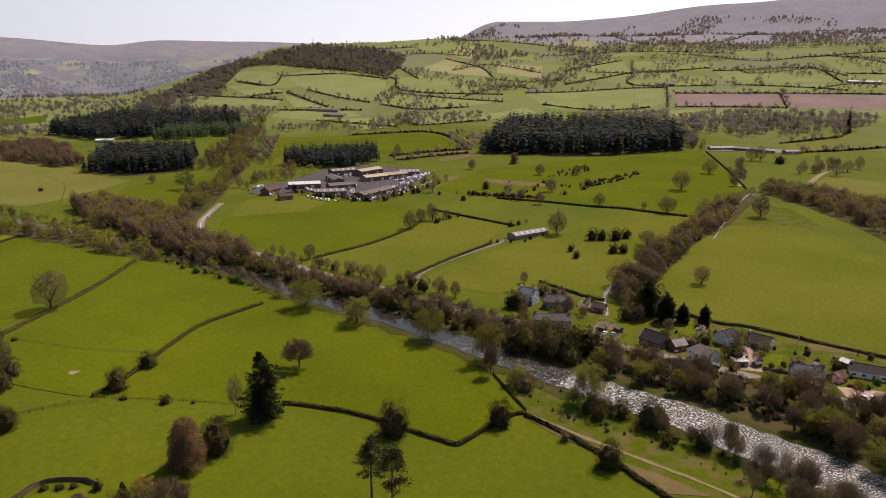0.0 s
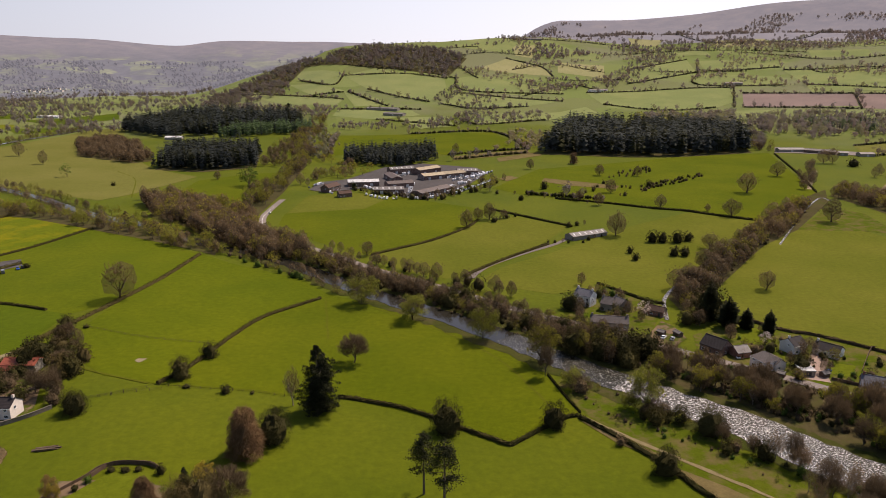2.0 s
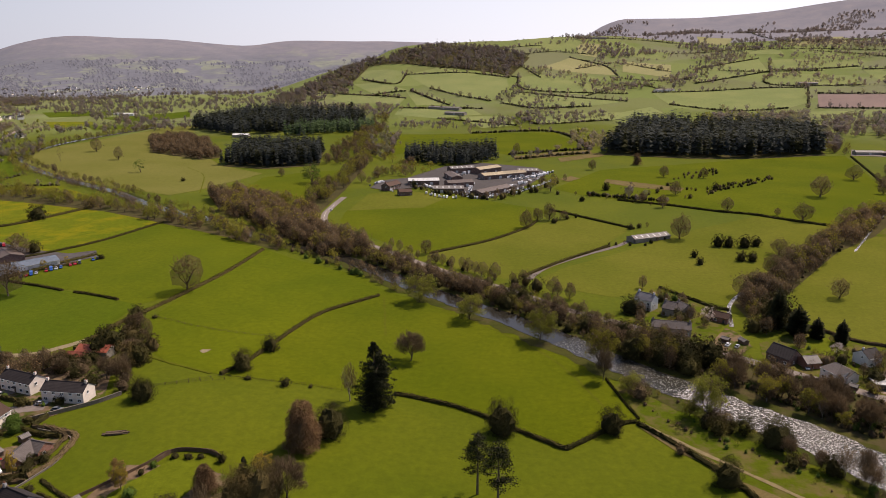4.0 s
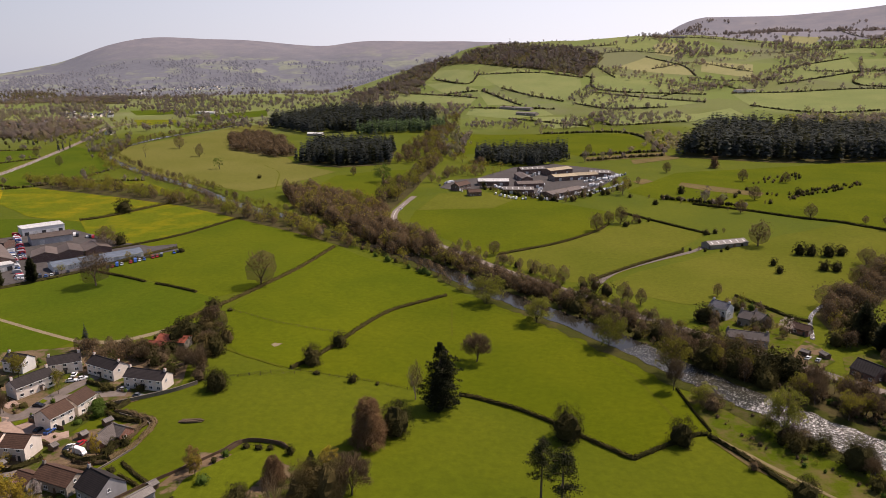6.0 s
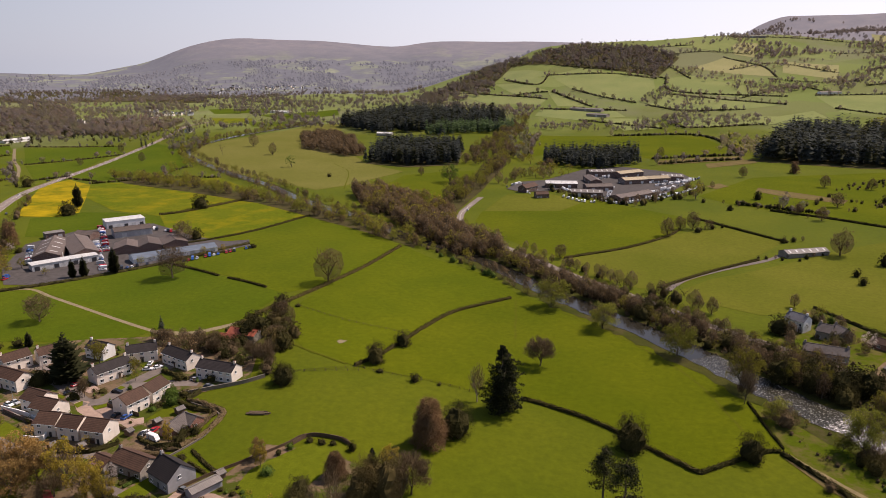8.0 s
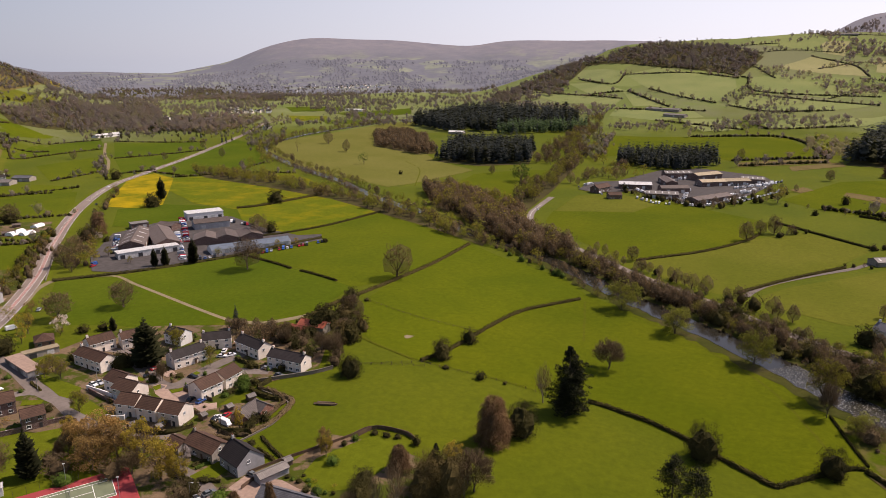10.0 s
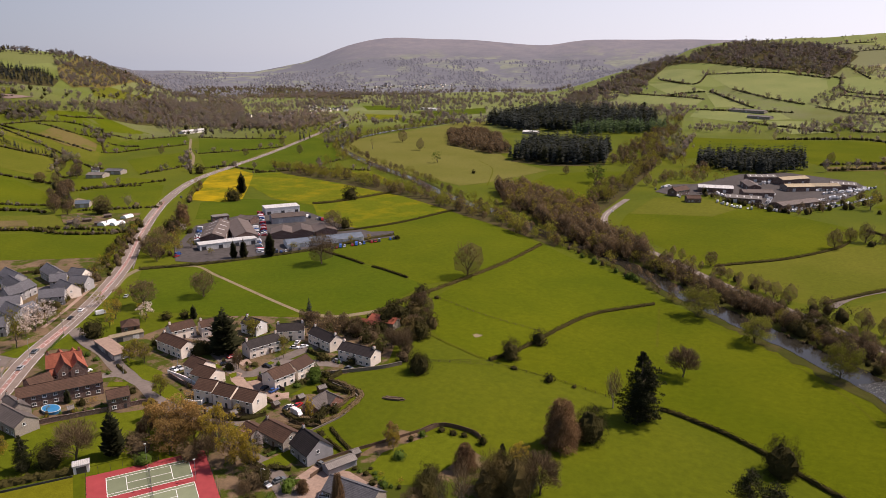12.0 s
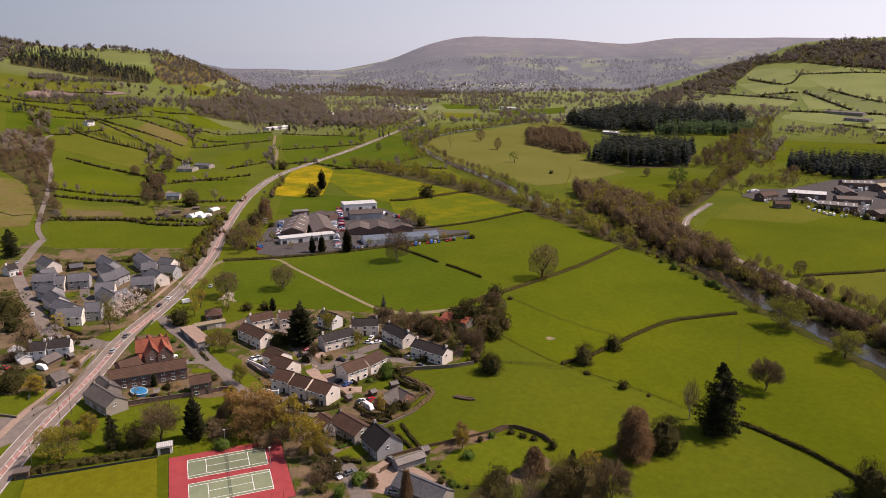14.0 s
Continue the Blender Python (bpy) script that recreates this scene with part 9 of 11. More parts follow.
far_wood([(-1130, 1036), (-966, 980), (-986, 1101), (-1083, 1271), (-1224, 1324), (-1307, 1299), (-1313, 1237)], 330, "wood", 8, 13, 327, "bare trees beside the main road")
far_wood([(-791, 883), (-822, 970), (-862, 1077), (-772, 964), (-697, 817), (-699, 789)], 70, "light", 7, 11, 328, "budding trees along the river loop")
clump_rng = np.random.default_rng(329)
clumps = [(-1170, 874), (-1241, 1207), (-1227, 1156), (-1167, 1128), (-1006, 1004), (-1132, 1142), (-1017, 1043), (-1039, 937), (-1061, 973), (-917, 886), (-927, 919), (-900, 1050), (-824, 867), (-829, 896)]
far_plants("distant_trees", np.repeat(np.array(clumps, float), 4, 0) + clump_rng.normal(0, 7, (56, 2)), "conifer", 9, 17, 330, "dark evergreens scattered through the valley floor")
far_wood([(-1146, 844), (-1042, 816), (-960, 903), (-977, 979), (-1192, 1214), (-1244, 1006)], 130, "mixed", 8, 13, 80, "trees about the hotel")
far_wood([(-1178, 1218), (-1087, 1358), (-926, 1194), (-938, 1031)], 100, "light", 7, 11, 81, "hedgerow trees by the main road")
far_wood([(-905, 878), (-847, 992), (-964, 1112), (-992, 1009)], 50, "light", 7, 11, 82, "roadside trees")
far_wood([(-1132, 532), (-1150, 718), (-1224, 777), (-1194, 591)], 70, "wood", 8, 12, 83, "trees on the slope")
grove([(-957, 345), (-977, 392), (-935, 396), (-794, 330), (-605, 253), (-572, 224), (-719, 277), (-794, 281)], 120, "dense bare dense bare oak", 7, 12, 84)
grove([(-716, 392), (-722, 412), (-672, 390), (-640, 366), (-652, 352)], 22, "dense dense bare bush spruce", 7, 12, 85)
grove([(-622, 345), (-612, 352), (-590, 334), (-596, 322)], 9, "dense bush bare dense", 6, 9.5, 607)
far_wood([(-1246, 459), (-1227, 628), (-1212, 758), (-1519, 1230), (-1739, 1368), (-1297, 777), (-1330, 601), (-1338, 495)], 200, "mixed", 7, 12, 86, "hedgerow trees of the slopes")
far_hedge([(-981, 410), (-967, 414), (-998, 489)], 1.5, "hedge", 1.8, 3.4, 87)
far_hedge([(-981, 410), (-967, 414), (-998, 489)], 13, "wood", 6, 12, 88)
far_hedge([(-1068, 513), (-926, 515), (-802, 502)], 1.5, "hedge", 1.8, 3.4, 89)
far_hedge([(-1068, 513), (-926, 515), (-802, 502)], 13, "wood", 6, 12, 90)
far_hedge([(-920, 512), (-793, 444), (-785, 461)], 1.5, "hedge", 1.8, 3.4, 91)
far_hedge([(-920, 512), (-793, 444), (-785, 461)], 13, "wood", 6, 12, 92)
far_hedge([(-706, 293), (-675, 318), (-629, 341)], 1.5, "hedge", 1.8, 3.4, 93)
far_hedge([(-706, 293), (-675, 318), (-629, 341)], 13, "wood", 6, 12, 94)
far_hedge([(-585.6, 242.5), (-520.1, 291.6), (-463.2, 309.6)], 1.5, "hedge", 1.8, 3.4, 95)
far_hedge([(-585.6, 242.5), (-520.1, 291.6), (-463.2, 309.6)], 13, "wood", 6, 12, 96)
far_hedge([(-1065, 515), (-1092, 620), (-1053, 655), (-924, 585)], 1.5, "hedge", 1.8, 3.4, 97)
far_hedge([(-1065, 515), (-1092, 620), (-1053, 655), (-924, 585)], 13, "wood", 6, 12, 98)
far_hedge([(-922, 579), (-930, 727)], 1.5, "hedge", 1.8, 3.4, 99)
far_hedge([(-922, 579), (-930, 727)], 13, "wood", 6, 12, 100)
far_hedge([(-682, 399), (-658, 481)], 1.5, "hedge", 1.8, 3.4, 101)
far_hedge([(-682, 399), (-658, 481)], 13, "wood", 6, 12, 102)
far_hedge([(-580.5, 337.7), (-531.8, 380.6)], 1.5, "hedge", 1.8, 3.4, 103)
far_hedge([(-580.5, 337.7), (-531.8, 380.6)], 13, "wood", 6, 12, 104)
far_hedge([(-726, 499), (-738, 575)], 1.5, "hedge", 1.8, 3.4, 105)
far_hedge([(-726, 499), (-738, 575)], 13, "wood", 6, 12, 106)
far_hedge([(-1050, 663), (-1042, 816)], 1.5, "hedge", 1.8, 3.4, 107)
far_hedge([(-1050, 663), (-1042, 816)], 13, "wood", 6, 12, 108)
far_hedge([(-1080, 436), (-1068, 513)], 1.5, "hedge", 1.8, 3.4, 109)
far_hedge([(-1080, 436), (-1068, 513)], 13, "wood", 6, 12, 110)
far_hedge([(-825, 664), (-791, 791)], 1.5, "hedge", 1.8, 3.4, 111)
far_hedge([(-825, 664), (-791, 791)], 13, "wood", 6, 12, 112)
far_hedge([(-1006, 812), (-870, 877)], 1.5, "hedge", 1.8, 3.4, 113)
far_hedge([(-1006, 812), (-870, 877)], 13, "wood", 6, 12, 114)
far_hedge([(-857, 669), (-682, 535)], 1.5, "hedge", 1.8, 3.4, 115)
far_hedge([(-857, 669), (-682, 535)], 13, "wood", 6, 12, 116)
far_hedge([(-708, 569), (-698, 616)], 1.5, "hedge", 1.8, 3.4, 117)
far_hedge([(-708, 569), (-698, 616)], 13, "wood", 6, 12, 118)
far_hedge([(-1163, 426), (-1113, 522)], 1.5, "hedge", 1.8, 3.4, 119)
far_hedge([(-1163, 426), (-1113, 522)], 13, "wood", 6, 12, 120)
far_hedge([(-1264, 516), (-1258, 644)], 1.5, "hedge", 1.8, 3.4, 121)
far_hedge([(-1264, 516), (-1258, 644)], 13, "wood", 6, 12, 122)
far_hedge([(-632, 584), (-586, 643), (-520, 660)], 1.5, "hedge", 1.8, 3.4, 123)
far_hedge([(-632, 584), (-586, 643), (-520, 660)], 13, "wood", 6, 12, 124)
far_hedge([(-687, 605), (-639, 599)], 1.5, "hedge", 1.8, 3.4, 125)
far_hedge([(-687, 605), (-639, 599)], 13, "wood", 6, 12, 126)
far_hedge([(-607, 667), (-616, 721)], 1.5, "hedge", 1.8, 3.4, 127)
far_hedge([(-607, 667), (-616, 721)], 13, "wood", 6, 12, 128)
far_hedge([(-377, 1697), (-535, 1784), (-662, 1809)], 2.2, "hedge", 3.0, 5.4, 129)
far_hedge([(-377, 1697), (-535, 1784), (-662, 1809)], 17, "wood", 9, 16, 130)
far_hedge([(-436, 1980), (-441, 1864), (-554, 1959)], 2.2, "hedge", 3.0, 5.4, 131)
far_hedge([(-436, 1980), (-441, 1864), (-554, 1959)], 17, "wood", 9, 16, 132)
far_hedge([(-394, 1777), (-473, 1763)], 2.2, "hedge", 3.0, 5.4, 133)
far_hedge([(-394, 1777), (-473, 1763)], 17, "wood", 9, 16, 134)
far_hedge([(-384, 1783), (-259, 1618)], 2.2, "hedge", 3.0, 5.4, 135)
far_hedge([(-384, 1783), (-259, 1618)], 17, "wood", 9, 16, 136)
far_hedge([(-337, 1807), (-248, 1720), (-169, 1666)], 2.2, "hedge", 3.0, 5.4, 137)
far_hedge([(-337, 1807), (-248, 1720), (-169, 1666)], 17, "wood", 9, 16, 138)
far_hedge([(-434, 1968), (-269, 1988), (-151, 1953)], 2.2, "hedge", 3.0, 5.4, 139)
far_hedge([(-434, 1968), (-269, 1988), (-151, 1953)], 17, "wood", 9, 16, 140)
far_hedge([(-129, 1957), (-91, 1808), (149, 1819)], 2.2, "hedge", 3.0, 5.4, 141)
far_hedge([(-129, 1957), (-91, 1808), (149, 1819)], 17, "wood", 9, 16, 142)
far_hedge([(-140, 1642), (-56, 1594), (58, 1639)], 2.2, "hedge", 3.0, 5.4, 143)
far_hedge([(-140, 1642), (-56, 1594), (58, 1639)], 17, "wood", 9, 16, 144)
far_hedge([(-117, 1776), (21, 1742), (141, 1719)], 2.2, "hedge", 3.0, 5.4, 145)
far_hedge([(-117, 1776), (21, 1742), (141, 1719)], 17, "wood", 9, 16, 146)
far_hedge([(9, 2303), (111, 2221), (140, 2078)], 2.2, "hedge", 3.0, 5.4, 147)
far_hedge([(9, 2303), (111, 2221), (140, 2078)], 17, "wood", 9, 16, 148)
far_hedge([(208, 1844), (466, 1906), (581, 1894)], 2.2, "hedge", 3.0, 5.4, 149)
far_hedge([(208, 1844), (466, 1906), (581, 1894)], 17, "wood", 9, 16, 150)
far_hedge([(581, 1894), (509, 1640)], 2.2, "hedge", 3.0, 5.4, 151)
far_hedge([(581, 1894), (509, 1640)], 17, "wood", 9, 16, 152)
far_hedge([(360, 2174), (566, 2339)], 2.2, "hedge", 3.0, 5.4, 153)
far_hedge([(360, 2174), (566, 2339)], 17, "wood", 9, 16, 154)
far_hedge([(331, 1984), (435, 2046), (542, 2113)], 2.2, "hedge", 3.0, 5.4, 155)
far_hedge([(331, 1984), (435, 2046), (542, 2113)], 17, "wood", 9, 16, 156)
far_hedge([(595, 2310), (569, 2138), (788, 2172)], 2.2, "hedge", 3.0, 5.4, 157)
far_hedge([(595, 2310), (569, 2138), (788, 2172)], 17, "wood", 9, 16, 158)
far_hedge([(544, 2104), (507, 1954), (695, 1880)], 2.2, "hedge", 3.0, 5.4, 159)
far_hedge([(544, 2104), (507, 1954), (695, 1880)], 17, "wood", 9, 16, 160)
far_hedge([(577, 1810), (793, 1715), (1014, 1650)], 2.2, "hedge", 3.0, 5.4, 161)
far_hedge([(577, 1810), (793, 1715), (1014, 1650)], 17, "wood", 9, 16, 162)
far_hedge([(527, 1633), (730, 1539)], 2.2, "hedge", 3.0, 5.4, 163)
far_hedge([(527, 1633), (730, 1539)], 17, "wood", 9, 16, 164)
far_hedge([(793, 1715), (736, 1552)], 2.2, "hedge", 3.0, 5.4, 165)
far_hedge([(793, 1715), (736, 1552)], 17, "wood", 9, 16, 166)
far_hedge([(781, 2124), (1020, 2052), (999, 1825)], 2.2, "hedge", 3.0, 5.4, 167)
far_hedge([(781, 2124), (1020, 2052), (999, 1825)], 17, "wood", 9, 16, 168)
far_hedge([(745, 1865), (952, 1714)], 2.2, "hedge", 3.0, 5.4, 169)
far_hedge([(745, 1865), (952, 1714)], 17, "wood", 9, 16, 170)
far_hedge([(1099, 2186), (1299, 2166)], 2.2, "hedge", 3.0, 5.4, 171)
far_hedge([(1099, 2186), (1299, 2166)], 17, "wood", 9, 16, 172)
far_hedge([(1069, 1937), (1179, 1897)], 2.2, "hedge", 3.0, 5.4, 173)
far_hedge([(1069, 1937), (1179, 1897)], 17, "wood", 9, 16, 174)
far_hedge([(232, 1696), (351, 1629), (469, 1645)], 2.2, "hedge", 3.0, 5.4, 175)
far_hedge([(232, 1696), (351, 1629), (469, 1645)], 17, "wood", 9, 16, 176)
far_hedge([(-367, 1590), (-179, 1578)], 2.2, "hedge", 3.0, 5.4, 177)
far_hedge([(-367, 1590), (-179, 1578)], 17, "wood", 9, 16, 178)
far_hedge([(-260, 1476), (-93, 1391)], 2.2, "hedge", 3.0, 5.4, 179)
far_hedge([(-260, 1476), (-93, 1391)], 17, "wood", 9, 16, 180)
far_hedge([(-77, 1520), (-50, 1407), (87, 1471)], 2.2, "hedge", 3.0, 5.4, 181)
far_hedge([(-77, 1520), (-50, 1407), (87, 1471)], 17, "wood", 9, 16, 182)
far_hedge([(-169, 1302), (-15, 1307), (39, 1074)], 2.2, "hedge", 3.0, 5.4, 183)
far_hedge([(-169, 1302), (-15, 1307), (39, 1074)], 17, "wood", 9, 16, 184)
far_hedge([(-76, 1006), (39, 1074)], 2.2, "hedge", 3.0, 5.4, 185)
far_hedge([(-76, 1006), (39, 1074)], 17, "wood", 9, 16, 186)
far_hedge([(-64, 958), (37, 1028)], 2.2, "hedge", 3.0, 5.4, 187)
far_hedge([(-64, 958), (37, 1028)], 17, "wood", 9, 16, 188)
far_hedge([(-246, 982), (-300, 1290)], 2.2, "hedge", 3.0, 5.4, 189)
far_hedge([(-246, 982), (-300, 1290)], 17, "wood", 9, 16, 190)
far_hedge([(26, 712), (98, 688)], 2.2, "hedge", 3.0, 5.4, 191)
far_hedge([(26, 712), (98, 688)], 17, "wood", 9, 16, 192)
far_hedge([(548, 1163), (685, 1230)], 2.2, "hedge", 3.0, 5.4, 193)
far_hedge([(548, 1163), (685, 1230)], 17, "wood", 9, 16, 194)
far_hedge([(514, 1051), (695, 1120)], 2.2, "hedge", 3.0, 5.4, 195)
far_hedge([(514, 1051), (695, 1120)], 17, "wood", 9, 16, 196)
far_wood([(-1738, 655), (-1699, 706), (-1705, 819), (-1650, 939), (-1619, 979), (-1590, 946), (-1664, 798), (-1682, 632)], 110, "brownwood", 8, 14, 197, "trees along the left-hand skyline")
far_wood([(-1601, 968), (-1736, 1214), (-1478, 1025), (-1536, 969)], 60, "brownwood", 9, 14, 198, "trees on the hill's nose")

# ---- tree belts and hedges of the right-hand hill ----
far_hedge([(10, 2584), (234, 2668), (435, 2645)], 11, "wood", 9, 17, 199)
far_hedge([(10, 2584), (234, 2668), (435, 2645)], 3.2, "hedge", 2.6, 5, 200)
far_hedge([(595, 3634), (660, 2748), (812, 2562), (1020, 2597), (1450, 3098), (1765, 2965)], 11, "wood", 9, 17, 201)
far_hedge([(595, 3634), (660, 2748), (812, 2562), (1020, 2597), (1450, 3098), (1765, 2965)], 3.2, "hedge", 2.6, 5, 202)
far_hedge([(309, 2444), (512, 2523), (741, 2448), (930, 2357)], 11, "wood", 9, 17, 203)
far_hedge([(309, 2444), (512, 2523), (741, 2448), (930, 2357)], 3.2, "hedge", 2.6, 5, 204)
far_hedge([(25, 2154), (148, 2268), (289, 2141)], 11, "wood", 9, 17, 205)
far_hedge([(25, 2154), (148, 2268), (289, 2141)], 3.2, "hedge", 2.6, 5, 206)
far_hedge([(733, 2423), (837, 2345), (964, 2220), (1118, 2192), (1244, 2069)], 11, "wood", 9, 17, 207)
far_hedge([(733, 2423), (837, 2345), (964, 2220), (1118, 2192), (1244, 2069)], 3.2, "hedge", 2.6, 5, 208)
far_hedge([(422, 2147), (514, 2115), (680, 2122)], 11, "wood", 9, 17, 209)
far_hedge([(422, 2147), (514, 2115), (680, 2122)], 3.2, "hedge", 2.6, 5, 210)
far_hedge([(856, 2159), (862, 2048), (1016, 2045)], 11, "wood", 9, 17, 211)
far_hedge([(856, 2159), (862, 2048), (1016, 2045)], 3.2, "hedge", 2.6, 5, 212)
far_hedge([(1030, 2075), (1054, 1908)], 11, "wood", 9, 17, 213)
far_hedge([(1030, 2075), (1054, 1908)], 3.2, "hedge", 2.6, 5, 214)
far_hedge([(48, 1770), (174, 1950), (241, 1879)], 11, "wood", 9, 17, 215)
far_hedge([(48, 1770), (174, 1950), (241, 1879)], 3.2, "hedge", 2.6, 5, 216)
far_hedge([(1143, 2174), (1197, 2093), (1218, 2024)], 11, "wood", 9, 17, 217)
far_hedge([(1143, 2174), (1197, 2093), (1218, 2024)], 3.2, "hedge", 2.6, 5, 218)
far_hedge([(-148, 2262), (-45, 2353), (82, 2367)], 11, "wood", 9, 17, 219)
far_hedge([(-148, 2262), (-45, 2353), (82, 2367)], 3.2, "hedge", 2.6, 5, 220)
far_hedge([(-243, 2183), (-139, 2123), (-69, 1977)], 11, "wood", 9, 17, 221)
far_hedge([(-243, 2183), (-139, 2123), (-69, 1977)], 3.2, "hedge", 2.6, 5, 222)
far_hedge([(119, 2047), (226, 2015), (340, 2043)], 11, "wood", 9, 17, 223)
far_hedge([(119, 2047), (226, 2015), (340, 2043)], 3.2, "hedge", 2.6, 5, 224)
far_hedge([(883, 1736), (993, 1792), (1078, 1776)], 11, "wood", 9, 17, 225)
far_hedge([(883, 1736), (993, 1792), (1078, 1776)], 3.2, "hedge", 2.6, 5, 226)
far_hedge([(-459, 2092), (-355, 2045), (-226, 2022), (-129, 1957)], 11, "wood", 9, 17, 227)
far_hedge([(-459, 2092), (-355, 2045), (-226, 2022), (-129, 1957)], 3.2, "hedge", 2.6, 5, 228)
far_hedge([(-359, 2282), (-224, 2338), (-84, 2419)], 11, "wood", 9, 17, 229)
far_hedge([(-359, 2282), (-224, 2338), (-84, 2419)], 3.2, "hedge", 2.6, 5, 230)
far_hedge([(-352, 2027), (-303, 2126), (-182, 2249)], 11, "wood", 9, 17, 231)
far_hedge([(-352, 2027), (-303, 2126), (-182, 2249)], 3.2, "hedge", 2.6, 5, 232)
far_wood([(578, 2754), (661, 2620), (376, 2071), (266, 1898), (245, 1976), (373, 2253)], 260, "wood", 9, 15, 233, "bare wood in a hillside dingle")
far_wood([(692, 2626), (886, 2492), (1185, 2526), (1418, 2375), (1352, 2259), (1114, 2367), (852, 2392), (657, 2486)], 420, "wood", 9, 15, 234, "bare belt of hillside trees")
far_wood([(23, 1933), (119, 2047), (237, 1975), (165, 1845), (63, 1789)], 60, "wood", 8, 13, 235, "bare hillside copse")
far_wood([(1382, 2540), (1476, 2477), (1285, 2142), (1237, 2166)], 45, "wood", 9, 15, 236, "bare hillside copse")
far_wood([(-92, 1822), (-34, 1766), (-6, 1559), (-53, 1521), (-107, 1617)], 55, "wood", 8, 13, 237, "bare dingle trees")
far_wood([(233, 1372), (341, 1373), (419, 1310), (443, 1390), (369, 1490), (262, 1479)], 90, "light", 22, 30, 238, "russet and budding trees behind the spruces")
far_wood([(359, 1132), (405, 1122), (451, 1284), (423, 1324)], 40, "wood", 14, 20, 239, "bare trees beside the spruces")
far_wood([(-717, 1665), (-599, 1685), (-542, 1811), (-578, 1936), (-665, 1882), (-764, 1830)], 190, "wood", 12, 18, 240, "bare wood on the hill's flank")
far_wood([(-553, 1665), (-388, 1628), (-349, 1564), (-472, 1565)], 45, "wood", 9, 14, 241, "bare trees on the valley side")
far_wood([(-331, 1214), (-326, 1312), (-263, 1125), (-235, 935), (-271, 960)], 40, "light", 12, 18, 242, "budding trees by the dark wood")
for n_line, line in enumerate((
        [(-1143, 449), (-1124, 489), (-1096, 518)], [(-1204, 442), (-1177, 463), (-1173, 512), (-1164, 558)], [(-1071, 520), (-1035, 530), (-997, 544), (-958, 557), (-926, 567)],
        [(-1008, 450), (-959, 454), (-917, 471), (-884, 493)], [(-1074, 579), (-1060, 592), (-1025, 604), (-1009, 636)], [(-1132, 645), (-1126, 673), (-1147, 730)], [(-990, 634), (-961, 664)],
        [(-674, 281), (-657, 296), (-632, 314), (-598, 319)], [(-594, 243), (-568, 258), (-538, 275), (-506, 281), (-479, 297), (-469, 313)], [(-690, 407), (-675, 423), (-652, 447)], [(-845, 371), (-813, 384), (-778, 401), (-746, 413)])):
    far_hedge(line, 1.4, "hedge", 2.0, 4.0, 331 + n_line, "brown-green field hedge on the slope")
far_hedge([(-1020, 460), (-986, 461), (-965, 471), (-922, 472)], 4.5, "conifer", 8, 13, 350, "row of dark conifers along a field bank")
far_hedge([(-907, 477), (-898, 487), (-879, 491)], 4, "conifer", 8, 12, 351, "row of dark conifers along a field bank")
for x, y, h in ((-746, 413, 12), (-695, 397, 11), (-643, 360, 14), (-592, 323, 13), (-574, 324, 10), (-769, 450, 15), (-822, 464, 13), (-819, 483, 12), (-761, 405, 11), (-660, 372, 12), (-680, 385, 13), (-615, 338, 12)):
    tree("dense" if h % 2 else "bare", x, y, h + 2, 1.1)
tree("bush", -549.2, 339.5, 11.0, 1.3)
tree("spruce", -800.0, 470.0, 15.0, 1.0)
tree("cedar", -493.7, 174.1, 19.0, 1.2)

# ---- woods of the valley floor ----
far_wood([(-2105, 1806), (-2037, 1970), (-1606, 1805), (-1276, 1572), (-1138, 1324), (-1067, 1144), (-1056, 1010), (-1046, 886), (-1460, 1245)], 430, "wood", 10, 16, 244, "bare brown woods along the valley floor")
far_wood([(-1732, 1973), (-1700, 2131), (-1329, 1987), (-1202, 2120), (-1036, 1962), (-951, 1734), (-1176, 1702), (-1260, 1552)], 230, "wood", 10, 16, 245, "bare brown woods along the valley floor")
far_wood([(-2411, 2076), (-2224, 2292), (-1855, 2430), (-1469, 2595), (-1249, 2205), (-1693, 2216), (-1971, 2027), (-2154, 1850)], 260, "wood", 9, 15, 246, "bare woods of the far valley floor")
far_wood([(-905, 1000), (-946, 1116), (-887, 1087), (-806, 958), (-795, 888)], 30, "light", 7, 11, 247, "budding trees at the road bend")
far_wood([(-988, 1230), (-870, 1295), (-796, 1398), (-732, 1332), (-810, 1204), (-896, 1130)], 55, "light", 7, 12, 248, "budding trees along the river loop")

# ---- scrub between river and road ----
grove([(55.0, 295.8), (76.8, 281.1), (95.0, 262.3), (112.1, 247.7), (127.6, 234.7), (139.7, 219.2), (146.1, 230.8), (132.7, 250.1), (116.8, 259.7), (97.5, 270.1), (75.8, 286.9)], 64, "scrub thorn scrub shrub", 1.6, 3.4, 249)
grove([(-59.2, 384.5), (-25.6, 363.6), (4.7, 336.4), (31.5, 317.0), (55.3, 297.7), (54.5, 292.7), (30.7, 308.2), (4.6, 327.4), (-24.8, 351.3), (-57.4, 371.8)], 40, "scrub thorn scrub bud", 1.6, 3.6, 250)
grove([(34.7, 262.5), (48.3, 255.2), (66.2, 237.1), (82.5, 223.0), (95.9, 206.9), (92.2, 202.1), (78.3, 215.7), (60.2, 229.0), (44.3, 243.8)], 34, "scrub shrub scrub willow", 0.9, 2.4, 251)

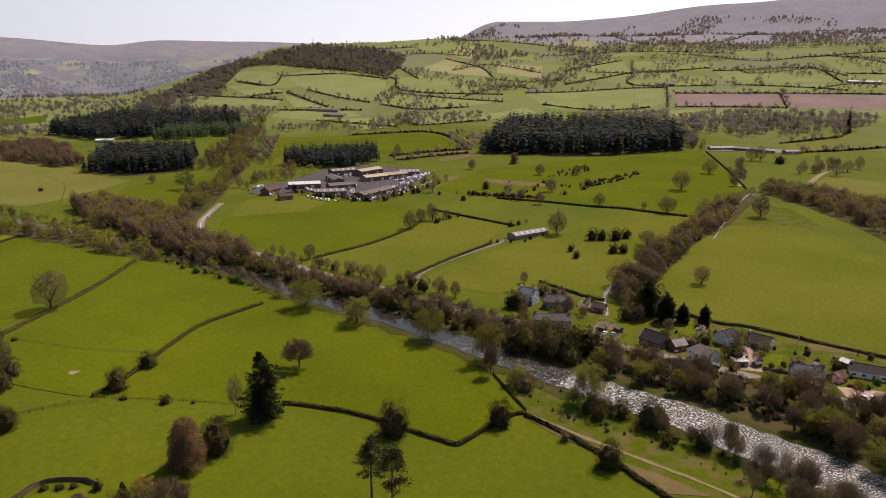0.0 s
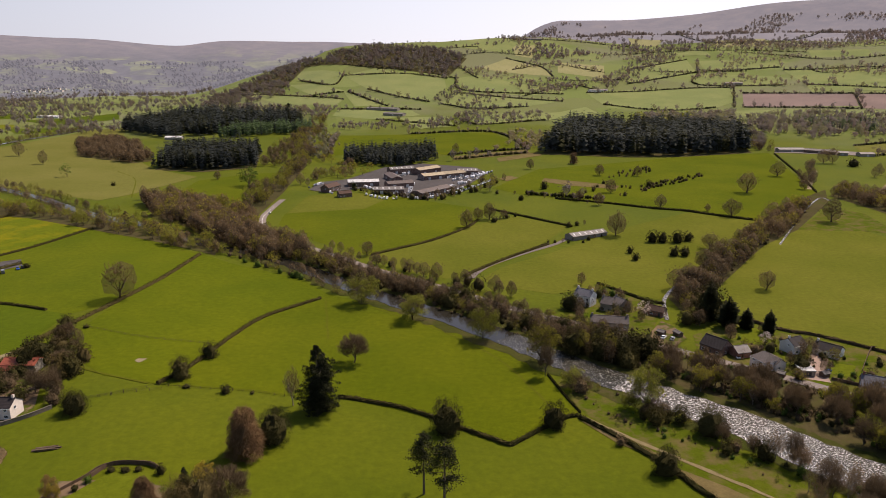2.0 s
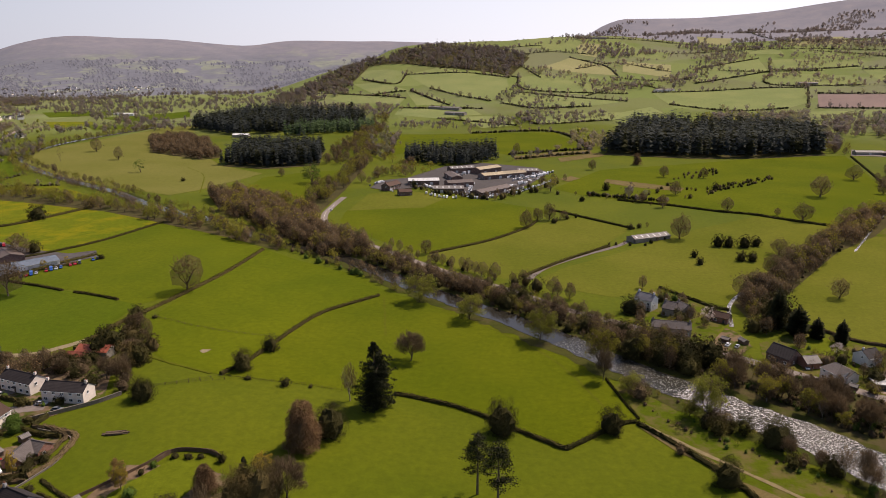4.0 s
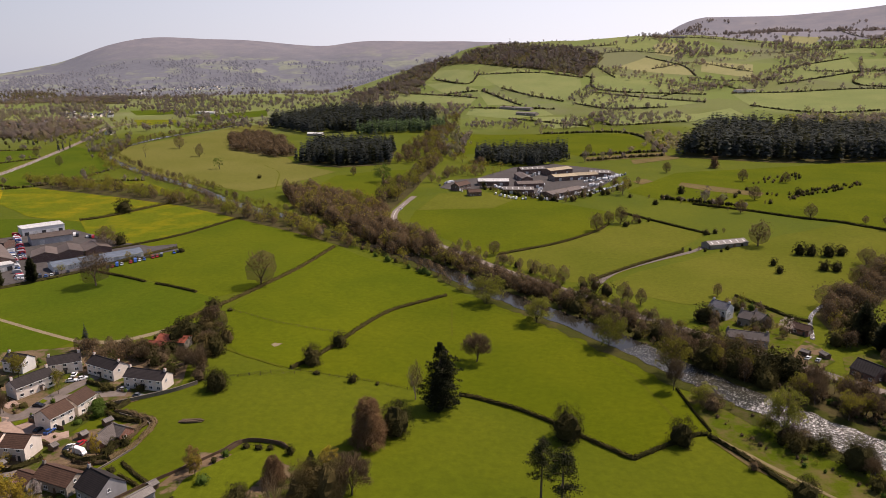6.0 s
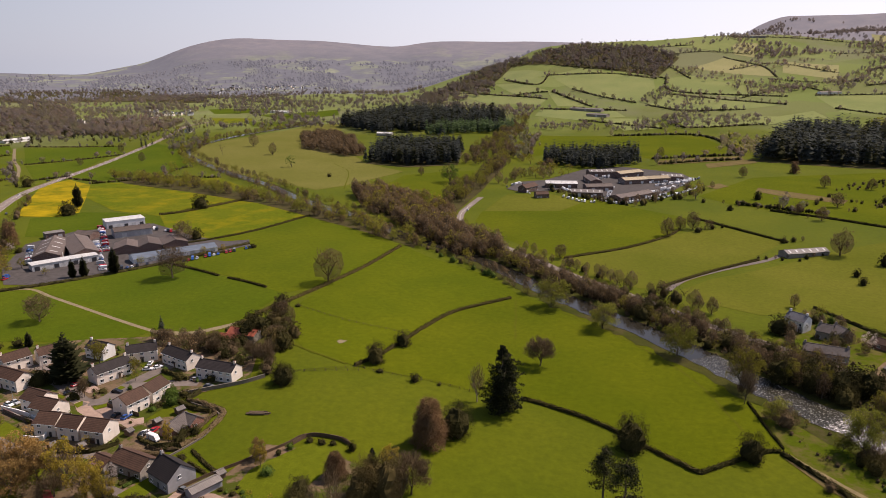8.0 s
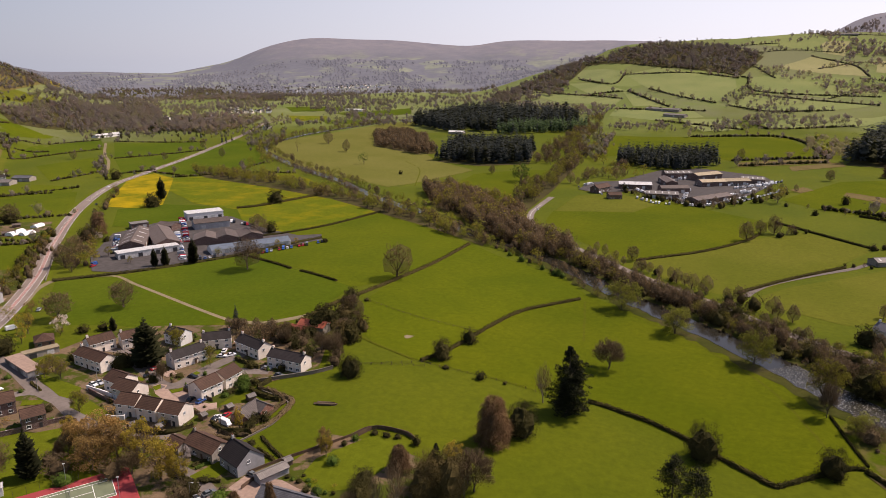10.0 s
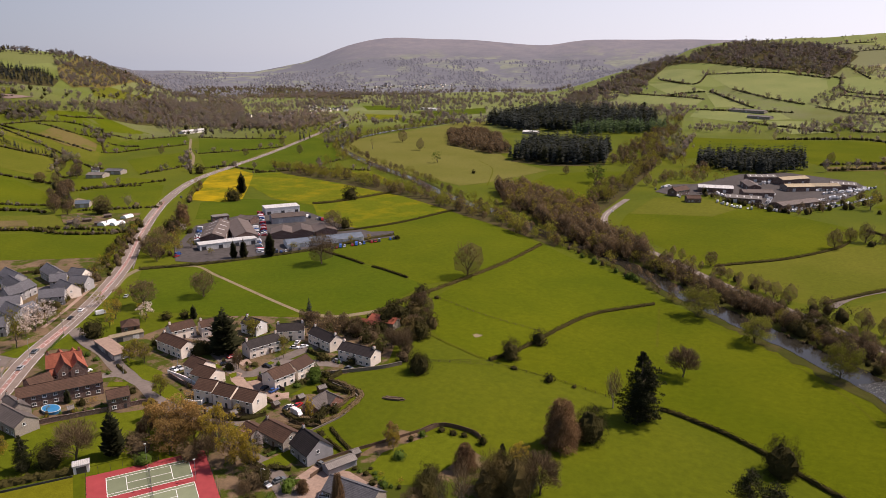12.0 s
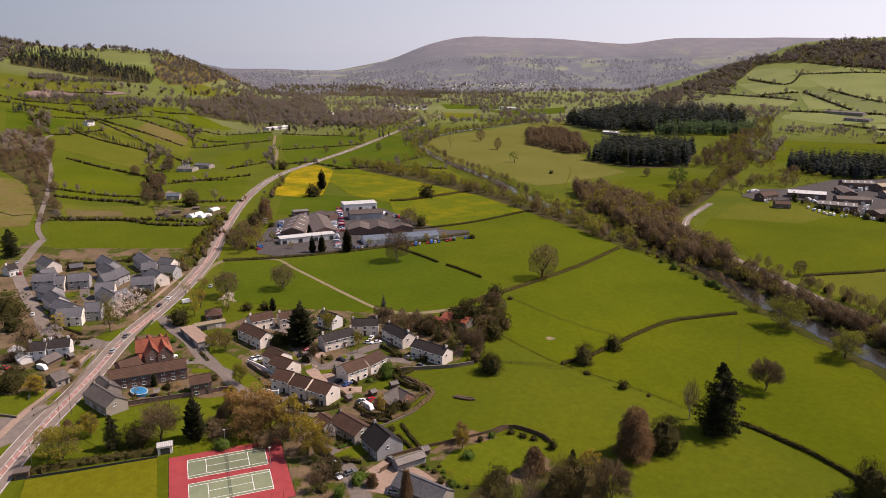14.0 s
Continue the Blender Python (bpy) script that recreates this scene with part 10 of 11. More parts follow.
# ---- garden hedges, trees of the village ----
hedge([(-193.0, 151.6), (-183.1, 155.1), (-178.4, 163.2)], 1.6, 2.0, material='dark_leaves', label='tall clipped dark hedge behind the terrace')
hedge([(-174.2, 167.7), (-166.4, 165.6), (-158.6, 169.0)], 1.5, 1.8, material='dark_leaves', label='clipped dark hedge by the bungalow')
hedge([(-168.0, 164.3), (-163.5, 164.1), (-156.3, 166.6)], 1.2, 1.4, material='beech_hedge', label='brown clipped beech hedge beside drive')
hedge([(-152.1, 167.9), (-142.5, 162.8), (-135.3, 159.5)], 1.4, 1.0, material='dark_leaves', label='low dark green garden hedge')
hedge([(-220.7, 73.5), (-213.0, 87.0), (-200.9, 104.9)], 2.5, 2.5, material='dark_leaves', label='tall dark hedge behind the bowling green')
hedge([(-161.7, 166.6), (-160.0, 179.8), (-161.3, 189.3), (-161.6, 192.1), (-169.4, 195.5), (-177.9, 196.7)], 1.5, 1.4, material='beech_hedge', label='brown garden hedge along the wall')
hedge([(-162.5, 138.1), (-153.2, 136.9), (-151.8, 139.2), (-145.3, 141.5)], 1.4, 1.5, material='dark_leaves', label='dark clipped hedge by the close')
hedge([(-157.5, 143.4), (-155.5, 151.8), (-156.1, 155.0)], 1.4, 1.2, material='green_leaves', label='clipped fresh green garden hedge')
hedge([(-325.9, 130.2), (-316.0, 136.2), (-315.6, 139.9)], 1.2, 1.0, material='dark_leaves', label='clipped dark green garden hedge')
hedge([(-299.1, 151.2), (-303.4, 156.4), (-312.7, 167.4)], 1.0, 1.0, material='green_leaves', label='clipped green hedge by the road')
row([(-123.9, 151.9), (-119.6, 150.7), (-114.9, 150.1), (-110.6, 151.5)], 3.0, "shrub bush thorn shrub", 1.0, 2.0, 252, 0.8)
tree("cypress", -234.8, 193.9, 21.8, 1.5)
tree("spruce", -231.7, 244.0, 12.4, 1.1)
tree("cypress", -199.4, 117.5, 17.0, 1.05)
tree("cedar", -214.9, 97.1, 12.6, 0.9)
tree("bare", -206.0, 108.9, 15.4, 1.2)
tree("bush", -210.4, 103.0, 9.3, 1.0)
tree("bud", -220.8, 83.6, 13.1, 1.5)
tree("gold", -229.6, 96.9, 8.9, 1.1)
tree("gold", -275.3, 98.4, 8.2, 1.2)
tree("gold", -174.7, 138.9, 15.6, 0.9)
tree("gold", -162.8, 134.7, 14.5, 1.15)
tree("gold", -157.2, 136.2, 10.0)
tree("amber", -191.5, 137.8, 15.5, 1.2)
tree("amber", -186.5, 129.4, 12.1, 1.2)
tree("amber", -200.0, 135.1, 12.0)
tree("amber", -183.7, 136.5, 12.7, 1.1)
tree("bare", -173.3, 133.0, 9.3, 1.2)
tree("gold", -209.8, 139.2, 9.1, 0.9)
tree("scrub", -177.7, 129.5, 6.2, 1.6)
tree("blossom", -162.3, 144.1, 6.7, 0.8)
tree("pink", -172.4, 146.9, 3.9, 1.2)
tree("bare", -200.6, 131.5, 8.7, 0.9)
tree("scrub", -193.9, 123.4, 5.9, 1.8)
tree("shrub", -187.6, 120.1, 4.1, 1.8)
tree("bud", -223.3, 152.8, 9.6, 0.9)
tree("bud", -262.2, 166.3, 8.5, 0.9)
tree("bud", -255.3, 168.7, 9.5, 0.9)
tree("bud", -264.1, 171.3, 8.6, 0.9)
tree("gold", -312.0, 193.3, 12.1, 0.8)
tree("gold", -303.5, 184.6, 9.4, 0.8)
tree("blossom", -300.9, 202.4, 8.5, 1.2)
tree("bush", -299.2, 173.5, 9.2, 1.2)
tree("bud", -316.1, 148.1, 20.8, 0.55)
tree("blossom", -329.7, 163.7, 13.2)
tree("blossom", -332.9, 171.3, 13.5)
tree("blossom", -325.6, 157.2, 10.1)
tree("bud", -332.2, 177.1, 7.6)
tree("gold", -338.2, 133.6, 8.4, 1.3)
tree("bush", -376.5, 127.4, 13.3, 1.6)
tree("bush", -354.1, 121.3, 8.5, 1.6)
tree("scrub", -337.9, 121.0, 7.7, 1.4)
tree("bush", -288.1, 94.6, 11.3, 1.4)
tree("bare", -312.3, 109.5, 11.5)
tree("gold", -277.7, 99.6, 8.2, 1.2)
tree("scrub", -317.1, 105.8, 6.4, 1.5)
tree("bush", -243.0, 187.2, 7.5, 1.3)
tree("gold", -161.8, 168.1, 9.3, 0.55)
tree("bush", -159.7, 170.8, 4.0, 1.2)
tree("shrub", -185.4, 196.5, 6.2, 1.1)
tree("bush", -185.4, 188.3, 2.9, 1.5)
tree("bare", -217.4, 185.7, 9.7, 0.5)
tree("bud", -209.6, 203.5, 5.8, 0.7)
tree("bush", -220.4, 183.4, 3.6, 1.6)
tree("bud", -237.5, 212.6, 11.2, 0.9)
tree("bare", -213.2, 228.3, 9.8, 1.3)
tree("bare", -208.9, 233.4, 11.2, 1.4)
tree("bare", -207.1, 239.4, 9.9, 1.4)
tree("bush", -199.5, 240.7, 7.8, 1.5)
tree("scrub", -190.0, 239.2, 6.9, 1.5)
tree("bush", -194.6, 258.1, 12.0, 1.1)
tree("bush", -191.6, 263.3, 13.0, 1.0)
tree("bush", -192.3, 250.7, 5.7, 1.2)
tree("bare", -169.1, 234.6, 12.6)
tree("bare", -176.8, 236.7, 10.7)
tree("bush", -179.8, 230.4, 5.8, 1.3)
tree("scrub", -182.7, 224.2, 5.3, 1.4)
tree("bush", -180.8, 214.3, 3.6, 1.5)
tree("shrub", -138.4, 132.9, 4.6, 1.1)
tree("red", -134.0, 134.9, 4.6, 1.1)
tree("shrub", -138.8, 137.5, 2.3, 1.4)
tree("scrub", -149.0, 129.4, 6.8, 1.2)
tree("bush", -148.1, 132.1, 5.9, 1.1)
tree("bare", -145.5, 122.9, 7.5, 0.9)
tree("bush", -144.2, 123.9, 2.8, 1.6)
tree("shrub", -138.2, 125.1, 4.7, 0.9)
tree("red", -119.2, 133.3, 12.7, 0.55)
tree("shrub", -115.9, 150.0, 2.9, 1.5)
tree("bush", -119.4, 149.0, 2.3, 1.5)
tree("gold", -112.9, 154.5, 1.9, 1.4)
tree("gold", -125.2, 167.5, 8.2, 0.8)
tree("shrub", -121.0, 164.9, 3.6, 1.4)
tree("bush", -123.9, 175.8, 2.9)
tree("shrub", -122.5, 180.3, 3.0)
tree("bush", -118.9, 186.9, 2.6, 1.4)
tree("bush", -114.6, 187.4, 2.5, 1.4)
tree("bush", -110.9, 188.5, 2.5, 1.4)
tree("bush", -103.6, 188.3, 3.7, 1.0)
tree("red", -100.8, 172.0, 9.0, 1.5)
tree("yew", -87.4, 167.6, 14.5, 0.85)
tree("yew", -82.2, 168.9, 16.3, 0.8)
tree("yew", -88.8, 165.1, 11.6, 0.9)
tree("pale", -91.2, 153.3, 17.9, 0.6)
tree("pale", -94.9, 148.9, 14.3, 0.6)
tree("gold", -88.3, 185.4, 7.6, 1.2)
tree("dense", -76.4, 174.6, 14.5)
tree("bush", -105.6, 158.9, 7.6, 1.0)
tree("bush", -101.4, 149.9, 9.2, 1.0)
tree("scrub", -102.3, 145.6, 7.3)
tree("pale", -77.2, 169.1, 12.9, 0.8)
tree("cedar", -87.8, 171.7, 14.2, 0.8)
tree("bud", -386.7, 285.4, 14.8, 1.1)
tree("bud", -369.1, 299.8, 5.5)
tree("cypress", -350.3, 302.2, 12.3, 0.9)
tree("cypress", -345.5, 306.2, 13.0, 0.9)
tree("cypress", -333.7, 317.9, 16.9, 0.9)
tree("bud", -330.4, 336.0, 7.1)
tree("gold", -308.5, 368.9, 8.1, 0.8)
tree("gold", -303.7, 382.5, 5.7)
tree("bush", -290.6, 398.3, 3.3, 1.5)
tree("bare", -406.8, 288.8, 18.0, 1.2)
tree("bare", -398.6, 276.0, 14.8, 1.4)
tree("red", -451.8, 343.2, 17.2)
tree("blossom", -353.7, 400.1, 9.7, 0.8)
tree("blossom", -436.1, 330.9, 6.6)
tree("bush", -445.9, 327.9, 9.7, 1.3)
tree("bush", -429.8, 331.3, 4.4, 1.5)
row([(-347.3, 176.2), (-360.9, 202.0), (-378.2, 227.0), (-413.8, 264.3), (-463.2, 309.6)], 3.4, "scrub thorn bud scrub bud", 3.5, 7, 253, 1.6)
row([(-456.9, 339.0), (-528.5, 409.3), (-610.1, 488.9)], 8, "bare scrub bud", 5, 9, 254, 2)
row([(-337.4, 201.3), (-322.2, 201.7)], 9, "bud bare", 6, 9, 255, 1)
row([(-441.3, 299.3), (-409.8, 286.4), (-391.1, 281.8)], 8, "scrub bare", 5, 8, 256, 2)
row([(-219.4, 239.1), (-204.1, 246.2), (-180.7, 246.2), (-162.8, 228.0)], 7, "bare scrub bush", 4, 8, 257, 2)
row([(114.4, 331.7), (134.2, 331.9), (145.0, 317.0), (161.6, 306.6)], 11, "shrub scrub bush bare", 2.5, 5, 258, 3)
row([(80.2, 305.8), (103.0, 287.1), (122.0, 272.9), (136.1, 262.4)], 16, "bare bud scrub", 3.5, 6.5, 259, 2)
row([(-2.5, 711.0), (42.6, 696.4), (84.5, 671.6)], 14, "thorn bush bare", 3, 6, 260, 2)
grove([(33, 727), (138, 800), (146, 708), (64, 690)], 20, "bush thorn bare", 3, 6, 261)
# roadside banks, and the trees about the old barn
row([(-333, 157), (-358, 189), (-377, 213), (-402, 243), (-434, 274), (-462, 305), (-486, 331)], 2.7, "bush thorn bud shrub thorn bud bare gold", 3.5, 7.0, 601, 2.2)
row([(-386, 271), (-398, 287), (-412, 303), (-436, 326), (-458, 352)], 5.5, "bare amber dense dense bud", 6, 10, 602, 2.4)
row([(-232, 241), (-217, 241), (-206, 243), (-191, 234)], 3.6, "bare bush bare dense bare yew", 5, 9, 603, 1.6)
grove([(-196, 281), (-200, 292), (-186, 287), (-172, 264), (-167, 246), (-177, 244)], 13, "dense bush dense yew bare", 7, 11.5, 604)
for kind, x, y, h in (("gold", -322, 196, 7.5), ("amber", -338, 213, 7.0), ("gold", -309, 205, 6.0), ("bud", -297, 199, 5.0), ("bud", -395, 305, 8.0)):
    tree(kind, x, y, h)
grove([(144, 761), (240, 868), (231, 835), (145, 732)], 60, "thorn scrub bush thorn", 3, 5, 262)
grove([(154, 891), (188, 920), (181, 868), (114, 808)], 24, "scrub bush thorn", 3, 5, 263)
tree("willow", 31.1, 272.8, 8.9, 1.4)
tree("scrub", 34.1, 267.5, 7.5, 1.2)
tree("scrub", 43.7, 227.2, 4.5)
tree("bare", 98.8, 219.1, 12.9, 0.7)
tree("blossom", 76.1, 359.4, 8.9, 0.9)
tree("pink", 161.9, 267.9, 7.6, 0.8)
tree("bush", 131.5, 296.6, 7.6, 1.3)
tree("bare", 139.4, 310.0, 11.3, 1.2)
tree("scrub", 145.1, 257.5, 14.6, 1.2)
tree("bud", 129.3, 262.3, 7.4)
tree("blossom", 127.2, 328.0, 5.9, 1.2)
tree("bush", 172.5, 287.7, 5.3, 1.2)
tree("spruce", 718.0, 1273.7, 49.3, 0.8)
tree("bare", 421.7, 971.0, 21.6, 1.2)
tree("bare", 433.6, 971.7, 23.1, 1.2)
tree("bush", 449.4, 947.0, 13.6, 1.2)
tree("bare", 435.2, 862.9, 15.2, 1.2)
tree("bare", 466.8, 877.4, 16.8, 1.2)
tree("bare", 471.4, 846.6, 20.3, 1.2)
tree("bare", 501.9, 877.6, 16.8, 1.2)
tree("bare", 529.1, 900.9, 18.7, 1.2)
tree("bare", 277.5, 608.9, 22.5, 1.2)
tree("bare", 318.5, 768.7, 12.4, 1.2)
grove([(-235.3, 160.1), (-251.6, 190.3), (-257.7, 223.0), (-226.2, 238.5), (-195.1, 235.3), (-171.3, 221.5), (-184.5, 200.6), (-182.5, 179.0), (-179.1, 152.9), (-200.2, 147.0)], 70, "shrub bush scrub thorn shrub", 1.0, 2.8, 264)
grove([(-251.8, 114.0), (-250.3, 124.4), (-239.6, 139.5), (-223.4, 146.3), (-230.8, 134.0), (-243.5, 111.9)], 22, "shrub bush scrub gold", 1.0, 2.6, 265)
grove([(-342.0, 117.8), (-334.6, 132.0), (-308.0, 140.0), (-274.1, 111.8), (-281.1, 100.0)], 28, "shrub bush scrub amber", 1.2, 3.5, 266)
grove([(-452.2, 167.3), (-429.8, 201.0), (-390.0, 230.6), (-339.7, 176.6), (-353.1, 145.6)], 34, "shrub bush scrub", 1.0, 2.6, 267)
grove([(91.6, 309.4), (96.0, 331.2), (117.8, 352.1), (140.0, 339.8), (168.2, 320.4), (197.8, 296.9), (177.6, 263.1), (154.9, 267.8), (124.5, 291.6)], 60, "shrub bush scrub bare thorn", 1.2, 4.5, 268)
grove([(37.8, 355.1), (57.8, 405.0), (81.3, 378.1), (89.9, 373.7), (70.2, 328.9), (51.0, 341.4)], 30, "shrub bush bare scrub", 1.5, 6, 269)
row([(36.0, 510.2), (44.9, 516.9), (51.9, 523.8)], 6, "bush thorn bare", 3, 6, 270, 1.5)
row([(51.3, 516.7), (64.7, 523.3), (77.3, 537.3)], 7, "thorn bush bare", 2.5, 5, 271, 1.5)
row([(55.8, 566.1), (68.7, 578.1)], 7, "bush bare", 3, 6, 272, 1)
row([(-6.7, 581.4), (2.8, 592.9), (12.6, 602.2)], 7, "bush bare thorn", 3, 7, 273, 1.5)

# ---- gardens of the village: shrubs, clipped hedges, fences and small lawns ----
for kind, x, y, h, wide in (
        ("red", -320.0, 132.6, 3.4, 1.9), ("bush", -313.4, 132.0, 2.6, 1.5), ("red", -289.1, 120.1, 3.0, 1.9), ("gold", -236.2, 126.7, 3.0, 1.3), ("amber", -239.2, 135.7, 2.8, 1.3),
        ("cypress", -247.3, 130.5, 6.2, 0.9), ("bush", -240.9, 132.3, 3.4, 1.1), ("shrub", -306.1, 124.5, 2.4, 1.6), ("shrub", -304.9, 131.7, 2.0, 1.8), ("blossom", -330.2, 129.2, 6.0, 1.5),
        ("bush", -301.0, 174.6, 6.5, 1.1), ("shrub", -281.8, 159.8, 2.6, 1.4), ("shrub", -274.2, 158.9, 2.6, 1.5), ("shrub", -257.8, 153.5, 2.0, 1.4), ("bush", -234.3, 148.1, 3.2, 1.5),
        ("red", -240.8, 94.4, 3.0, 1.7), ("bush", -237.2, 97.1, 3.2, 1.6), ("scrub", -200.8, 124.9, 5.0, 1.3), ("red", -203.1, 129.9, 5.5, 1.0),
        ("bush", -214.1, 191.3, 2.4, 2.2), ("bush", -245.3, 188.8, 6.0, 1.3), ("bush", -241.7, 190.2, 5.4, 1.4), ("bush", -246.3, 185.3, 4.5, 1.4), ("shrub", -181.8, 192.5, 5.0, 1.2),
        ("bush", -194.3, 211.1, 3.6, 1.5), ("shrub", -205.8, 216.1, 2.4, 1.5), ("gold", -187.1, 157.7, 4.0, 1.2), ("bush", -291.0, 206.3, 4.2, 1.5), ("cypress", -280.8, 214.5, 7.5, 1.1), ("bush", -285.3, 212.7, 4.2, 1.4),
        ("bush", -267.2, 183.2, 4.2, 1.3), ("bud", -215.6, 210.2, 7.5, 0.9), ("bush", -181.7, 199.4, 3.2, 1.5), ("shrub", -184.9, 185.8, 2.8, 1.4), ("bare", -217.7, 184.8, 8.5, 0.6),
        ("shrub", -139.9, 135.2, 3.6, 1.35), ("red", -134.7, 135.3, 3.8, 1.5), ("bush", -149.8, 139.6, 2.6, 1.6), ("scrub", -142.1, 138.7, 2.8, 1.4), ("bush", -128.9, 152.5, 1.6, 1.4),
        ("shrub", -126.6, 152.1, 1.5, 1.4), ("bush", -124.0, 152.2, 1.7, 1.4), ("shrub", -122.1, 153.6, 1.6, 1.4), ("gold", -119.8, 154.0, 1.8, 1.3), ("bush", -124.8, 155.2, 1.4, 1.4),
        ("amber", -128.7, 171.3, 7.6, 0.9), ("bush", -151.9, 162.7, 2.6, 1.3), ("shrub", -153.1, 150.8, 1.8, 1.5), ("bush", -158.8, 177.5, 3.4, 1.3), ("bush", -161.7, 174.5, 4.2, 1.2),
        ("bush", -160.8, 165.4, 2.4, 1.4), ("shrub", -321.2, 130.0, 2.6, 1.6), ("bush", -437.7, 185.2, 5.5, 0.9), ("red", -449.9, 183.5, 5.0, 1.0), ("bush", -384.4, 192.0, 3.0, 1.1), ("shrub", -394.1, 182.1, 2.2, 1.5),
        ("shrub", -365.1, 141.0, 2.4, 1.4), ("bush", -415.2, 171.2, 2.6, 1.4), ("shrub", -375.9, 165.0, 2.0, 1.5), ("bush", -428.2, 222.5, 4.0, 1.4), ("bush", -422.7, 215.8, 3.8, 1.4)):
    tree(kind, x, y, h, wide)
hedge([(-205.7, 214.7), (-197.1, 212.9), (-190.2, 211.5)], 1.5, 1.8, material="dark_leaves", label="dark clipped hedge between drives")
hedge([(-178.6, 197.1), (-178.2, 204.3)], 1.8, 2.2, material="dark_leaves", label="tall dark hedge beside a white house")
hedge([(-180.5, 194.6), (-172.0, 192.0), (-163.5, 191.7)], 1.8, 2.0, material="hedge_leaves", label="overgrown brown-green garden hedge")
hedge([(-159.9, 144.3), (-157.2, 148.6), (-154.5, 153.6)], 1.8, 1.3, material="dark_leaves", label="clipped low hedge before a grey house")
hedge([(-161.2, 139.6), (-155.8, 137.9), (-150.1, 136.7)], 1.6, 1.5, material="dark_leaves", label="curved dark hedge round a lawn")
hedge([(-173.2, 158.8), (-165.7, 160.8), (-158.9, 162.5)], 1.6, 1.6, material="beech_hedge", label="brown beech hedge behind gabled house")
hedge([(-157.6, 168.6), (-155.4, 176.3), (-156.3, 184.3), (-158.9, 193.3), (-166.7, 195.8), (-174.4, 197.1)], 2.2, 1.6, material="beech_hedge", label="thick brown hedge round a garden")
hedge([(-148.2, 161.5), (-143.2, 159.7), (-139.0, 158.3)], 1.3, 1.2, material="hedge_leaves", label="low brown-green hedge on a garden edge")
hedge([(-449.3, 188.6), (-433.8, 202.7), (-426.7, 215.6)], 1.8, 1.6, material="dark_leaves", label="field hedge behind the new houses")
hedge([(-340.2, 136.0), (-331.0, 137.4), (-321.9, 138.1)], 1.2, 1.2, material="dark_leaves", label="clipped hedge at the estate corner")
hedge([(-236.0, 129.0), (-231.0, 137.5), (-226.5, 145.0)], 1.3, 1.4, material="green_leaves", label="fresh green hedge along a brick wall")
hedge([(-262.0, 160.5), (-252.0, 157.6)], 1.2, 1.2, material="dark_leaves", label="dark clipped hedge beside the estate road")
wall_run([(-203.0, 182.6), (-196.1, 182.0), (-186.1, 180.6)], 1.6, 0.12, M["fence_wood"], "orange-brown boarded fence behind parking bays", name="garden_fence", coping=False)
wall_run([(-201.0, 170.8), (-190.5, 171.6), (-182.0, 170.4)], 1.5, 0.12, M["fence_wood"], "orange-brown boarded garden fence", name="garden_fence", coping=False)
wall_run([(-235.5, 165.9), (-224.8, 164.0), (-215.4, 162.8)], 1.6, 0.25, M["dark_brick"], "dark brick wall round back yards")
wall_run([(-263.5, 92.3), (-271.1, 103.4), (-283.7, 116.9), (-297.0, 130.2)], 1.0, 0.3, M["old_stone"], "low stone wall along the pavement")
for outline, what in (
        ([(-216.5, 179.6), (-215.4, 182.8), (-212.5, 180.2), (-212.6, 177.7)], "lawn"), ([(-230.1, 184.3), (-224.6, 183.4), (-224.0, 181.3), (-228.0, 182.0)], "lawn"),
        ([(-207.8, 180.2), (-205.1, 184.6), (-203.3, 182.4), (-205.0, 178.7)], "lawn"), ([(-211.5, 193.3), (-211.8, 198.2), (-209.0, 197.7), (-209.3, 192.4)], "lawn"),
        ([(-247.1, 146.1), (-241.5, 150.4), (-243.8, 153.3), (-250.6, 149.3)], "lawn"), ([(-218.7, 216.4), (-217.7, 218.5), (-215.0, 216.3), (-215.6, 214.4)], "lawn"),
        ([(-389.4, 159.1), (-388.1, 163.9), (-380.0, 162.1), (-383.3, 157.8)], "lawn"), ([(-338.4, 138.3), (-336.3, 144.2), (-327.6, 140.5), (-331.4, 137.6)], "lawn"),
        ([(-205.0, 178.7), (-202.7, 182.0), (-191.7, 181.0), (-193.4, 175.2)], "bay"), ([(-187.3, 173.4), (-186.7, 178.0), (-182.8, 176.7), (-182.5, 171.8)], "bay"),
        ([(-223.9, 190.3), (-223.0, 195.1), (-217.1, 193.0), (-218.0, 188.4)], "bay")):
    if what == "lawn":
        field(outline, M["lawn"], "small mown front lawn on the estate", lift=0.3, name="lawn")
    else:
        field(outline, M["pavement"], "pink paved parking bay", lift=0.3, name="parking_bay")
strip("footway", [(-248.0, 72.5), (-263.5, 89.3), (-271.1, 100.4), (-283.7, 113.9), (-295.6, 127.2), (-299.1, 134.7)], 3.0, M["pavement"], lift=0.25, label="pinkish footway beside the main road")
strip("footway", [(-330.0, 167.5), (-347.0, 190.0), (-372.0, 221.0)], 2.2, M["pavement"], lift=0.25, label="pinkish footway beside the main road")

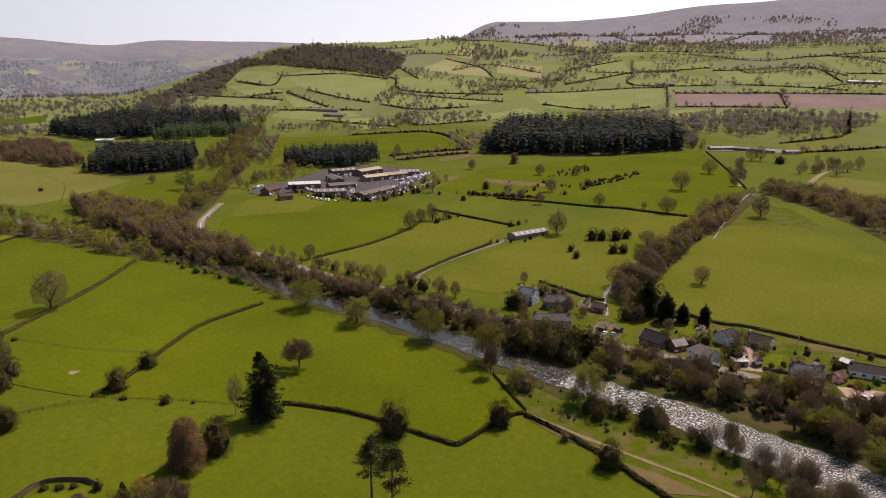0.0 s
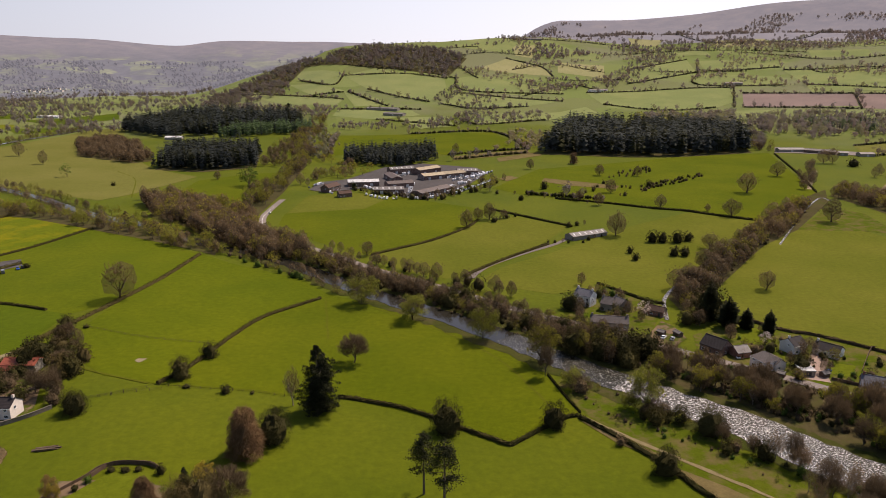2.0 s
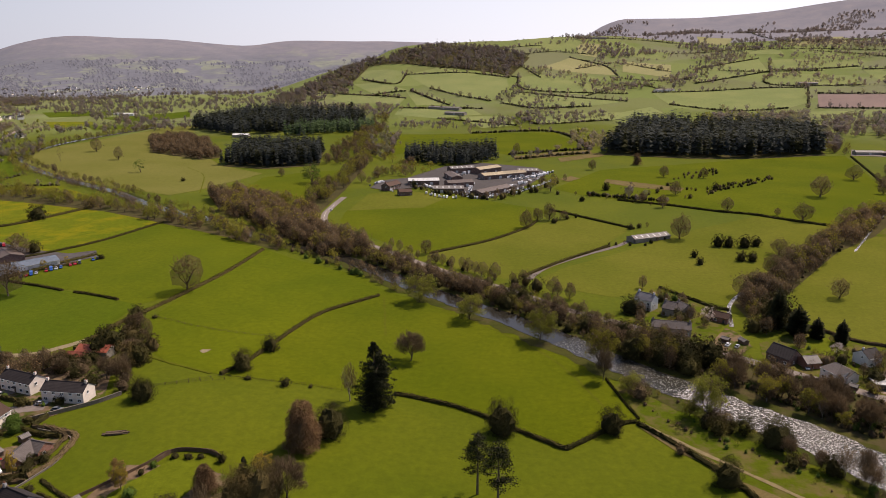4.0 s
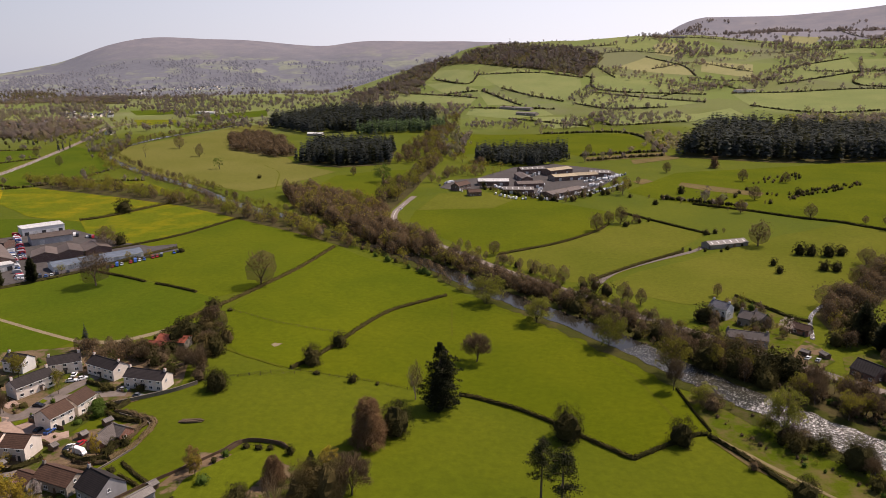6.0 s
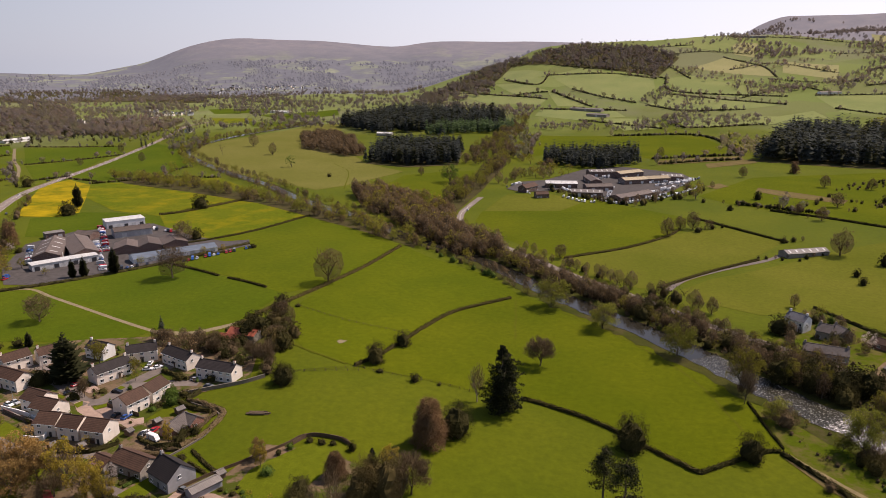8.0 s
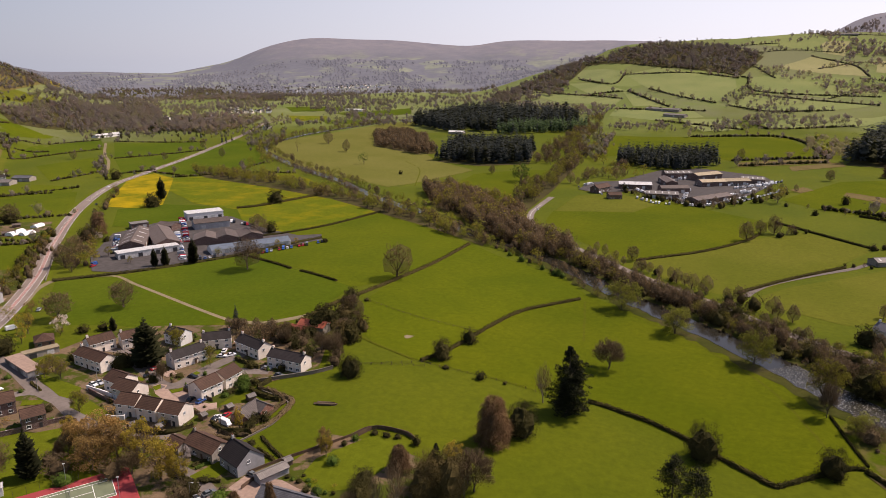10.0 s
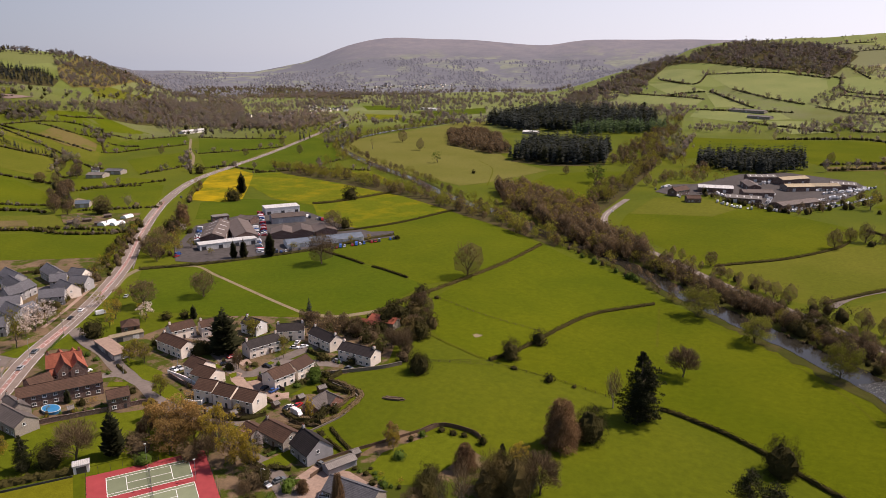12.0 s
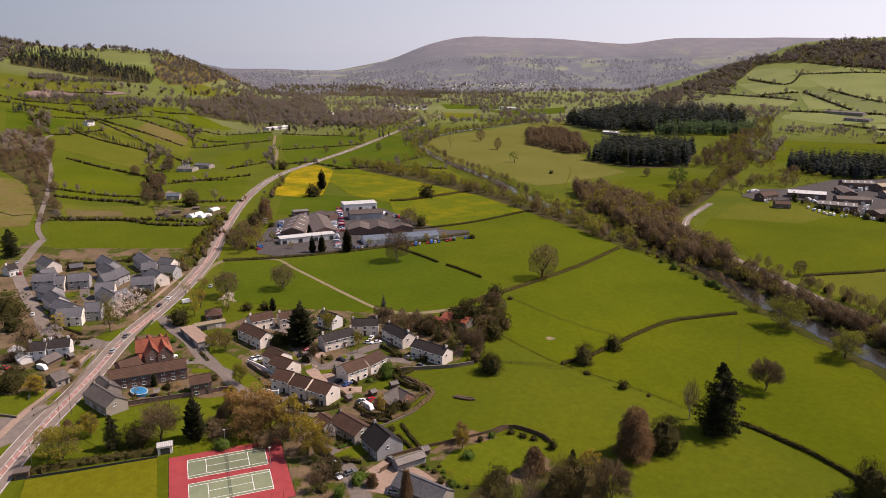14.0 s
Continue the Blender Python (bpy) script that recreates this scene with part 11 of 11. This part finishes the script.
# ---- vehicles ----
vehicle("car", "black", -330.2, 181.2, 129, "black car driving on the main road")
vehicle("car", "white", -336.7, 190.6, 131, "white car driving on the main road")
vehicle("car", "grey", -304.5, 149.6, 128, "grey car on the main road")
vehicle("car", "silver", -336.9, 216.1, 129)
vehicle("van", "white", -323.7, 193.0, 72, "white van at the roadside")
vehicle("van", "white", -285.5, 172.9, 109, "white camper van parked beside garages")
vehicle("van", "white", -276.9, 169.4, 111)
vehicle("car", "white", -368.0, 135.4, 153)
vehicle("van", "white", -297.6, 110.2, 13, "long white van parked by a garage")
vehicle("car", "red", -310.3, 101.1, 11)
vehicle("car", "white", -238.3, 170.3, -7)
vehicle("car", "silver", -237.5, 172.5, -11)
vehicle("car", "red", -228.8, 192.3, 80)
vehicle("car", "white", -224.6, 192.5, 90)
vehicle("car", "black", -225.2, 185.7, 65)
vehicle("car", "grey", -202.6, 185.1, -10)
vehicle("car", "blue", -189.8, 178.2, 92)
vehicle("car", "black", -194.2, 178.1, 93)
vehicle("car", "white", -216.2, 219.1, 116)
vehicle("car", "white", -210.3, 217.0, 62)
vehicle("car", "silver", -187.1, 212.5, 12)
vehicle("car", "grey", -178.0, 209.2, 12)
vehicle("car", "black", -174.7, 170.6, 82)
vehicle("car", "red", -173.2, 174.1, 95)
vehicle("car", "silver", -145.9, 131.7, -12)
vehicle("car", "red", -447.9, 161.0, 158)
vehicle("car", "silver", -475.3, 170.1, 155)
vehicle("car", "white", -399.4, 177.7, -14)
vehicle("car", "white", -266.8, 150.0, 83)
vehicle("car", "grey", -138.8, 148.4, -6)
vehicle("van", "white", -169.3, 169.2, -10)
vehicle("car", "grey", -144.1, 135.3, 70)
vehicle("car", "silver", -126.8, 136.4, 20)
vehicle("car", "white", -175.0, 171.2, 95)
vehicle("car", "silver", -292.5, 137.2, 129, "silver car turning into the main road")
vehicle("car", "white", -213.0, 214.0, 30)
vehicle("car", "black", -208.8, 193.2, 10)
car_park([(-313.4, 351.4), (-292.2, 397.1)], 2.9, 127, 274)
car_park([(-404.2, 371.1), (-345.1, 320.0)], 3.2, 41, 275, kinds='van car van')
car_park([(-434.8, 344.5), (-394.8, 308.5)], 3, -140, 276)
car_park([(-339.4, 320.9), (-328.5, 339.5)], 3, 134, 277)
car_park([(-395.4, 419.5), (-371.3, 416.7)], 3, 131, 278, kinds='van van car')
car_park([(-436.9, 408.1), (-378.4, 356.0)], 3.2, 41, 279, kinds='car van')
car_park([(-380.7, 280.8), (-385.2, 286.6)], 3, 101, 280)
car_park([(-82.2, 706.4), (-56.2, 741.1), (-33.9, 777.1)], 3.4, 96, 281, kinds='van car van', paints='white white white silver grey')
car_park([(-53.9, 708.4), (-38.4, 741.8)], 3.4, 94, 282, kinds='van car van', paints='white white white silver grey')
car_park([(-53.4, 788.1), (-16.3, 835.5)], 3.4, 94, 283, kinds='van car van', paints='white white white silver grey')
car_park([(-74.9, 691.3), (-58.3, 692.6)], 3.4, 96, 284, kinds='van car van', paints='white white white silver grey')
car_park([(-144.8, 736.4), (-121.6, 703.6)], 3.4, 101, 285, kinds='van car van', paints='white white white silver grey')
car_park([(-104.7, 704.7), (-80.5, 690.8)], 3.4, 98, 286, kinds='van car van', paints='white white white silver grey')
car_park([(-51.4, 758.7), (-25.4, 803.5)], 3.4, 94, 287, kinds='van car van', paints='white white white silver grey')
car_park([(-41.5, 803.6), (-19.9, 843.9)], 3.4, 93, 288, kinds='van car van', paints='white white white silver grey')
car_park([(-118.8, 703.8), (-103.4, 695.3)], 3.4, 99, 289, kinds='van car van', paints='white white white silver grey')
car_park([(-92.1, 795.5), (-67.3, 803.7)], 3.4, 96, 290, kinds='van car van', paints='white white white silver grey')
car_park([(-115.8, 829.1), (-98.9, 855.9)], 3.4, 98, 291, kinds='van car van', paints='white white white silver grey')
car_park([(-123.9, 794.8), (-109.2, 829.1)], 3.4, 99, 292, kinds='van car van', paints='white white white silver grey')
car_park([(-201.2, 725.7), (-193.5, 753.5)], 3.4, 105, 293, kinds='van car van', paints='white white white silver grey')
car_park([(-60.8, 803.7), (-29.4, 827.5)], 3.4, 94, 294, kinds='van car van', paints='white white white silver grey')
car_park([(-103.6, 738.5), (-93.9, 757.1)], 3.4, -80, 295, kinds='van car van', paints='white white white silver grey')
vehicle("car", "white", -201.8, 596.6, 99)
vehicle("car", "grey", -556.4, 423.3, 133)
vehicle("car", "white", -633.5, 497.7, 120)
vehicle("car", "black", -691.2, 581.5, 103)
vehicle("car", "white", 108.5, 308.5, 86)
vehicle("car", "silver", 111.6, 309.9, 53)
vehicle("car", "white", 80.1, 329.5, 60)
vehicle("car", "silver", 84.0, 328.1, 64)
vehicle("car", "white", 168.6, 259.4, 48)
vehicle("car", "white", 172.0, 259.4, 48)
vehicle("car", "red", 169.8, 269.7, -47)
vehicle("car", "blue", 142.4, 295.6, 45)
car_park([(-95.1, 683.6), (-78.5, 673.1), (-64.4, 686.1)], 3.0, 98, 296, kinds='van car van car', paints='white white white silver black')
car_park([(-70.6, 704.1), (-48.8, 718.3)], 3.0, 95, 297, kinds='van car van car', paints='white white white silver black')
car_park([(-45.3, 708.9), (-24.0, 759.5), (-12.3, 788.5)], 3.0, 94, 298, kinds='van car van car', paints='white white white silver black')
car_park([(-32.1, 811.4), (-11.2, 852.3)], 3.0, 92, 299, kinds='van car van car', paints='white white white silver black')
car_park([(-180.4, 712.0), (-163.1, 686.7), (-146.5, 686.9)], 3.0, 104, 300, kinds='van car van car', paints='white white white silver black')
car_park([(-132.8, 687.3), (-113.4, 670.3), (-97.3, 671.5)], 3.0, 100, 301, kinds='van car van car', paints='white white white silver black')
car_park([(-118.1, 755.9), (-104.7, 704.7)], 3.0, 3, 302, kinds='van car van car', paints='white white white silver black')
car_park([(-92.3, 705.6), (-96.3, 756.9)], 3.0, 4, 303, kinds='van car van car', paints='white white white silver black')
car_park([(-60.8, 803.7), (-41.4, 827.7)], 3.0, 94, 304, kinds='van car van car', paints='white white white silver black')

# ---- tennis courts, pool, logs, posts ----


def tennis_courts(x, y, turn, gap):
    """Two hard courts in one red surround, with nets, lines and a mesh fence."""
    base = pose(x, y, float(ground_z(x, y)) + 0.2, 0, 0, turn)
    ob = new("tennis_courts", None)
    ob.matrix_world = base
    bm = bmesh.new()
    box(bm, -17.4, -gap / 2 - 11.5, -1.2, 17.4, gap / 2 + 9.0, 0)
    part("surround", bm, M["court_red"], ob, "red painted hard surround")
    for s in (-1, 1):
        cy = s * gap / 2
        bm = bmesh.new()
        box(bm, -11.885, cy - 5.485, 0.004, 11.885, cy + 5.485, 0.012)
        part("court", bm, M["court_green"], ob, "grey-green hard court")
        bm = bmesh.new()
        wd = 0.09
        for yy in (-5.485, -4.115, 4.115, 5.485):
            box(bm, -11.885, cy + yy - wd, 0.016, 11.885, cy + yy + wd, 0.022)
        for xx, half in ((-11.885, 5.4), (11.885, 5.4), (-6.4, 4.02), (6.4, 4.02)):
            box(bm, xx - wd, cy - half, 0.026, xx + wd, cy + half, 0.03)
        box(bm, -6.3, cy - wd, 0.016, 6.3, cy + wd, 0.022)
        part("court_marking", bm, M["marking"], ob, "white painted lines")
        bm = bmesh.new()
        for k in range(5):
            box(bm, -0.012, cy - 6.4, 0.12 + 0.19 * k, 0.012, cy + 6.4, 0.135 + 0.19 * k)
        for k in range(33):
            box(bm, -0.01, cy - 6.4 + 0.4 * k, 0.05, 0.01, cy - 6.385 + 0.4 * k, 0.88)
        box(bm, -0.03, cy - 6.4, 0.88, 0.03, cy + 6.4, 0.95)
        net = part("net", bm, M["dark_paint"], ob, "dark court net")
        for q in (-6.4, 6.4):
            child("net_post", shared_box("net_post", (0.12, 0.12, 1.1), M["steel"]), net).location = (0, cy + q, 0)
    for fx in np.arange(-17.3, 17.4, 3.46):
        for fy in (-gap / 2 - 11.4, gap / 2 + 8.9):
            child("fence_post", shared_box("fence_post", (0.08, 0.08, 2.7), M["dark_paint"]), ob).location = (float(fx), fy, 0)
    for fy in np.arange(-gap / 2 - 11.4, gap / 2 + 9, 3.4):
        for fx in (-17.3, 17.3):
            child("fence_post", shared_box("fence_post", (0.08, 0.08, 2.7), M["dark_paint"]), ob).location = (fx, float(fy), 0)
    for lx, ly in ((0, gap / 2 + 8.2), (0, -gap / 2 + 6.9), (12.4, -gap / 2 + 5.9)):
        mast = child("floodlight_mast", shared_box("floodlight_mast", (0.14, 0.14, 7.0), M["steel"]), ob)
        mast.location = (lx, ly, 0)
        child("floodlight", shared_box("floodlight", (0.7, 0.4, 0.3), M["pale_sheet"], 0.05), mast).location = (0, 0, 7.0)
    return tagged(ob, "red and green hard tennis courts with nets", "tennis court")


tennis_courts(-173.0, 112.1, 58.9, 14.0)
flat_block(-200.0, 106.9, 58.9, 4.5, 3.0, 2.6, "white_wall", "pale_sheet", "small white pavilion hut beside the courts")
flat_block(-220.4, 71.8, 58.9, 4.0, 3.0, 2.3, "timber", "dark_sheet", "small dark shed by the bowling green")


def splash_pool(x, y):
    ob = new("garden_pool", None)
    ob.location = (x, y, float(ground_z(x, y)) + 0.15)
    for nm, r0, r1, z0, z1, mt in (("wall", 3.0, 3.0, 0, 1.1, "pool_blue"), ("rim", 3.1, 3.1, 1.104, 1.18, "pale_sheet"), ("cover", 2.8, 2.8, 1.19, 1.22, "pool_blue")):
        bm = bmesh.new()
        bmesh.ops.create_cone(bm, cap_ends=True, segments=28, radius1=r0, radius2=r1, depth=z1 - z0, matrix=Matrix.Translation((0, 0, (z0 + z1) / 2)) @ Matrix.Diagonal((1.35, 0.9, 1, 1)))
        part(nm, bm, M[mt], ob)
    tagged(ob, "oval blue garden pool above ground", "pool")


splash_pool(-245.9, 123.5)


def log_pile(x, y, turn):
    ob = new("log_pile", None)
    ob.matrix_world = pose(x, y, float(ground_z(x, y)), 0, 0, turn)
    rng = np.random.default_rng(5)
    for i in range(8):
        a, b = rng.uniform(-4.5, -2), rng.uniform(2, 4.5)
        yy, zz = (i % 5 - 2) * 0.62, 0.22 + 0.4 * (i // 5)
        v, f = tubes([((a, yy + rng.normal(0, 0.3), zz), (b, yy + rng.normal(0, 0.3), zz), 0.26, 0.18)], 7)
        child("log", mesh_of("log", v, f, [M["logs"]]), ob)
    tagged(ob, "stack of long felled logs on grass", "log pile")


log_pile(-146.8, 197.5, 20)
field([(-154.5, 269.7), (-153.9, 272.2), (-152.1, 272.1), (-150.4, 272.8), (-150.7, 269.7), (-151.8, 267.7)], M["gravel"], "bare patch of pale earth in the grass", lift=0.12, cell=2.0, name="bare_patch")
pole("street_lamp", -266.4, 98.3, 8, "tall grey street lamp beside the road", lamp_arm=True)
pole("street_lamp", -281.5, 122.7, 8, "tall grey street lamp beside the road", lamp_arm=True)
pole("street_lamp", -300.9, 145.5, 9, "tall grey street lamp beside the road", lamp_arm=True)
pole("street_lamp", -288.6, 127.9, 9, "tall grey street lamp beside the road", lamp_arm=True)
pole("street_lamp", -224.7, 76.3, 8, "tall grey street lamp beside the road", lamp_arm=True)
pole("street_lamp", -312.7, 167.4, 8, "tall grey street lamp beside the road", lamp_arm=True)
pole("street_lamp", -238.5, 172.4, 7, "tall grey street lamp beside the road", lamp_arm=True)
pole("street_lamp", -247.7, 193.6, 7, "tall grey street lamp beside the road", lamp_arm=True)
pole("street_lamp", -252.6, 157.0, 7, "tall grey street lamp beside the road", lamp_arm=True)
pole("street_lamp", -147.0, 131.0, 6, "tall grey street lamp beside the road", lamp_arm=True)
pole("utility_pole", -248.7, 99.5, 9, "weathered wooden utility pole by houses", material='timber')
pole("utility_pole", -169.3, 167.1, 8, "weathered wooden utility pole by houses", material='timber')
pole("utility_pole", -247.6, 95.0, 8, "weathered wooden utility pole by houses", material='timber')
pole("utility_pole", -180.5, 147.6, 7, "weathered wooden utility pole by houses", material='timber')
grove([(-356, 1119), (-376, 1364), (-297, 1228), (-219, 907), (-196, 734), (-223, 719)], 45, "bud bare bud dense bare", 9, 15, 305)
row([(-112.5, 694.0), (-91.4, 683.0), (-71.0, 670.0)], 4, "bush cypress thorn", 3, 6, 306, 1.0)
row([(-62, 668), (-40, 706), (-20, 734), (-1, 790)], 9, "bare bare thorn", 6, 10, 307, 2.0)
